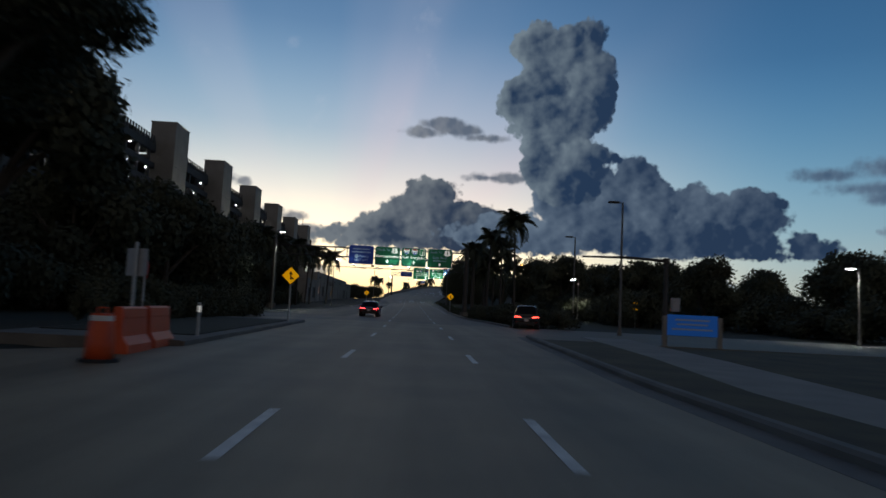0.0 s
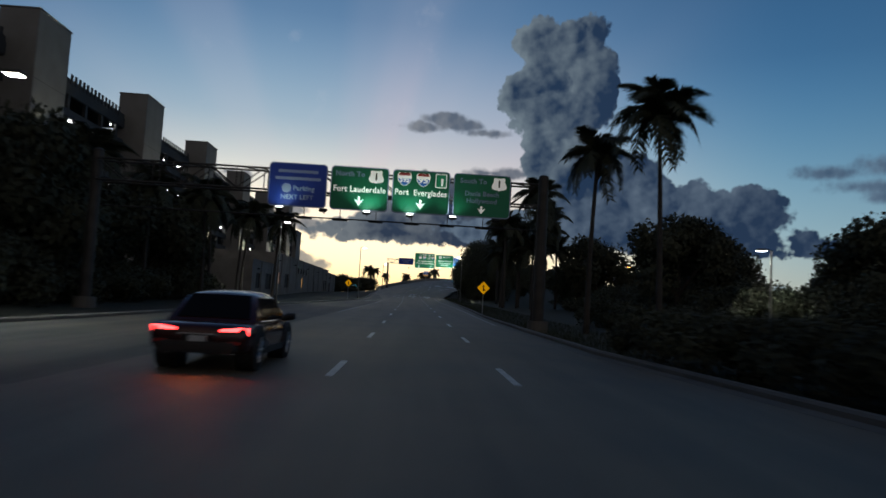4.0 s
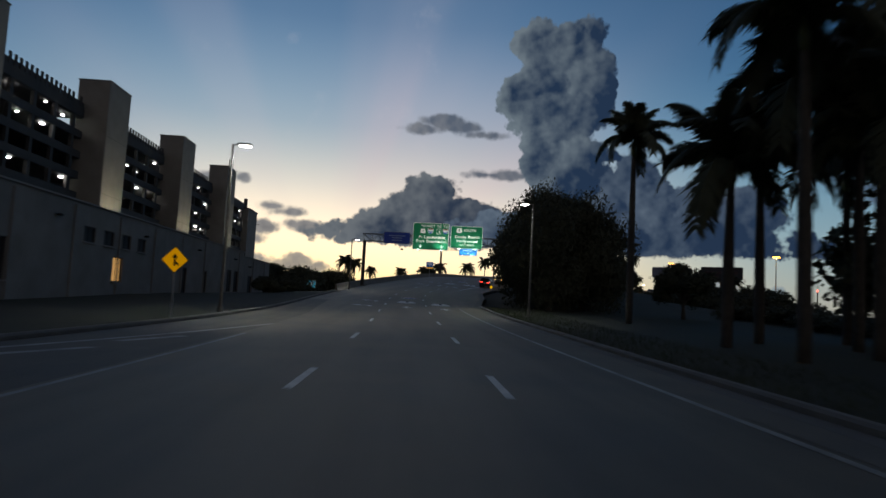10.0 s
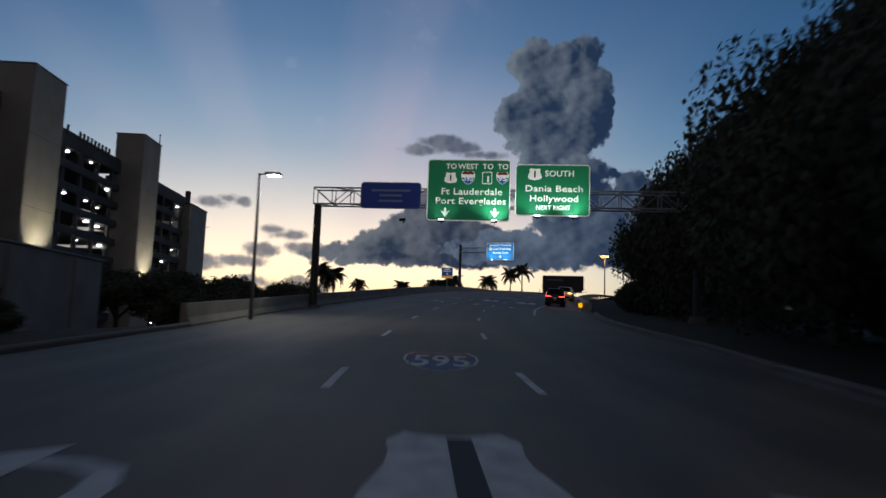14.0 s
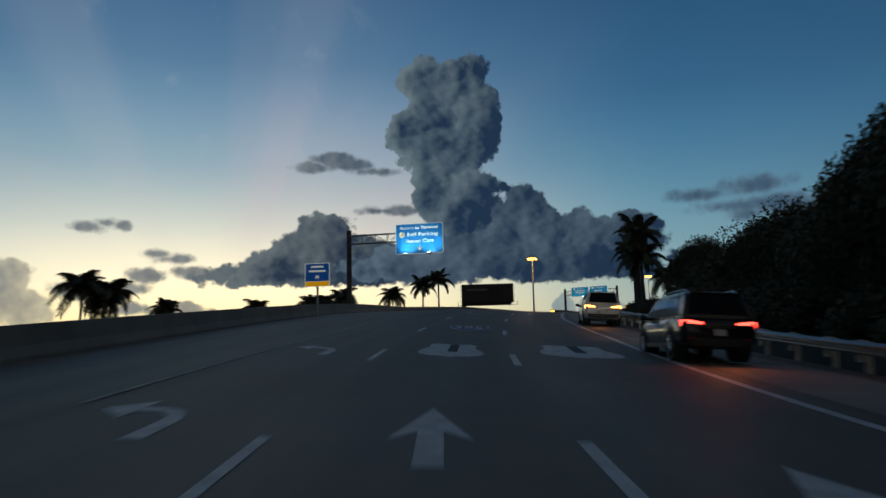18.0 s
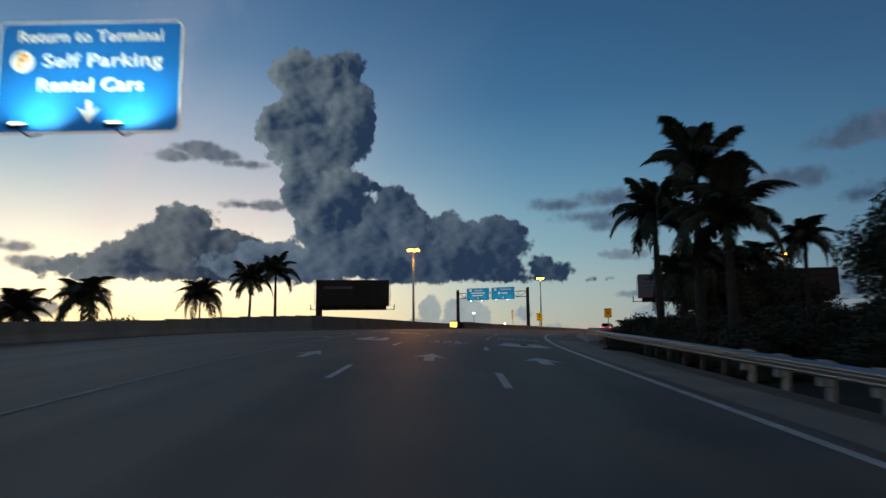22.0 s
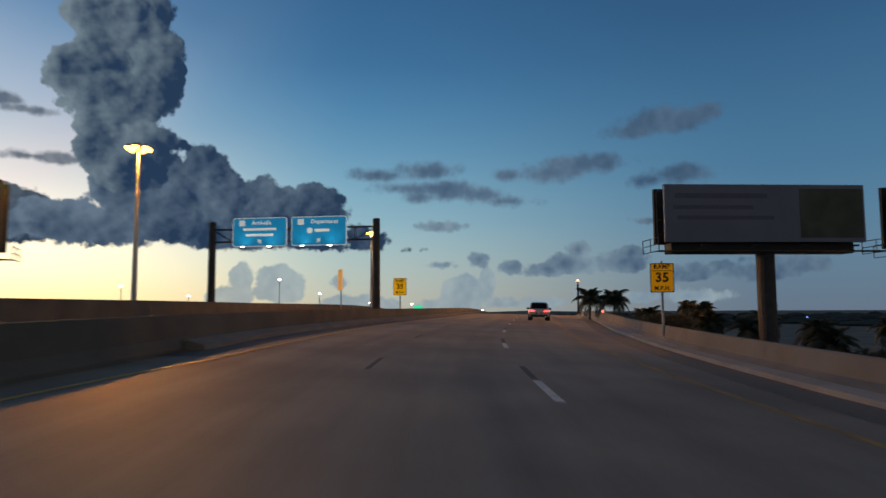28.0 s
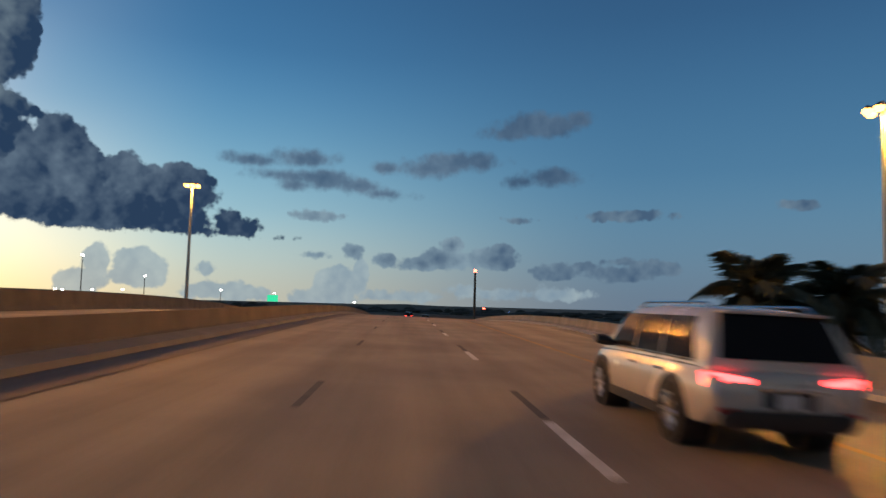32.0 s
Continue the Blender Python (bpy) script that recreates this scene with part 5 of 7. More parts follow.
def high_mast(x, y, z, ground, power, heads=6):
    t = thing("high_mast_lamp", pose(x, y, ground), "tall mast with a ring of glowing orange sodium lamps", "high mast lamp", "high mast lamps")
    h = z - ground
    part("mast", Geo().tube([(0, 0, -0.5), (0, 0, h * 0.5), (0, 0, h + 0.6)], [0.42, 0.3, 0.16], 12), STEEL, t)
    part("lamp_ring", Geo().tube([(0.9 * math.cos(radians(a)), 0.9 * math.sin(radians(a)), h + 0.15) for a in range(0, 361, 30)], 0.05, 6), STEEL_DARK, t)
    for k in range(heads):
        a = radians(360 / heads * k)
        c, s = math.cos(a), math.sin(a)
        part("lamp_head", Geo().tube([(1.15 * c, 1.15 * s, h + 0.25), (1.15 * c, 1.15 * s, h - 0.05)], [0.14, 0.34], 10), STEEL_DARK, t)
        part("lamp_glass", Geo().tube([(1.15 * c, 1.15 * s, h - 0.06), (1.15 * c, 1.15 * s, h - 0.28), (1.15 * c, 1.15 * s, h - 0.5)], [0.4, 0.46, 0.28], 10), LAMP_SODIUM, t, "glowing sodium bowl")
    la = bpy.data.lights.new("mast_light", "SPOT")
    la.energy, la.color, la.shadow_soft_size, la.spot_size, la.spot_blend = power, (1.0, 0.40, 0.075), 0.9, radians(168), 0.15
    ob = new("mast_light", la)
    ob.parent = t
    ob.matrix_basis = pose(0, 0, h - 0.6)
    return t


high_mast(57.1, 461.8, 34.5, 6.0, 68000)
high_mast(134.2, 542.3, 36.5, 6.0, 80000)
high_mast(141.5, 431.5, 32.6, 1.0, 60000)

# crash cushion in front of the gore barrier
t = thing("crash_cushion", on_here(390.0, -7.7, 0, 0, False), "dark crash cushion with a yellow reflecting nose made to glow", "crash cushion")
for k in range(4):
    part("bay", Geo().box((0, 1.0 + 0.95 * k, 0.5), (0.85 + 0.06 * k, 0.9, 0.95), None, 0.05), SIGN_BLACK, t)
part("nose", Geo().loft([[(0.5 * math.cos(radians(a)) * k, -0.1 - 0.5 * math.sin(radians(a)) * k + 0.6, z) for a in range(0, 181, 20)] + [(-0.5, 0.62, z), (0.5, 0.62, z)] for z, k in ((0.05, 0.95), (0.15, 1.0), (0.95, 1.0), (1.02, 0.9))]), SIGN_BLACK, t)
# the sheet's headlight return is given as strong emission
part("reflector", Geo().loft([[(0.51 * math.cos(radians(a)), 0.5 - 0.52 * math.sin(radians(a)), z) for a in range(25, 156, 13)] for z in (0.22, 0.9)], None, False, False), glow_sheet("nose_yellow", (0.95, 0.70, 0.16), 1.6), t, "yellow reflecting sheet with added glow")

# yellow marker at the start of the guard rail
t = thing("rail_end_marker", on_here(259.9, 9.2, 0, 0, False), "yellow reflecting end plate of the guard rail, made to glow", "marker")
# plate emits in place of headlight thrown back
part("plate", Geo().box((0, 0, 0.55), (0.36, 0.1, 0.42), None, 0.03), glow_sheet("end_yellow", (0.95, 0.5, 0.0), 1.0), t)
part("terminal_post", Geo().box((0, 0.15, 0.3), (0.15, 0.2, 0.8)), STEEL, t)

# guard rail
RAIL = ((260, 7.5), (272, 7.2), (285, 6.6), (296, 6.05), (304, 6.05), (322, 6.05), (340, 6.25), (352, 6.5))
t = thing("guard_rail", Matrix.Identity(4), "galvanised guard rail on pale block-out posts", "guard rail", kind="structure")
WBEAM = [(0.0, 0.44), (-0.08, 0.5), (-0.08, 0.54), (0.0, 0.59), (0.0, 0.62), (-0.08, 0.67), (-0.08, 0.71), (0.0, 0.77), (0.012, 0.77), (-0.06, 0.71), (-0.06, 0.67), (0.014, 0.62), (0.014, 0.59), (-0.06, 0.54), (-0.06, 0.5), (0.012, 0.44)]
for k in range(23):
    part("rail_beam", swept(260.2 + 4 * k, 264.2 + 4 * k, RAIL, WBEAM, 2.0), STEEL, t)
BLOCK = Geo().box((0.12, 0, 0.6), (0.2, 0.15, 0.36)).mesh("block", PAINT_WHITE)
STEM = Geo().box((0.28, 0, 0.3), (0.12, 0.16, 0.95)).mesh("stem", PAINT_WHITE)
# dark copies of the white posts, for the shade past 324 m
BLOCK_DIM = Geo().box((0.12, 0, 0.6), (0.2, 0.15, 0.36)).mesh("block_dim", STEEL_DARK)
STEM_DIM = Geo().box((0.28, 0, 0.3), (0.12, 0.16, 0.95)).mesh("stem_dim", STEEL_DARK)
BLOCK_WIDE = Geo().box((0.12, 0, 0.52), (0.2, 0.24, 0.56), None, 0.02).mesh("block_wide", PAINT_WHITE)
for k in range(47):
    s = 260.6 + 1.95 * k
    m = on_here(s, along(s, *RAIL))
    part("post", STEM if s < 324 else STEM_DIM, None, t, m=m)
    part("block_out", BLOCK_WIDE if s < 324 else BLOCK_DIM, None, t, m=m)

# billboards
def billboard(a, b, top, low, ground, pole_at, face, label, words_on=None):
    mid = Vector(((a[0] + b[0]) / 2, (a[1] + b[1]) / 2, 0))
    turn = math.degrees(math.atan2(b[1] - a[1], b[0] - a[0]))
    w, h = math.hypot(b[0] - a[0], b[1] - a[1]), top - low
    t = thing("billboard", pose(mid.x, mid.y, ground, 0, 0, turn), label, "billboard", "billboards")
    zc = (top + low) / 2 - ground
    part("panel", Geo().box((0, 0.2, zc), (w, 0.35, h), None, 0.03), face, t)
    part("rear_panel", Geo().box((0, 2.2, zc), (w, 0.3, h)), SIGN_BLACK, t)
    part("pole", Geo().tube([(pole_at * w, 1.2, -1), (pole_at * w, 1.2, zc - h / 2)], 0.62, 18), STEEL_DARK, t, "thick dark steel pole")
    part("header_beam", Geo().box((0, 1.2, zc - h / 2 - 0.35), (w * 0.92, 1.3, 0.75), None, 0.05), SIGN_BLACK, t)
    part("walkway", Geo().box((0, -0.75, zc - h / 2 - 0.7), (w + 2.0, 0.9, 0.06)), STEEL_DARK, t)
    for e in (-1, 1):
        x = e * (w / 2 + 0.95)
        for zz in (0.0, 0.45, 0.9):
            part("rail", Geo().tube([(x, -1.15, zc - h / 2 - 0.7 + zz), (x, 1.9, zc - h / 2 - 0.7 + zz)], 0.03, 6), STEEL_DARK, t)
        for yy in (-1.15, 0.4, 1.9):
            part("rail_post", Geo().tube([(x, yy, zc - h / 2 - 0.7), (x, yy, zc - h / 2 + 0.25)], 0.03, 6), STEEL_DARK, t)
        part("side_ladder", Geo().tube([(e * (w / 2 + 0.25), 0.9, zc - h / 2), (e * (w / 2 + 0.25), 0.9, zc + h / 2 - 0.2)], 0.035, 6), STEEL_DARK, t)
        for k in range(4):
            part("rung", Geo().tube([(e * (w / 2 + 0.25), 0.9, zc - h / 2 + 0.6 + k), (e * w / 2, 0.6, zc - h / 2 + 0.6 + k)], 0.02, 6), STEEL_DARK, t)
    for k in range(4):
        x = (k - 1.5) * w / 4.2
        part("lamp_arm", Geo().tube([(x, 0, zc - h / 2 - 0.6), (x, -1.6, zc - h / 2 - 0.45)], 0.025, 6), STEEL_DARK, t)
        part("unlit_lamp", Geo().box((x, -1.65, zc - h / 2 - 0.4), (0.6, 0.2, 0.12), None, 0.03), SIGN_BLACK, t)
    for q in words_on or ():
        bars(t, q[0] * w, zc + q[1] * h, q[2] * w, q[3] * h, 0.02, q[4])
    return t


BOARD_DARK = material("board_print_dark", (0.022, 0.02, 0.022), 0.55, vary=0.5, scale=0.35)
BOARD_GREY = material("board_print_grey", (0.20, 0.21, 0.27), 0.5, vary=0.15, scale=0.3)
BOARD_INK = material("board_ink", (0.13, 0.14, 0.185), 0.5)
BOARD_GREEN = material("board_picture_green", (0.07, 0.085, 0.06), 0.5, vary=0.5, scale=0.6)
BOARD_RED = material("board_letters_red", (0.05, 0.02, 0.022), 0.5)
billboard((28.7, 432.3), (42.1, 429.4), 23.8, 18.9, 2.0, -0.46, BOARD_DARK, "dark unlit billboard on a steel pole", ((-0.2, 0.2, 0.4, 0.1, BOARD_INK), (0.15, 0.05, 0.22, 0.5, SIGN_BLACK)))
billboard((79.3, 403.0), (91.4, 395.5), 23.2, 19.2, 1.5, 0.03, BOARD_GREY, "pale grey unlit billboard with a dim picture", ((-0.22, 0.3, 0.46, 0.09, BOARD_INK), (-0.26, 0.1, 0.4, 0.07, BOARD_INK), (-0.2, -0.08, 0.48, 0.07, BOARD_INK), (0.33, 0.0, 0.32, 0.86, BOARD_GREEN)))
billboard((95.0, 394.6), (107.0, 387.0), 23.6, 19.0, 1.5, 0.0, BOARD_DARK, "dark billboard with dim red lettering", ((0.0, 0.32, 0.85, 0.1, BOARD_RED), (0.0, 0.05, 0.8, 0.22, BOARD_RED), (-0.2, -0.28, 0.3, 0.15, BOARD_RED)))

# ---- buildings ----
STUCCO = material("pale_stucco", (0.27, 0.26, 0.24), 0.85, vary=0.14, scale=0.4, fine=12, bump=0.15)
WHITE_WALL = material("white_block_wall", (0.26, 0.245, 0.225), 0.85, vary=0.22, scale=0.5, fine=14, bump=0.15)
# set darker than bare concrete, to hold the shade inside the open decks
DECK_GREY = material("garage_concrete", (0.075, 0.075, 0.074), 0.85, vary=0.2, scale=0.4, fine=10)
DARK_GLASS = material("dark_glass", (0.02, 0.024, 0.03), 0.12, spec=0.6)
SHUTTER = material("dark_shutter", (0.035, 0.036, 0.04), 0.6)
LIT_WINDOW = lamp_glow("lit_window", (1.0, 0.58, 0.2), 0.5)
DIM_WINDOW = lamp_glow("dim_window", (0.75, 0.5, 0.42), 0.22)
DECK_LAMP = lamp_glow("deck_lamp_glass", (0.92, 0.97, 1.0), 22.0)
UPLIGHT = lamp_glow("uplight_glass", (1.0, 0.95, 0.7), 8.0)

# parking garage: open decks between stair towers
garage = thing("parking_garage", pose(-54.3, 145.0, 0.0, 0, 0, 2.12), "tall open-deck parking garage with pale towers and white lamps", "parking garage")
PITCH, LEVELS, STOREY = 36.2, 10, 3.22
for k in range(-2, 6):
    y1 = PITCH * k
    top = 34.6 if k < 0 else 36.4 if k < 5 else 37.4
    part("stair_tower", Geo().box((-2.1, y1 - 4.1, top / 2 - 1), (5.0, 8.2, top + 2), None, 0.12), STUCCO, garage, "pale stucco stair tower")
    part("tower_cap", Geo().box((-2.1, y1 - 4.1, top + 0.08), (5.16, 8.36, 0.2), None, 0.05), STUCCO, garage)
    for q in range(1, 4):
        part("joint", Geo().box((0.402, y1 - 4.1, q * 9.2), (0.012, 8.2, 0.04)), SHUTTER, garage)
    part("uplight", Geo().box((2.2, y1 - 4.1, 9.8), (0.3, 0.6, 0.2), None, 0.03), UPLIGHT, garage)
    la = bpy.data.lights.new("tower_uplight", "SPOT")
    la.energy, la.color, la.spot_size, la.spot_blend, la.shadow_soft_size = 6800, (1.0, 0.97, 0.66), radians(75), 0.8, 0.15
    ob = new("tower_uplight", la)
    ob.parent = garage
    ob.matrix_basis = look((2.3, y1 - 4.1, 10.0), (0.3, y1 - 4.1, 17.5))
dice = random.Random(41)
for k in range(-2, 7):
    y0, y1 = PITCH * (k - 1), PITCH * k - 8.2
    n = y1 - y0
    last = k == 6
    for lv in range(LEVELS):
        z = 1.2 + STOREY * lv
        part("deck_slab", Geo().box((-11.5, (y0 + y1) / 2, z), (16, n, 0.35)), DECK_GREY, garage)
        if last and lv == LEVELS - 2:
            # an open bay at the end of the upper deck, through which the sky shows
            part("spandrel", Geo().box((-3.4, y0 + 10, z + 0.45), (0.25, 20, 1.15)), DECK_GREY, garage)
        else:
            part("spandrel", Geo().box((-3.4, (y0 + y1) / 2, z + (0.45 if lv < LEVELS - 1 else 0.75)), (0.25, n, 1.15 if 0 < lv < LEVELS - 1 else 1.6)), DECK_GREY, garage)
        for j in range(4):
            if lv < LEVELS - 1 and dice.random() < 0.6:
                yy = y0 + n * (0.14 + 0.24 * j) + dice.uniform(-0.8, 0.8)
                w = dice.choice((0.26, 0.34, 0.42, 0.55))
                part("deck_lamp", Geo().box((-3.75 - dice.random() * 1.6, yy, z + STOREY - 0.5), (w, w, 0.2), None, 0.06), DECK_LAMP, garage, "glowing white deck lamp")
    for j in range(5):
        yy = y0 + n * (j + 0.5) / 5
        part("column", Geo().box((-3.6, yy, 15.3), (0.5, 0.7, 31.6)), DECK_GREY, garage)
    for j in range(int(n / 1.3)):
        if last or dice.random() < 0.25 and not 8 < j < 18:
            continue
        part("parapet_fin", Geo().box((-3.35, y0 + 0.8 + 1.3 * j, 32.3), (0.18, 0.5, 2.0)), DECK_GREY, garage)
    part("roof_rail", Geo().box((-3.5, (y0 + y1) / 2, 32.1), (0.12, n, 0.9)), DECK_GREY, garage)
    if not last:
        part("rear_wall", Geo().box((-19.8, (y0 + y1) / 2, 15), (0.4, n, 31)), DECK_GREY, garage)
    part("plant_room", Geo().box((-13.5, y0 + n * 0.62, 33.0), (5, 6, 2.6), None, 0.05), DECK_GREY, garage)
part("end_column", Geo().box((-3.5, PITCH * 5 + 29.2, 16.6), (0.9, 1.2, 35.4)), DECK_GREY, garage)
part("end_block", Geo().box((-8.2, PITCH * 5 + 32.4, 14.8), (13, 12.0, 32)), STUCCO, garage, "plain stucco block at the end of the garage")
part("end_roof", Geo().box((-8.2, PITCH * 5 + 32.4, 30.95), (13.3, 12.3, 0.3)), DECK_GREY, garage)
part("wall_lamp_arm", Geo().tube([(-1.7, PITCH * 5 + 36.4, 27.0), (-0.5, PITCH * 5 + 37.0, 27.2)], 0.07, 6), STEEL_DARK, garage)
part("roof_mast", Geo().tube([(-6, PITCH * 5 + 16, 33), (-6, PITCH * 5 + 16, 44)], 0.12, 6), STEEL_DARK, garage)
for k in (0, 1):
    la = bpy.data.lights.new("deck_light", "POINT")
    la.energy, la.color, la.shadow_soft_size = 280, (0.9, 0.97, 1.0), 0.3
    ob = new("deck_light", la)
    ob.parent = garage
    ob.matrix_basis = pose(-7.5, PITCH * k + 10, 13.0)
part("blue_banner", Geo().box((-3.2, -29, 27.4), (0.08, 4.2, 1.3)), SIGN_BLUE, garage)


def openings_wall(length, height, thick, holes):
    """A wall along y with holes (y, z, w, h) cut right through it; its outer face at x = 0."""
    ys = sorted({0.0, length, *[h[0] - h[2] / 2 for h in holes], *[h[0] + h[2] / 2 for h in holes]})
    zs = sorted({0.0, height, *[h[1] - h[3] / 2 for h in holes], *[h[1] + h[3] / 2 for h in holes]})
    g = Geo()
    for a, b in zip(ys, ys[1:]):
        for c, d in zip(zs, zs[1:]):
            m, n = (a + b) / 2, (c + d) / 2
            if not any(abs(m - h[0]) < h[2] / 2 and abs(n - h[1]) < h[3] / 2 for h in holes):
                g.box((-thick / 2, m, n), (thick, b - a, d - c))
    return g


def low_building(m, length, height, depth, holes, label):
    t = thing("low_building", m, label, "building")
    part("front_wall", openings_wall(length, height, 0.3, [h[:4] for h in holes]), WHITE_WALL, t)
    part("end_wall", Geo().box((-depth / 2, 0.15, height / 2), (depth - 0.6, 0.3, height)), WHITE_WALL, t)
    part("end_wall", Geo().box((-depth / 2, length - 0.15, height / 2), (depth - 0.6, 0.3, height)), WHITE_WALL, t)
    part("rear_wall", Geo().box((-depth + 0.15, length / 2, height / 2), (0.3, length, height)), WHITE_WALL, t)
    part("roof", Geo().box((-depth / 2, length / 2, height - 0.35), (depth - 0.7, length - 0.6, 0.2)), DECK_GREY, t)
    part("coping", Geo().box((-0.1, length / 2, height + 0.06), (0.5, length + 0.2, 0.12), None, 0.02), STUCCO, t)
    for y, z, w, h, mat in holes:
        win = part("window", Geo().box((-0.2, y, z), (0.03, w - 0.1, h - 0.1)), mat, t)
        g = Geo()
        for e in (-1, 1):
            g.box((-0.14, y + e * (w / 2 - 0.04), z), (0.12, 0.08, h))
            g.box((-0.14, y, z + e * (h / 2 - 0.04)), (0.12, w - 0.16, 0.08))
        g.box((-0.17, y, z), (0.06, 0.05, h - 0.16))
        part("window_frame", g, SHUTTER, win)
        part("window_sill", Geo().box((0.05, y, z - h / 2 - 0.05), (0.2, w + 0.2, 0.1), None, 0.02), STUCCO, win)
    for k in range(int(length / 7)):
        y = 3 + 7 * k
        part("downpipe", Geo().tube([(0.09, y + 2.2, 0.1), (0.09, y + 2.2, height - 0.2)], 0.06, 6), WHITE_WALL, t)
        if k % 2 == 0:
            part("wall_light", Geo().box((0.2, y, height - 1.2), (0.4, 0.3, 0.16), None, 0.04), SIGN_BLACK, t)
    return t


low_building(pose(-27.75, 149.0, 1.4, 0, 0, 1.2), 14.4, 5.6, 14.0, [(3.7, 2.7, 2.6, 2.2, SHUTTER), (10.5, 2.8, 4.0, 2.4, SHUTTER)], "low white block building with dark shuttered windows")
low_building(pose(-28.06, 163.6, 1.4, 0, 0, 1.2), 63.8, 7.7, 18.0,
             [(3.9, 3.6, 1.9, 2.0, DIM_WINDOW), (10.4, 3.4, 3.4, 2.4, SHUTTER), (26.4, 3.5, 1.7, 1.9, LIT_WINDOW), (21.6, 5.7, 1.7, 1.1, SHUTTER), (24.6, 5.7, 1.7, 1.1, SHUTTER), (27.6, 5.7, 1.7, 1.1, SHUTTER), (30.6, 5.7, 1.7, 1.1, SHUTTER),
              (41.5, 3.0, 1.2, 3.0, SHUTTER), (48.0, 3.0, 1.2, 3.0, SHUTTER), (57.3, 3.8, 1.9, 2.6, SHUTTER), (60.4, 3.8, 1.9, 2.6, SHUTTER)],
             "long low white building with dark shuttered windows, one lit")
low_building(pose(-29.5, 227.5, 2.0, 0, 0, 1.5), 16.0, 6.6, 12.0, [(4.0, 3.0, 2.2, 2.4, SHUTTER)], "small white annexe beside the long low building")

# ---- palms, trees, hedges ----
FROND = material("palm_frond", (0.062, 0.07, 0.045), 0.7, spec=0.25, vary=0.35, scale=1.0, per_object=0.25)
BARK = material("palm_bark", (0.07, 0.063, 0.055), 0.9, vary=0.3, scale=3.0, bump=0.4)
SHAFT = material("palm_crownshaft", (0.09, 0.12, 0.05), 0.5, vary=0.2)
LEAF = material("broad_leaf", (0.075, 0.082, 0.055), 0.8, vary=0.4, scale=0.6, spec=0.2)
WOOD = material("tree_bark", (0.09, 0.075, 0.06), 0.95, vary=0.3, scale=2.0, bump=0.5)
rng = random.Random(7)


def frond_mesh(length, droop, leaflet, n, width):
    """One feather frond: an arching rib with leaflets that hang down both sides."""
    g = Geo()
    pts = []
    for i in range(n + 1):
        u = i / n
        pts.append(Vector((length * (u - 0.16 * u * u * u * droop), 0, length * (0.34 * u - droop * 0.62 * u * u * u - droop * 0.12 * u * u))))
    g.tube(pts, [0.05 * (1 - 0.85 * i / n) + 0.006 for i in range(n + 1)], 4, False)
    for i in range(2, n + 1):
        u = i / n
        ll = leaflet * (0.45 + 0.85 * math.sin(math.pi * min(1, u * 0.86 + 0.08)))
        p = pts[i]
        d = (pts[i] - pts[i - 1]).normalized()
        for side in (-1, 1):
            for j in range(3):
                q = p - d * (length / n) * 0.34 * j
                out = Vector((0.5 * d.x, side * rng.uniform(0.5, 1.0), 0.5 * d.z - rng.uniform(0.05, 0.6))).normalized()
                tip = q + out * ll * rng.uniform(0.75, 1.12) + Vector((0, 0, -0.26 * ll))
                mid = q + out * ll * 0.55 + Vector((0, 0, -0.04 * ll))
                w = d * width
                g.add([q - w * 0.5, q + w * 0.5, mid + w * 0.6, mid - w * 0.6, tip], [(0, 1, 2, 3), (3, 2, 4)])
    return g.mesh("frond", FROND)


FEATHER = [frond_mesh(3.5, dr, 0.82, 30, 0.12) for dr in (0.45, 0.8, 1.15)]
LOOSE = [frond_mesh(3.3, dr, 1.0, 26, 0.10) for dr in (0.7, 1.1, 1.5)]


def fan_mesh():
    """A fan leaf of a cabbage palm: a stalk and a folded round blade."""
    g = Geo()
    g.tube([(0, 0, 0), (0.6, 0, 0.25), (1.1, 0, 0.28)], [0.03, 0.025, 0.02], 4, False)
    for k in range(15):
        a = radians(-115 + 230 * k / 14)
        c, s = math.cos(a), math.sin(a)
        b = Vector((1.1, 0, 0.28))
        tip = b + Vector((c * 1.15, s * 1.05, -0.3 - 0.35 * abs(s)))
        mid = b + Vector((c * 0.6, s * 0.55, 0.02))
        w = Vector((-s, c, 0.15)) * 0.09
        g.add([b, mid - w, tip, mid + w], [(0, 1, 2), (0, 2, 3)])
    return g.mesh("fan_leaf", FROND)


FAN = [fan_mesh() for _ in range(2)]


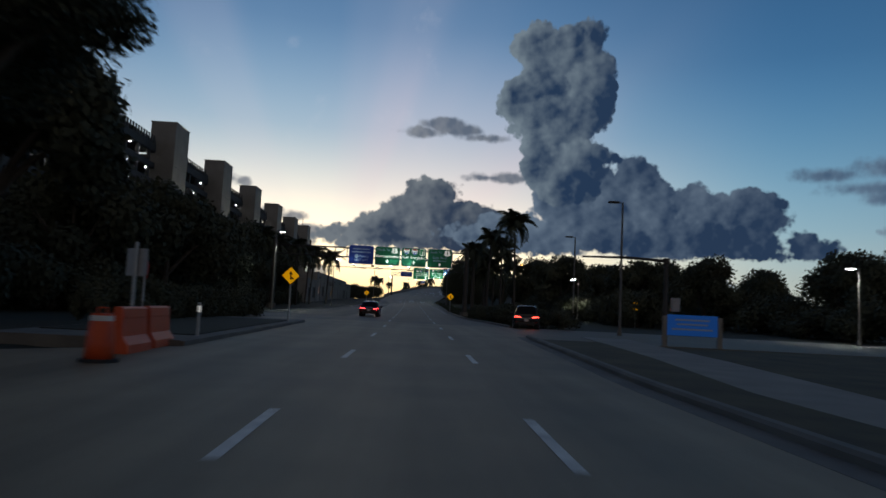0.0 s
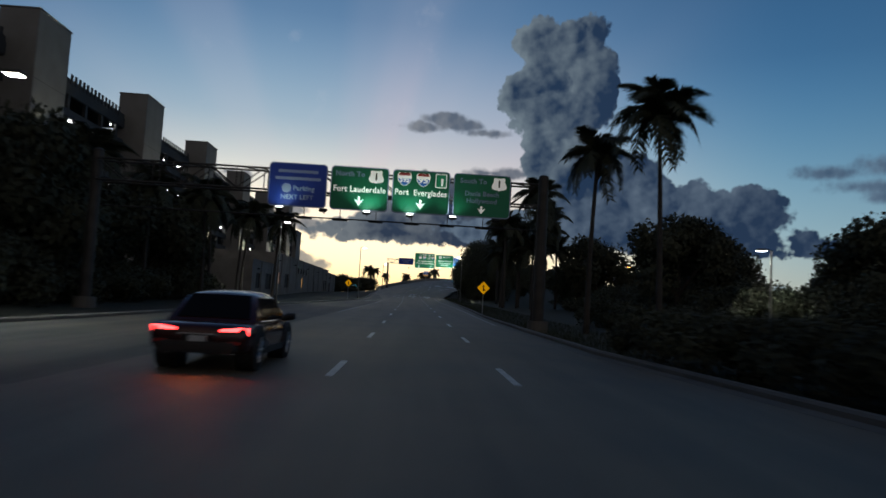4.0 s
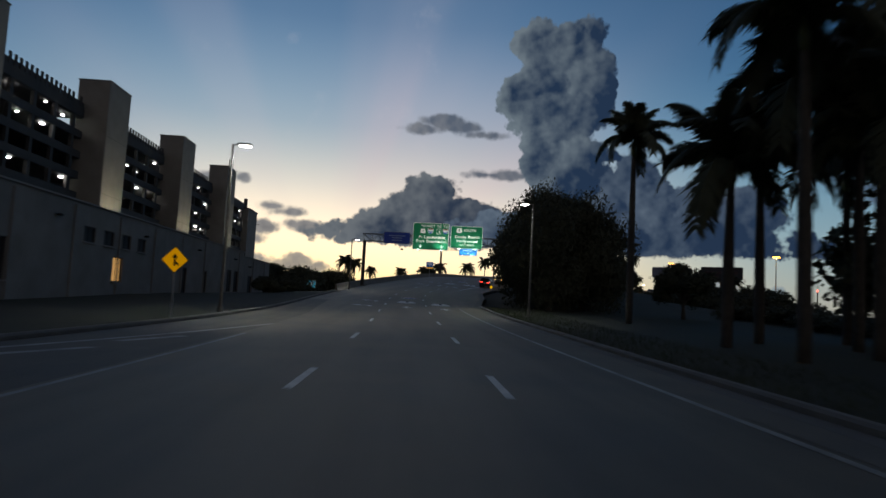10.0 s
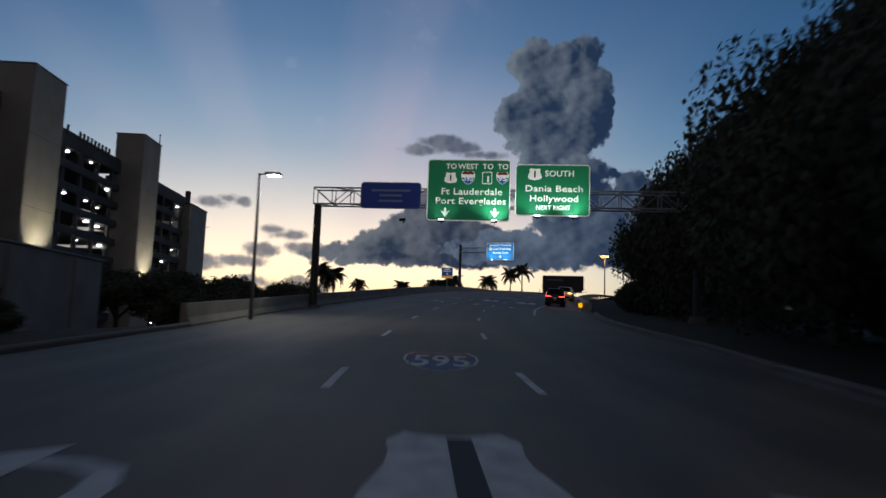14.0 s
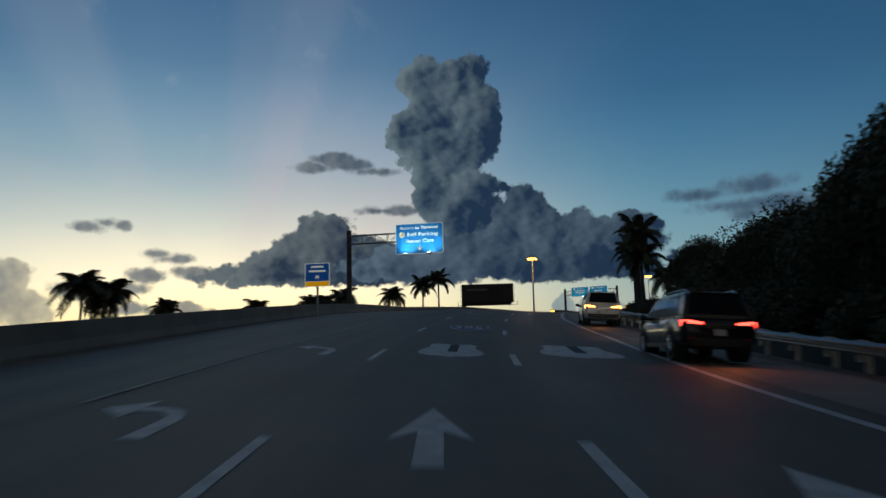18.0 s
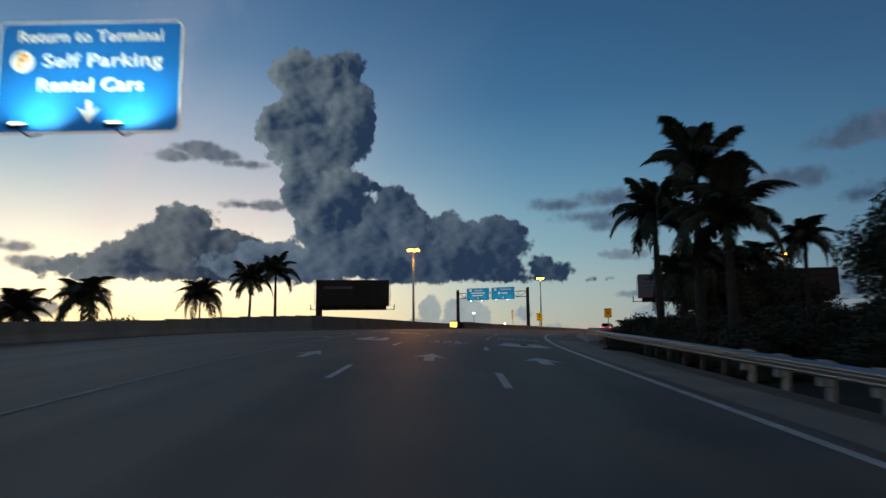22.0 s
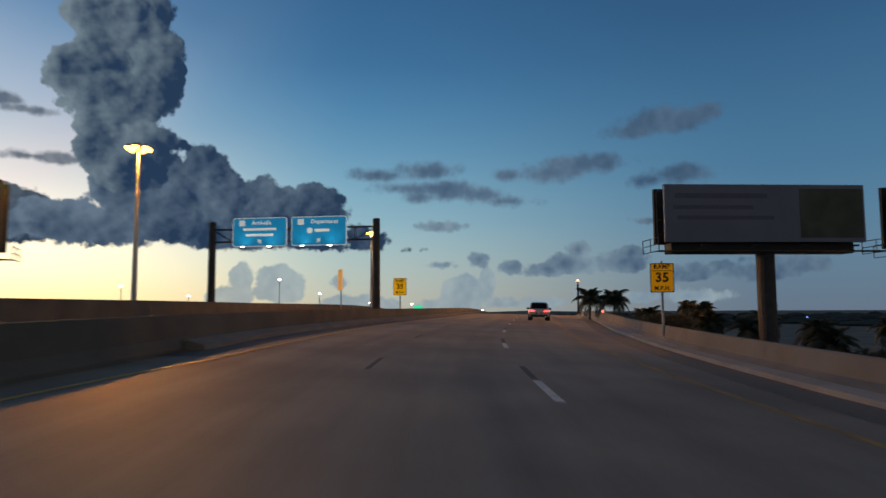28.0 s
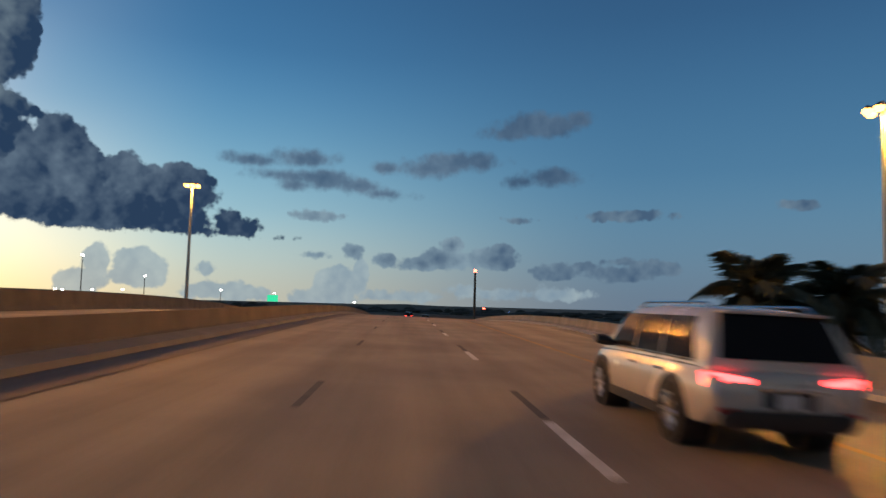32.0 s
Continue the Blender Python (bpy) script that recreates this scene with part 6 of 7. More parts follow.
def palm(x, y, z, height, kind="royal", lean=0.03, crown=1.0, seed=0):
    r = random.Random(seed + int(x * 7 + y * 13))
    labels = {"royal": "tall royal palm with a smooth grey trunk", "coconut": "slender coconut palm with drooping fronds", "fan": "cabbage palm with a dense round head of fan leaves"}
    t = thing("palm_tree", pose(x, y, z, 0, 0, r.uniform(0, 360)), labels[kind], "palm tree", "palms beside the road")
    bend = lean * height
    n = 9
    rad = {"royal": 0.25, "coconut": 0.16, "fan": 0.2}[kind]
    pts, rr = [], []
    for i in range(n + 1):
        u = i / n
        pts.append((bend * u * u, 0, height * u - 0.3 * (1 - u)))
        bulge = 1.0 + (0.25 * math.sin(math.pi * u) if kind == "royal" else 0.35 * (1 - u) ** 3)
        rr.append(rad * bulge * (1 - 0.35 * u))
    part("trunk", Geo().tube(pts, rr, 10), BARK, t, smooth=True)
    top = Vector(pts[-1])
    if kind == "royal":
        part("crownshaft", Geo().tube([top, top + Vector((0, 0, 0.7)), top + Vector((0, 0, 1.5))], [rad * 0.72, rad * 0.8, rad * 0.35], 10), SHAFT, t, "green crownshaft", smooth=True)
        top = top + Vector((0, 0, 1.35))
    if kind == "fan":
        for k in range(30):
            el = r.uniform(-65, 78)
            part("fan_leaf", FAN[k % 2], None, t, m=Matrix.LocRotScale(top, Euler((r.uniform(-0.3, 0.3), radians(-el), radians(k * 137.5))), (1.05 * crown,) * 3))
        return t
    count = {"royal": 16, "coconut": 18}[kind]
    meshes = FEATHER if kind == "royal" else LOOSE
    for k in range(count):
        u = k / count
        el = 76 - 96 * u
        sc = crown * r.uniform(0.85, 1.1) * (0.8 if u < 0.15 else 1.0)
        part("frond", meshes[min(2, int(u * 3))], None, t, m=Matrix.LocRotScale(top, Euler((r.uniform(-0.35, 0.35), radians(-el + r.uniform(-8, 8)), radians(k * 137.5))), (sc,) * 3))
    return t


def crown_mesh(seed, lumps, leaves, leaf, spread=(1, 1, 1), stray=0.12):
    """A ragged crown of many small leaves round a few boughs, 1 metre in radius."""
    r = random.Random(seed)
    v, f = [], []
    cs = []
    for _ in range(lumps):
        a, b = r.uniform(0, 6.283), r.uniform(-0.35, 1.0)
        q = math.sqrt(max(0.0, 1 - b * b)) * r.uniform(0.35, 0.78)
        cs.append((Vector((q * math.cos(a) * spread[0], q * math.sin(a) * spread[1], 0.62 * b * spread[2])), r.uniform(0.22, 0.42)))
    for i in range(leaves):
        c, rad = cs[i % lumps]
        d = Vector((r.gauss(0, 1), r.gauss(0, 1), r.gauss(0, 0.8))).normalized()
        p = c + d * rad * (r.random() ** 0.35) * (1.18 if r.random() < stray else 1.0)
        a = Vector((r.gauss(0, 1), r.gauss(0, 1), r.gauss(0, 1))).normalized()
        b = a.cross(d + Vector((0.01, 0.02, 0.03))).normalized()
        s = leaf * r.uniform(0.6, 1.35)
        k = len(v)
        v += [p - a * s, p + b * s * 0.55, p + a * s, p - b * s * 0.55]
        f.append((k, k + 1, k + 2, k + 3))
    me = bpy.data.meshes.new("crown")
    me.from_pydata(v, [], f)
    me.materials.append(LEAF)
    return me


CROWNS = [crown_mesh(s, 18, 14000, 0.042) for s in (1, 2, 3)]
DENSE = [crown_mesh(s, 40, 44000, 0.024, stray=0.0) for s in (11, 12)]
HEDGE = crown_mesh(21, 22, 9000, 0.05, (1.2, 1.2, 0.6))


def tree(x, y, z, height, radius, kind=0, dense=False, flat=1.15, label="broad dark tree with a ragged crown", low=None):
    """The crown reaches from low to height above the foot."""
    r = random.Random(int(x * 31 + y * 17))
    t = thing("tree", pose(x, y, z, 0, 0, r.uniform(0, 360)), label, "tree", "trees beside the road")
    bottom = max(0.3, height - 1.45 * radius * flat) if low is None else low
    zs = (height - bottom) / 1.52
    mid = height - 0.97 * zs
    fork = max(0.6, bottom + 0.2 * zs)
    part("trunk", Geo().tube([(0, 0, -0.4), (0.05, 0, fork * 0.5), (0, 0.1, fork), (0.1, 0, mid + 0.3 * zs)], [0.05 * height * 0.55 + 0.08, 0.02 * height + 0.06, 0.018 * height + 0.04, 0.05], 9), WOOD, t, smooth=True)
    for k in range(5):
        a = k * 2.4 + r.uniform(-0.4, 0.4)
        e = Vector((math.cos(a) * radius * 0.55, math.sin(a) * radius * 0.55, mid + zs * r.uniform(-0.1, 0.35)))
        part("limb", Geo().tube([(0, 0, fork * 0.8), e * 0.5 + Vector((0, 0, fork * 0.45)), e], [0.014 * height + 0.03, 0.01 * height + 0.02, 0.03], 6), WOOD, t)
    me = (DENSE if dense else CROWNS)[kind % (2 if dense else 3)]
    part("crown", me, None, t, m=Matrix.LocRotScale((0, 0, mid), None, (radius * 1.05, radius * 1.05, zs)))
    return t


def by_road(s, d, up=-0.2):
    return [float(c) for c in at(float(s), d, up - (float(fall(s, d)) if d > 5 else 0.0))]


# right side, by distance along the road
palm(*by_road(89.0, 13.2), 12.2, "coconut", 0.03, 0.9)
palm(*by_road(91.5, 9.9), 10.3, "coconut", 0.04, 0.72)
for x, y, h in ((38.6, 245.5, 7.6), (41.4, 243.9, 7.4)):
    palm(x, y, 2.0, h, "coconut", 0.03, 0.62)
palm(*by_road(103.4, 8.8), 9.4, "coconut", 0.02, 0.68)
for s, d, h, k in ((161, 14.2, 11.4, "royal"), (161.5, 20.6, 13.2, "royal"), (166, 17.2, 10.5, "royal"), (170, 22.5, 11.6, "royal"), (187.5, 16.9, 12.6, "royal"), (176, 26, 9.0, "royal"), (164, 19.2, 8.0, "royal"), (168, 14.8, 7.4, "royal"), (172, 18.5, 8.6, "royal")):
    palm(*by_road(s, d), h, k, 0.01, 1.0 if s > 185 else 1.22)
for s, d, h, r, k in ((118, 25.2, 10.4, 5.7, 0), (126, 33, 7.5, 5.0, 1), (200, 26, 4.5, 2.8, 0), (110, 40, 9.0, 5.0, 2), (139, 38, 10.5, 5.8, 0), (150, 38, 7.0, 4.6, 1), (70, 46, 8.5, 5.0, 1), (84, 36, 8.0, 4.4, 2), (96, 31, 8.5, 4.6, 0), (60, 62, 9.0, 5.2, 2), (40, 75, 8.0, 5.0, 0), (24, 66, 7.5, 4.5, 1), (52, 88, 9, 5.5, 0), (66, 84, 9.5, 5.5, 1), (34, 92, 9, 6, 2), (80, 70, 9, 5.5, 2), (96, 62, 9.5, 5.5, 0), (112, 58, 9, 5.5, 1), (130, 52, 9, 5.5, 2), (173, 32.5, 12.6, 8.0, 2)):
    tree(*by_road(s, d), h + 1.3, r, k)
for s, d, h, r, k, q in ((204, 14.2, 11.6, 4.9, 0, 1.9), (211, 15.0, 13.7, 6.0, 1, 1.85), (218, 15.5, 14.0, 6.2, 0, 1.9), (215, 18.0, 13.0, 5.4, 1, 1.6), (226, 16.5, 14.4, 6.6, 1, 1.8), (225, 19.6, 13.4, 6.2, 0, 1.5), (234, 19, 14.2, 6.8, 0, 1.65), (246, 18.5, 15.6, 6.8, 1, 1.6), (257, 18, 13.8, 6.4, 0, 1.6), (208, 18.4, 12.8, 5.2, 1, 1.5)):
    tree(*by_road(s, d), h, r, k, True, q, "large dense fig tree with leaves down to the ground", low=-0.6)
for s, d, h, r, k in ((266, 18.5, 12.2, 5.8, 0), (275, 20, 11.4, 5.6, 1), (284, 20.5, 11.0, 5.2, 2), (293, 22, 9.2, 5.0, 0), (302, 21, 8.6, 5.0, 1), (312, 22, 8.0, 4.8, 2), (324, 24, 7.4, 4.6, 0), (336, 27, 6.8, 4.8, 1), (330, 19.5, 8.4, 4.4, 2), (367.5, 20.5, 6.4, 3.8, 2), (369.5, 25.4, 6.8, 4.4, 0)):
    tree(*by_road(s, d), h, r, k, True, 1.4)
for s, d, h, k in ((342.1, 13.2, 8.5, "royal"), (350.4, 12.8, 7.2, "royal"), (309, 18, 3.2, "coconut"), (348, 21, 6.6, "coconut"), (363.5, 16.6, 5.4, "coconut"), (366.5, 18.6, 6.6, "coconut"), (369, 21.6, 6.0, "coconut"), (371, 24.4, 6.8, "coconut")):
    palm(*by_road(s, d), h, k, 0.02, 1.0 if k == "royal" else 0.6 if s < 360 else 0.9)

for x, y, h, k, c in ((31.4, 329.0, 5.4, "royal", 0.95), (45.0, 324.9, 7.4, "coconut", 0.7), (48.6, 322.8, 7.9, "coconut", 0.7)):
    palm(x, y, 10.9, h, k, 0.02, c)

# hedges
for k in range(9):
    s = 55 + 2.3 * k
    m = by_road(s, along(s, (55, 12.0), (62, 9.6), (76, 7.4)), -0.1)
    h = thing("hedge", pose(*m, 0, 0, 40 * k), "rounded dark clipped shrub beside the kerb", "shrub", "shrubs by the kerb")
    part("foliage", HEDGE, None, h, m=Matrix.LocRotScale((0, 0, 0.75), None, (1.6, 1.6, 1.5)))
    part("stem", Geo().tube([(0, 0, -0.2), (0, 0, 0.8)], [0.08, 0.05], 6), WOOD, h)

r = random.Random(5)
for k in range(13):
    h = thing("hedge", pose(-13.6 - 0.25 * r.random(), 29.2 + 1.72 * k, 0.25, 0, 0, 53 * k), "tall dark clipped hedge along the pavement", "hedge", "hedge at the corner")
    part("foliage", HEDGE, None, h, m=Matrix.LocRotScale((0, 0, 0.85), None, (1.25, 1.25, 1.75 + 0.2 * r.random())))
    part("stem", Geo().tube([(0, 0, -0.2), (0, 0, 1.0)], [0.08, 0.05], 6), WOOD, h)

# undergrowth that closes the view below the crowns
def thicket(s0, s1, offset, step, height, wide, label="dark thicket of shrubs below the trees", low=-0.2):
    n = int((s1 - s0) / step)
    for k in range(n):
        s = s0 + step * (k + rng.uniform(-0.3, 0.3))
        q = by_road(s, offset + rng.uniform(-1.5, 1.5), low)
        t = thing("shrub", pose(*q, 0, 0, rng.uniform(0, 360)), label, "shrub", "shrubs below the trees")
        hh = height * rng.uniform(0.75, 1.2)
        part("foliage", HEDGE, None, t, m=Matrix.LocRotScale((0, 0, hh * 0.42), None, (wide, wide, hh * 0.95)))
        part("stem", Geo().tube([(0, 0, -0.2), (0.1, 0, hh * 0.5)], [0.09, 0.04], 6), WOOD, t)


thicket(78, 160, 27, 4.0, 3.6, 3.2)
thicket(60, 130, 42, 5.0, 4.2, 4.2)
thicket(20, 70, 60, 6.0, 4.5, 4.6)
thicket(140, 176, 34, 4.5, 4.0, 4.0)
thicket(178, 215, 36, 4.5, 1.6, 3.0)
thicket(225, 335, 46, 5.0, 4.4, 4.6, low=-2.0)
thicket(262, 318, 17, 4.0, 3.0, 2.8)
thicket(320, 346, 16, 4.0, 1.5, 2.2)
thicket(338, 378, 14.5, 2.8, 3.0, 2.6, low=-1.4)
thicket(326, 352, 10.0, 2.4, 0.9, 1.5, low=-0.3)
thicket(300, 372, 25, 4.0, 2.6, 3.2)
thicket(48, 134, -23, 3.6, 3.4, 2.9)
thicket(20, 56, -27, 4.5, 4.5, 4.0)
thicket(84, 112, 15, 4.0, 1.8, 2.0)
thicket(258, 288, -27, 4.5, 4.4, 3.6, low=-3.2)

# left side: street trees in front of the garage
for s, d, h, r, k in ((52, -25, 10.5, 5.8, 1), (60, -21, 10.0, 5.4, 2), (70, -22, 10.5, 5.6, 0), (80, -23, 10.0, 5.4, 1), (92, -24, 10.0, 5.6, 2), (104, -25, 9.5, 5.2, 0), (114, -24, 9.0, 5.0, 1), (66, -33, 12, 6, 2), (84, -35, 12, 6, 0), (100, -36, 11.5, 6, 1), (40, -33, 12, 6.5, 0), (120, -29, 8.5, 4.8, 2), (28, -27, 10, 5.5, 1), (128, -26, 7.5, 4.2, 0)):
    tree(*by_road(s, d), h + 1.5, r, k)
tree(*by_road(17.2, -11.6), 12.2, 5.0, 1, True, label="broad dark tree that overhangs the road", low=6.6)
tree(*by_road(31, -18.8), 14.5, 5.6, 0, label="tall dark tree beside the street")
for s, d, h in ((133, -16.6, 8.6), (130, -20.0, 9.2), (127, -18.8, 8.8), (121, -20.5, 9.4), (114, -19.0, 9.2), (124, -22.5, 9.0), (106, -21.0, 8.8), (96, -21, 9.4)):
    palm(*by_road(s, d), h, "coconut", 0.06, 0.85)
for s, d, h, r, k in ((240, -37, 4.6, 4.2, 1), (252, -36, 5.0, 4.6, 2), (262, -37, 5.6, 5, 0), (270, -36, 6.0, 5, 1), (280, -36, 6.0, 5, 2), (287, -34, 5.6, 4.5, 0), (214, -15.5, 1.0, 1.8, 1), (219, -14.5, 0.8, 1.6, 2)):
    p = by_road(s, d)
    tree(p[0], p[1], 1.4, h + 3.5, r, k, False, 0.8, "low dark shrubby tree below the ramp")
# palms below the parapet, their heads in front of the afterglow
for s, d, top, c in ((311.8, -40.3, 14.2, 0.85), (313.5, -38.5, 13.6, 0.8), (315.6, -40.8, 13.4, 0.75), (318.8, -36.1, 12.2, 0.65), (337, -36, 12.9, 0.8), (348, -34, 14.0, 0.9), (366, -40, 16.5, 1.1), (390, -44, 18.6, 1.1), (391.5, -37.4, 19.4, 1.0), (392.4, -33.7, 20.4, 1.0), (356, -37, 14.6, 0.9)):
    p = by_road(s, d)
    palm(p[0], p[1], 1.5, top - 1.5, "royal" if top > 19 and d > -40 else "coconut", 0.02, c)
for k in range(12):
    s = 324.8 + 7.2 * k
    p = by_road(s, along(s, (296, -24), (350, -29), (410, -36)) - 3 * rng.random())
    top = along(s, (324, 12.2), (340, 13.4), (410, 16.2)) + rng.uniform(-0.9, 0.5)
    tree(p[0], p[1], 1.5, top - 1.5, 3.6, k, False, 1.0, "dark shrubby tree below the parapet")
# palms below the right parapet, lit by the sodium lamps
for s, d, top, c in ((396, 14, 12.8, 0.8), (402, 19, 12.6, 0.8), (384, 17, 12.6, 0.6), (376, 14, 12.2, 0.6), (468, 17, 13.6, 0.6), (478, 18, 13.4, 0.6)):
    p = by_road(s, d)
    palm(p[0], p[1], 1.0, top - 1.0, "coconut", 0.02, c)
for x, y, top, c in ((95.1, 425.3, 15.5, 0.62), (97.4, 423.0, 15.4, 0.62), (109.8, 421.0, 14.2, 0.55), (124.1, 433.0, 14.6, 0.6), (86.9, 402.0, 12.9, 0.55), (93.3, 400.5, 12.7, 0.55), (101.0, 398.0, 12.8, 0.6), (104.0, 411.0, 13.4, 0.6), (91.0, 407.5, 13.2, 0.5), (82.5, 394.0, 12.4, 0.5)):
    palm(x, y, 1.0, top - 1.0, "coconut", 0.03, c)
for k, (x, y, top) in enumerate(((92, 416, 13.9), (95.5, 417.5, 14.5), (99.5, 416, 14.1), (103.5, 418, 14.2), (89, 409, 13.3), (94, 410.5, 13.5), (107, 424, 14.3), (112.5, 429, 14.3), (83.5, 401, 12.4), (78, 393.5, 12.6), (73, 387, 13.2), (66, 383, 13.3), (60, 375, 13.4), (62.5, 378.5, 13.5), (50.5, 361, 13.9), (55, 366, 14.1), (59.5, 371, 13.8), (119, 431, 14.2))):
    tree(x, y, 1.2, top - 1.2, 2.7, k, False, 1.3, "dark shrubby tree below the parapet")


# grass along the verge of the approach, uncountable
blades_v, blades_f = [], []
r = random.Random(19)
for k in range(26000):
    s = 54 + 150 * r.random()
    d = float(along(s, *RIGHT)) + 0.35 + 5.5 * r.random() ** 1.6
    q = at(s, d, -0.2)
    a, h, w = r.uniform(0, 6.283), r.uniform(0.12, 0.34), r.uniform(0.008, 0.02)
    x, y, z = float(q[0]), float(q[1]), float(q[2])
    c, e = math.cos(a) * w, math.sin(a) * w
    lx, ly = r.uniform(-0.1, 0.1), r.uniform(-0.1, 0.1)
    n = len(blades_v)
    blades_v += [(x - c, y - e, z), (x + c, y + e, z), (x + lx, y + ly, z + h)]
    blades_f.append((n, n + 1, n + 2))
me = bpy.data.meshes.new("verge_grass")
me.from_pydata(blades_v, [], blades_f)
me.materials.append(material("grass_blades", (0.04, 0.05, 0.018), 0.7, vary=0.5, scale=0.3))
solo("verge_grass", me, None, "uneven dark grass along the kerb", "grass", kind="stuff")

# ---- vehicles ----
GLASS_DARK = material("tinted_glass", (0.012, 0.014, 0.018), 0.1, spec=0.06, vary=0.05)
TYRE = material("tyre_rubber", (0.02, 0.02, 0.02), 0.85)
RIM = material("alloy_rim", (0.45, 0.45, 0.46), 0.3, 0.9)
TRIM_BLACK = material("black_trim", (0.02, 0.02, 0.022), 0.5)
CHROME = material("chrome_trim", (0.6, 0.6, 0.6), 0.15, 1.0)
PLATE = material("pale_plate", (0.55, 0.58, 0.6), 0.5)
TAIL_RED = lamp_glow("tail_lamp_red", (1.0, 0.04, 0.04), 9.0)
TAIL_AMBER = lamp_glow("tail_lamp_amber", (1.0, 0.38, 0.07), 11.0)
BEACON_RED = lamp_glow("brake_lamp_red", (1.0, 0.05, 0.035), 8.0)


def car_paint(name, colour, rough=0.25, metal=0.3):
    m = material(name, colour, rough, metal, vary=0.06, scale=1.5)
    m.node_tree.nodes["Principled BSDF"].inputs["Coat Weight"].default_value = 0.6
    return m


def wheel_parts(parent, x, y, r, outer):
    w = part("wheel", Geo().tube([(x - 0.11, y, r), (x + 0.11, y, r)], r * 0.6, 20), TRIM_BLACK, parent)
    rings = []
    for xx, rr in ((-0.12, 0.64), (-0.12, 0.92), (-0.09, 1.0), (0.09, 1.0), (0.12, 0.92), (0.12, 0.64)):
        rings.append([(x + xx, y + rr * r * math.cos(a), r + rr * r * math.sin(a)) for a in [2 * math.pi * k / 24 for k in range(24)]])
    part("tyre", Geo().loft(rings, None, False), TYRE, w, smooth=True)
    g = Geo()
    xo = x + outer * 0.115
    for k in range(10):
        a = 2 * math.pi * k / 10
        c, s = math.cos(a), math.sin(a)
        g.tube([(xo - outer * 0.03, y, r), (xo, y + 0.35 * r * c, r + 0.35 * r * s), (xo - outer * 0.01, y + 0.64 * r * c, r + 0.64 * r * s)], [0.035, 0.028, 0.03], 5)
    g.tube([(xo - outer * 0.05, y, r), (xo + outer * 0.01, y, r)], 0.07, 10)
    part("rim", g, RIM, w)


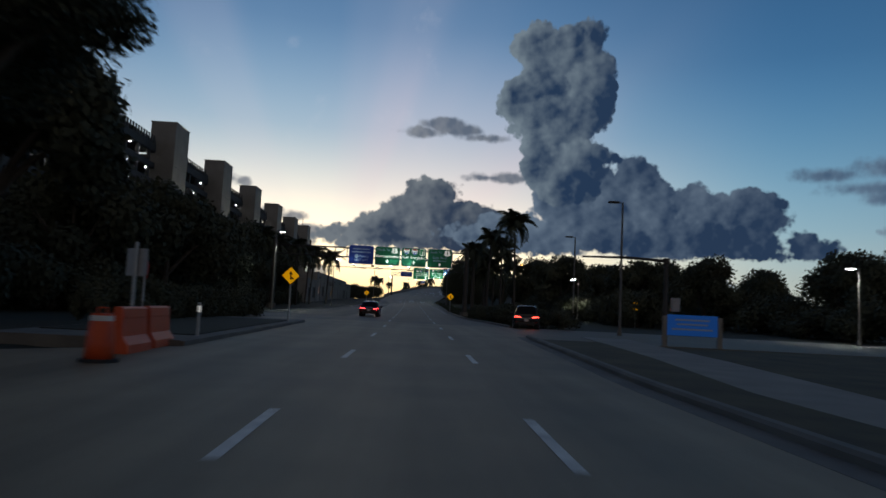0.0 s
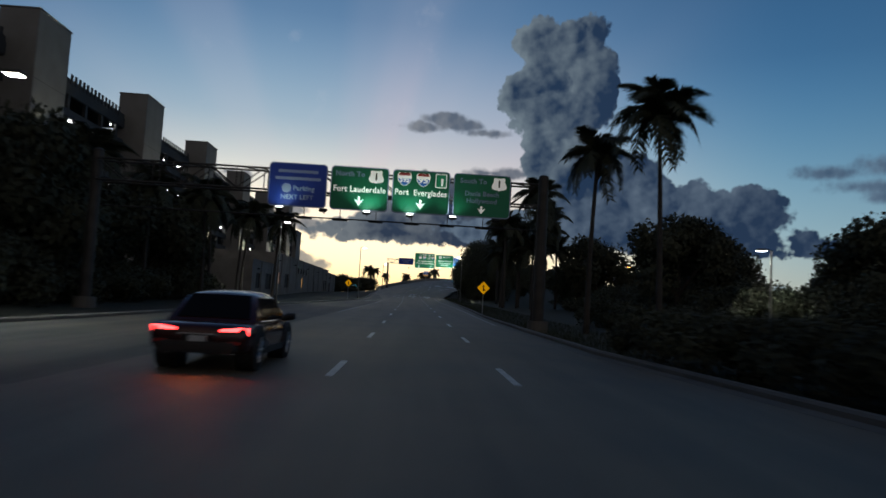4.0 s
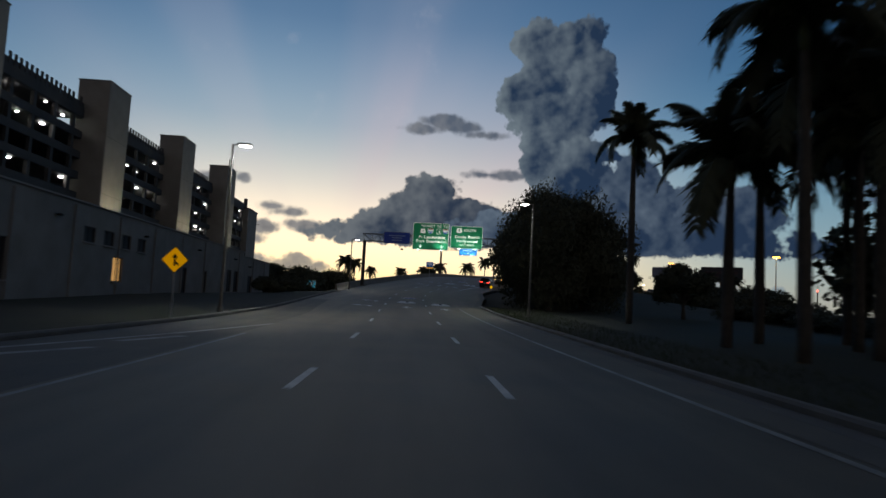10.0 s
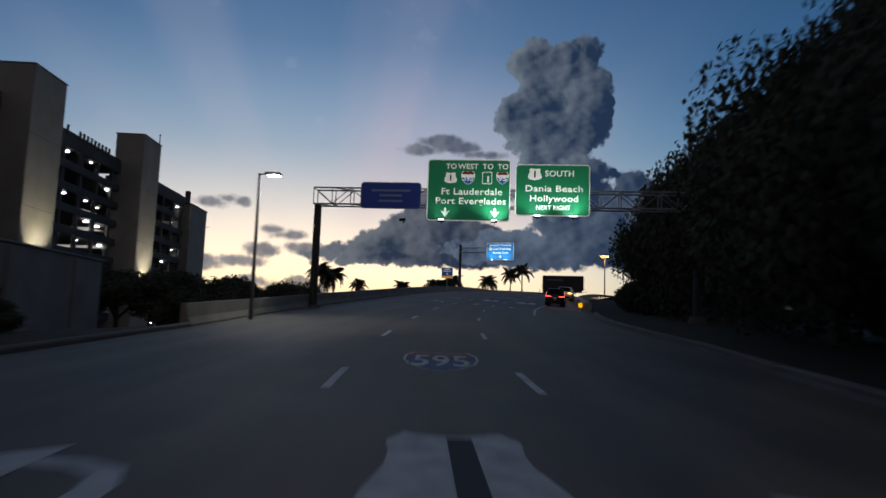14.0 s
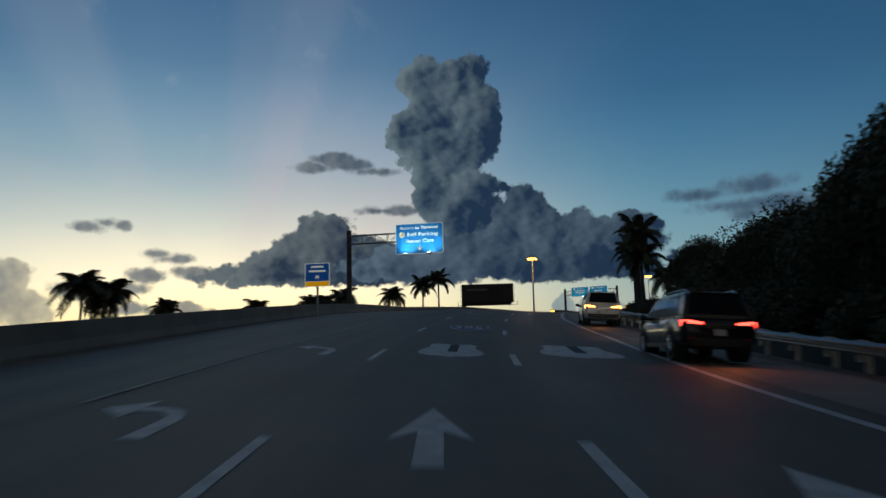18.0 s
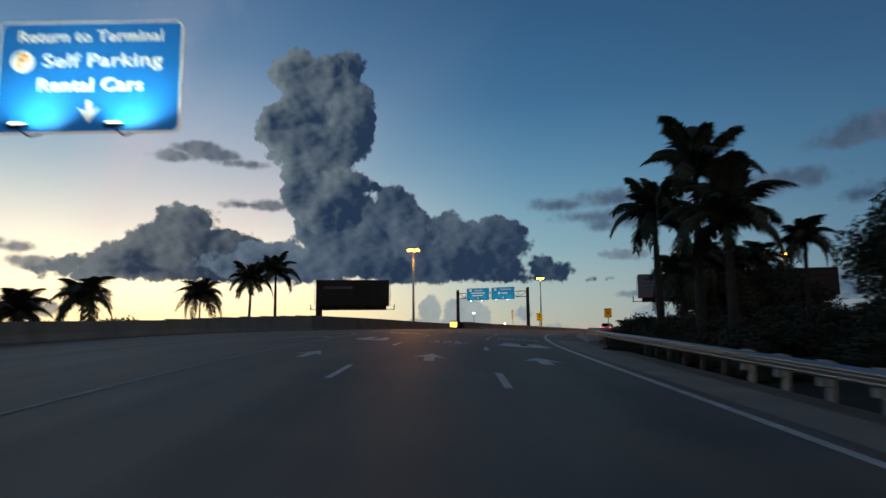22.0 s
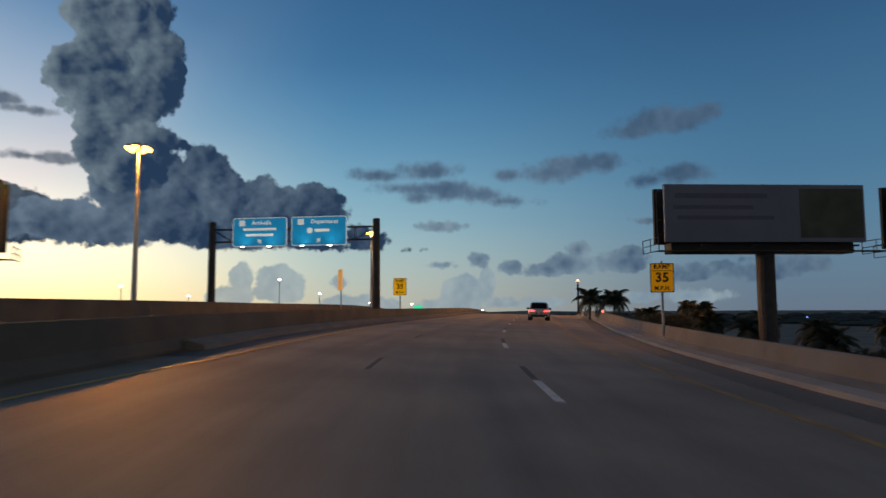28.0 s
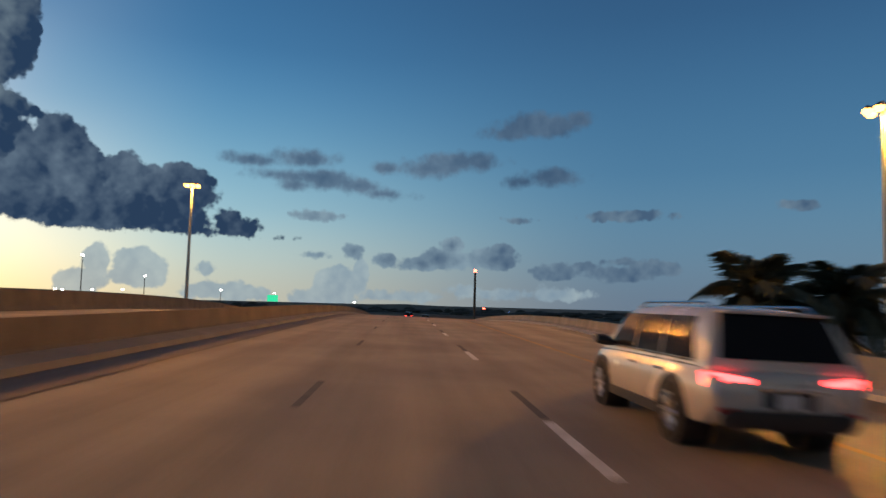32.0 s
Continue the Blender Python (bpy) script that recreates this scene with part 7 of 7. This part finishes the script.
def car(m, label, paint_mat, length=4.9, width=1.95, height=1.72, style="suv", tail=TAIL_RED, light=0.0, name="car", beam=0.0):
    """A car that faces along y; its rear at y = -length / 2."""
    t = thing(name, m, label, "car")
    L, W, H = length / 2, width / 2, height
    belt, wb = H * 0.585, length * 0.302
    low = 0.26
    suv = style == "suv"

    def ring(y, k, z0, z1, tumble=0.97):
        w = W * k
        h = z1 - z0
        half = [(0.0, z0), (w * 0.8, z0), (w * 0.93, z0 + h * 0.06), (w * 0.985, z0 + h * 0.22), (w, z0 + h * 0.45), (w * 0.992, z0 + h * 0.66), (w * tumble, z0 + h * 0.86), (w * (tumble - 0.03), z0 + h * 0.96), (w * (tumble - 0.09), z1), (0.0, z1 + 0.012)]
        return [(x, y, z) for x, z in half] + [(-x, y, z) for x, z in reversed(half[1:-1])]

    secs = [(-L + 0.02, 0.80, 0.48, belt * 0.80), (-L + 0.05, 0.88, 0.42, belt * 0.90), (-L + 0.14, 0.945, 0.36, belt * 0.97), (-L + 0.4, 0.985, low + 0.04, belt), (-wb, 1.0, low, belt), (-0.4, 0.985, low, belt * 0.995), (wb - 0.75, 0.985, low, belt * 0.985),
            (wb - 0.2, 0.995, low, belt * 0.97), (wb + 0.3, 0.985, low, belt * 0.94), (L - 0.4, 0.93, low, belt * 0.885), (L - 0.16, 0.85, low + 0.04, belt * 0.81), (L - 0.04, 0.72, 0.36, belt * 0.70), (L, 0.62, 0.42, belt * 0.62)]
    part("body", Geo().loft([ring(*q) for q in secs]), paint_mat, t, smooth=38)
    rear = -L + (0.12 if suv else 0.85)
    front = wb + 0.18
    lean_r, lean_f = (0.42 if suv else 0.75), 0.98
    top_r, top_f = rear + lean_r, front - lean_f

    def cabin_ring(y, z1):
        u = max(0.0, (z1 - belt) / (H - belt))
        wl = W * 0.905
        wt = wl - (wl - W * 0.70) * u
        z0 = belt - 0.04
        mid = [(wl, z0), (wl - (wl - wt) * 0.15, z0 + (z1 - z0) * 0.3), (wl - (wl - wt) * 0.5, z0 + (z1 - z0) * 0.7), (wt + 0.02, z0 + (z1 - z0) * 0.92), (wt - 0.08, z1 - 0.004), (wt * 0.5, z1 + 0.02 * u), (0.0, z1 + 0.03 * u)]
        return [(x, y, z) for x, z in mid] + [(-x, y, z) for x, z in reversed(mid[:-1])]

    prof = [(rear, belt + 0.015), (rear + lean_r * 0.45, belt + (H - belt) * 0.52), (rear + lean_r * 0.8, H * 0.93), (top_r + 0.1, H * 0.968), (top_r + 0.5, H * 0.985), ((top_r + top_f) / 2 + 0.1, H), (top_f - 0.2, H * 0.99), (top_f + 0.08, H * 0.965), (front - 0.5, belt + (H - belt) * 0.52), (front, belt)]
    part("cabin", Geo().loft([cabin_ring(*q) for q in prof], None, True), paint_mat, t, smooth=38)

    def side_x(z):
        u = (z - belt) / (H - belt)
        return W * 0.905 - (W * 0.905 - W * 0.71) * u * (0.55 + 0.3 * u) + 0.012

    z0, z1 = belt + 0.05, H * 0.915
    zm = (z0 + z1) / 2
    for e in (-1, 1):
        for ya, yb, sa, sb in ((rear + 0.42, -0.95, lean_r * 0.62, 0.03), (-0.87, 0.12, 0.02, 0.0), (0.19, front - 0.36, 0.0, -lean_f * 0.62)):
            if yb - ya < 0.25:
                continue
            o = []
            for q, z in ((0.0, z0), (0.5, zm), (1.0, z1)):
                o.append([(e * side_x(z), ya + sa * q, z), (e * side_x(z), yb + sb * q, z), (e * (side_x(z) - 0.035), yb + sb * q, z), (e * (side_x(z) - 0.035), ya + sa * q, z)])
            part("side_window", Geo().loft(o), GLASS_DARK, t)
    for name_w, yy, sgn, run in (("rear_window", rear, -1, lean_r), ("windscreen", front, 1, lean_f)):
        o = []
        for q in (0.14, 0.5, 0.86):
            z = belt + (H - belt) * q
            w = (W * 0.905 - (W * 0.905 - W * 0.70) * q) * 0.86
            y = yy - sgn * run * (q * 0.86 if sgn < 0 else q * 0.97)
            o.append([(-w, y + sgn * 0.035, z), (w, y + sgn * 0.035, z), (w, y - sgn * 0.04, z), (-w, y - sgn * 0.04, z)])
        part(name_w, Geo().loft(o), GLASS_DARK, t)
    if suv:
        part("roof_spoiler", Geo().box((0, rear + lean_r * 0.86, H * 0.955), (W * 1.3, 0.26, 0.035), None, 0.015), paint_mat, t)
    for e in (-1, 1):
        lamp = [[(e * W * a, -L + b, belt * c) for a, b, c in row] for row in (((0.42, 0.03, 0.89), (0.42, 0.03, 0.81), (0.42, 0.12, 0.81), (0.42, 0.12, 0.89)), ((0.78, 0.035, 0.935), (0.78, 0.035, 0.765), (0.78, 0.14, 0.765), (0.78, 0.14, 0.935)), ((0.955, 0.17, 0.93), (0.955, 0.17, 0.78), (0.93, 0.28, 0.79), (0.93, 0.28, 0.92)))]
        part("tail_lamp", Geo().loft(lamp), tail, t, "glowing tail lamp")
        part("mirror", Geo().tube([(e * (W * 0.9), front - 0.55, belt + 0.05), (e * (W + 0.06), front - 0.5, belt + 0.1), (e * (W + 0.2), front - 0.52, belt + 0.12)], [0.04, 0.09, 0.07], 8), TRIM_BLACK, t, smooth=40)
        if suv:
            part("roof_rail", Geo().tube([(e * W * 0.62, top_r + 0.1, H * 0.965), (e * W * 0.64, top_r + 0.3, H + 0.03), (e * W * 0.64, top_f - 0.3, H + 0.035), (e * W * 0.62, top_f, H * 0.965)], 0.02, 6), CHROME, t)
        part("sill", Geo().box((e * W * 0.955, 0, low + 0.07), (0.07, wb * 1.45, 0.13), None, 0.03), TRIM_BLACK, t)
        for yd in (-0.93, 0.15):
            part("door_handle", Geo().box((e * W * 0.995, yd - 0.18, belt * 0.86), (0.04, 0.2, 0.035), None, 0.012), CHROME, t)
        part("window_trim", Geo().tube([(e * (side_x(z0) + 0.004), rear + 0.42, z0 - 0.02), (e * (side_x(z0) + 0.004), front - 0.34, z0 - 0.02)], 0.014, 5), CHROME, t)
        part("reflector", Geo().box((e * W * 0.70, -L + 0.035, 0.52), (0.24, 0.05, 0.05), None, 0.015), REFLECTOR, t)
        part("exhaust", Geo().tube([(e * W * 0.55, -L - 0.01, 0.36), (e * W * 0.55, -L + 0.2, 0.36)], 0.055, 10), CHROME, t)
        for y in (-wb, wb):
            arch = [(e * W * 0.985, y + 0.43 * math.cos(a), 0.37 + 0.43 * math.sin(a)) for a in [math.pi * k / 14 for k in range(15)]]
            part("wheel_arch", Geo().tube(arch, 0.035, 6), TRIM_BLACK, t)
            part("arch_well", Geo().tube([(e * W * 0.6, y, 0.37), (e * (W * 0.999), y, 0.37)], 0.42, 22), TRIM_BLACK, t)
            wheel_parts(t, e * (W - 0.1), y, 0.37, e)
    part("bumper", Geo().box((0, -L + 0.04, 0.43), (W * 1.56, 0.16, 0.2), None, 0.06), TRIM_BLACK, t)
    part("plate_recess", Geo().box((0, -L + 0.035, belt * 0.66), (W * 0.62, 0.03, 0.2), None, 0.01), TRIM_BLACK, t)
    part("plate", Geo().box((0, -L + 0.014, belt * 0.65), (0.31, 0.02, 0.155)), PLATE, t)
    part("tailgate_trim", Geo().box((0, -L + 0.02, belt * 0.775), (W * 0.8, 0.04, 0.03), None, 0.01), CHROME, t)
    part("high_brake_lamp", Geo().box((0, rear + lean_r * 0.72, H * 0.925), (0.4, 0.05, 0.025)), tail if light else TRIM_BLACK, t)
    if light:
        la = bpy.data.lights.new("tail_light", "SPOT")
        la.energy, la.color, la.shadow_soft_size, la.spot_size, la.spot_blend = light * 2, (1.0, 0.25, 0.08), 0.12, radians(150), 0.5
        ob = new("tail_light", la)
        ob.parent = t
        ob.matrix_basis = look((0, -L - 0.08, 0.8), (0, -L - 3.0, 0.1))
    if beam:
        la = bpy.data.lights.new("headlight", "SPOT")
        la.energy, la.color, la.shadow_soft_size, la.spot_size, la.spot_blend = beam, (1.0, 0.98, 0.9), 0.15, radians(64), 0.7
        ob = new("headlight", la)
        ob.parent = t
        ob.matrix_basis = look((0, L + 0.1, 0.72), (0.0, L + 14.0, 0.45))
    return t


REFLECTOR = material("red_reflector", (0.35, 0.01, 0.01), 0.3)
WHITE_PAINT = car_paint("pearl_white_paint", (0.62, 0.60, 0.56))
SILVER_PAINT = car_paint("silver_paint", (0.62, 0.62, 0.61), 0.35, 0.2)
BLACK_PAINT = car_paint("black_paint", (0.012, 0.012, 0.014))
DARK_PAINT = car_paint("dark_red_paint", (0.06, 0.012, 0.012))
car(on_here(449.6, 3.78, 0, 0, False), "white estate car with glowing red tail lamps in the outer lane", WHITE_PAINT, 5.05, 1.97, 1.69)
car(on_here(292.5, 6.75, 0, 0, False), "pale silver utility car with amber lights stopped on the shoulder", SILVER_PAINT, 5.0, 2.0, 1.78, tail=TAIL_AMBER, light=12)
car(on_here(273.0, 6.85, 0, 0, False), "black utility car with red lights stopped on the shoulder", BLACK_PAINT, 5.1, 2.0, 1.8, tail=BEACON_RED, light=14, beam=300)
t = car(here(53.0, 9.0, -0.05, -8), "dark pickup-like car braking at the side road", BLACK_PAINT, 4.9, 1.9, 1.75, tail=BEACON_RED, light=12)
car(here(66.6, -3.75), "dark red saloon car with its tail lamps on", DARK_PAINT, 4.6, 1.8, 1.45, "saloon", TAIL_RED, 6)
for s, d in ((578, 0.2), (592, 3.7), (604, 0.3)):
    car(on_here(s, d), "distant car on the ramp with red tail lamps", BLACK_PAINT, 4.6, 1.8, 1.5, "saloon", BEACON_RED)

# ---- roadworks at the start ----
ORANGE = material("orange_plastic", (0.55, 0.07, 0.015), 0.5, vary=0.15)
BAND = material("white_band", (0.6, 0.6, 0.58), 0.5)
t = thing("traffic_barrel", here(14.8, -6.4), "orange traffic barrel with pale bands", "traffic barrel")
part("drum", Geo().tube([(0, 0, 0.06), (0, 0, 0.4), (0, 0, 0.75), (0, 0, 1.0)], [0.29, 0.27, 0.24, 0.2], 16), ORANGE, t, smooth=True)
part("rubber_foot", Geo().tube([(0, 0, 0), (0, 0, 0.07)], [0.4, 0.38], 16), TYRE, t)
for z in (0.35, 0.62, 0.85):
    part("band", Geo().tube([(0, 0, z), (0, 0, z + 0.11)], [0.283 - 0.06 * z, 0.278 - 0.065 * z], 16, False), BAND, t)
part("handle", Geo().tube([(-0.1, 0, 1.0), (-0.08, 0, 1.12), (0.08, 0, 1.12), (0.1, 0, 1.0)], 0.02, 6), ORANGE, t)
for k in range(2):
    t = thing("water_barrier", here(17.6 + 2.0 * k, -6.9 - 0.1 * k, 0.0, 4), "orange plastic water-filled barrier", "traffic barrier", "roadworks barriers")
    prof = [(-0.3, 0.0), (0.3, 0.0), (0.28, 0.2), (0.14, 0.4), (0.1, 1.05), (0.06, 1.1), (-0.06, 1.1), (-0.1, 1.05), (-0.14, 0.4), (-0.28, 0.2)]
    part("shell", Geo().loft([[(x, y, z) for x, z in prof] for y in (-0.95, -0.9, 0.9, 0.95)]), ORANGE, t)
    for z in (0.55, 0.85):
        part("rib", Geo().box((0, 0, z), (0.26, 1.7, 0.07), None, 0.02), ORANGE, t)

# ---- the far plain: tree line and lights ----
FAR_TREES = material("far_woods", (0.028, 0.034, 0.026), 0.95, vary=0.4, scale=0.02, fine=0.3)
FAR_BLUE = lamp_glow("taxiway_blue", (0.15, 0.3, 1.0), 9.0)
FAR_WHITE = lamp_glow("far_lamp_white", (1.0, 0.92, 0.75), 16.0)
FAR_RED = lamp_glow("far_lamp_red", (1.0, 0.1, 0.06), 9.0)
# no lamp: the far sign's face glows in place of light falling on it
FAR_GREEN = lamp_glow("far_sign_green", (0.02, 0.6, 0.3), 1.0)
r = random.Random(3)
g = Geo()
for k in range(900):
    a = radians(r.uniform(-75, 125))
    dist = r.uniform(700, 1600)
    x, y = 40 + dist * math.sin(a), 250 + dist * math.cos(a)
    h, w = r.uniform(4, 11) * (0.7 if a > 0.5 else 1.0), r.uniform(9, 22)
    ring = []
    for z, q in ((-1, 1.0), (0.45 * h, 1.05), (0.8 * h, 0.75), (h, 0.25)):
        ring.append([(x + w * q * math.cos(b) * r.uniform(0.8, 1.15), y + w * q * math.sin(b) * r.uniform(0.8, 1.15), z * r.uniform(0.9, 1.1)) for b in [2 * math.pi * j / 9 for j in range(9)]])
    g.loft(ring)
solo("far_woods", g, FAR_TREES, "dark distant woods along the horizon", "woods", kind="stuff")


def far_lamp(x, y, z, mat, size, label, mast=True):
    t = thing("far_lamp", pose(x, y, 0), label, "lamp", "distant lamps")
    part("lamp_glass", Geo().tube([(0, 0, z), (0, 0, z + size * 0.5), (0, 0, z + size)], [size * 0.6, size, size * 0.5], 8), mat, t)
    if mast:
        part("mast", Geo().tube([(0, 0, -1), (0, 0, z)], [0.25, 0.12], 6), STEEL_DARK, t)


def far_at(azimuth, dist):
    a = radians(azimuth)
    return 40 + dist * math.sin(a), 250 + dist * math.cos(a)


for x, y, z in ((127.2, 700.6, 21.5), (152.1, 694.2, 14.9), (163.0, 684.0, 15.6), (181.0, 676.0, 22.4), (151.3, 651.9, 27.4), (92.8, 668.6, 24.4)):
    far_lamp(x, y, z, FAR_WHITE, 0.62, "distant ramp lamp glowing warm white")
for x, y, z in ((180.4, 834.8, 16.6), (196.3, 830.5, 17.5), (199.5, 829.0, 17.3), (213.5, 825.0, 17.7), (227.9, 819.8, 18.2), (276.0, 798.1, 19.6), (170.0, 838.0, 17.8)):
    far_lamp(x, y, z, FAR_WHITE, 0.8, "distant airport forecourt lamp glowing warm white")
for a, dist, z in ((27.5, 760, 20), (30.2, 620, 11), (33.0, 820, 14), (-16.0, 470, 12), (-22, 380, 14)):
    x, y = far_at(a, dist)
    far_lamp(x, y, z, FAR_WHITE, 1.0, "distant airport lamp glowing warm white")
for k in range(26):
    a = r.uniform(44, 84)
    x, y = far_at(a, r.uniform(700, 1400))
    far_lamp(x, y, r.uniform(2.0, 5.0), (FAR_BLUE, FAR_BLUE, FAR_WHITE)[k % 3], r.uniform(0.5, 0.8), "tiny distant taxiway lamp")
for a, dist, z in ((40.5, 700, 12), (62, 900, 26), (70, 700, 12)):
    x, y = far_at(a, dist)
    far_lamp(x, y, z, FAR_RED, 1.0, "red obstruction lamp on a distant mast")
# pole with a red lamp beyond the crest
t = thing("beacon_pole", pose(227.5, 553.7, 3), "tall dark pole with a red lamp on top", "pole")
part("pole", Geo().tube([(0, 0, -2), (0, 0, 21.8)], [0.5, 0.32], 10), STEEL_DARK, t)
part("beacon", Geo().tube([(0, 0, 21.8), (0, 0, 22.7)], [0.5, 0.35], 10), FAR_RED, t)
t = thing("guide_sign", pose(208.3, 632.2, 6.0, 0, 0, -38), "distant green road sign", "road sign")
part("sign_face", Geo().box((0, 0, 9.7), (3.7, 0.2, 2.3), None, 0.03), FAR_GREEN, t)
for e in (-1.4, 1.4):
    part("sign_post", Geo().tube([(e, 0.3, -5.5), (e, 0.3, 9.2)], 0.15, 8), STEEL_DARK, t)
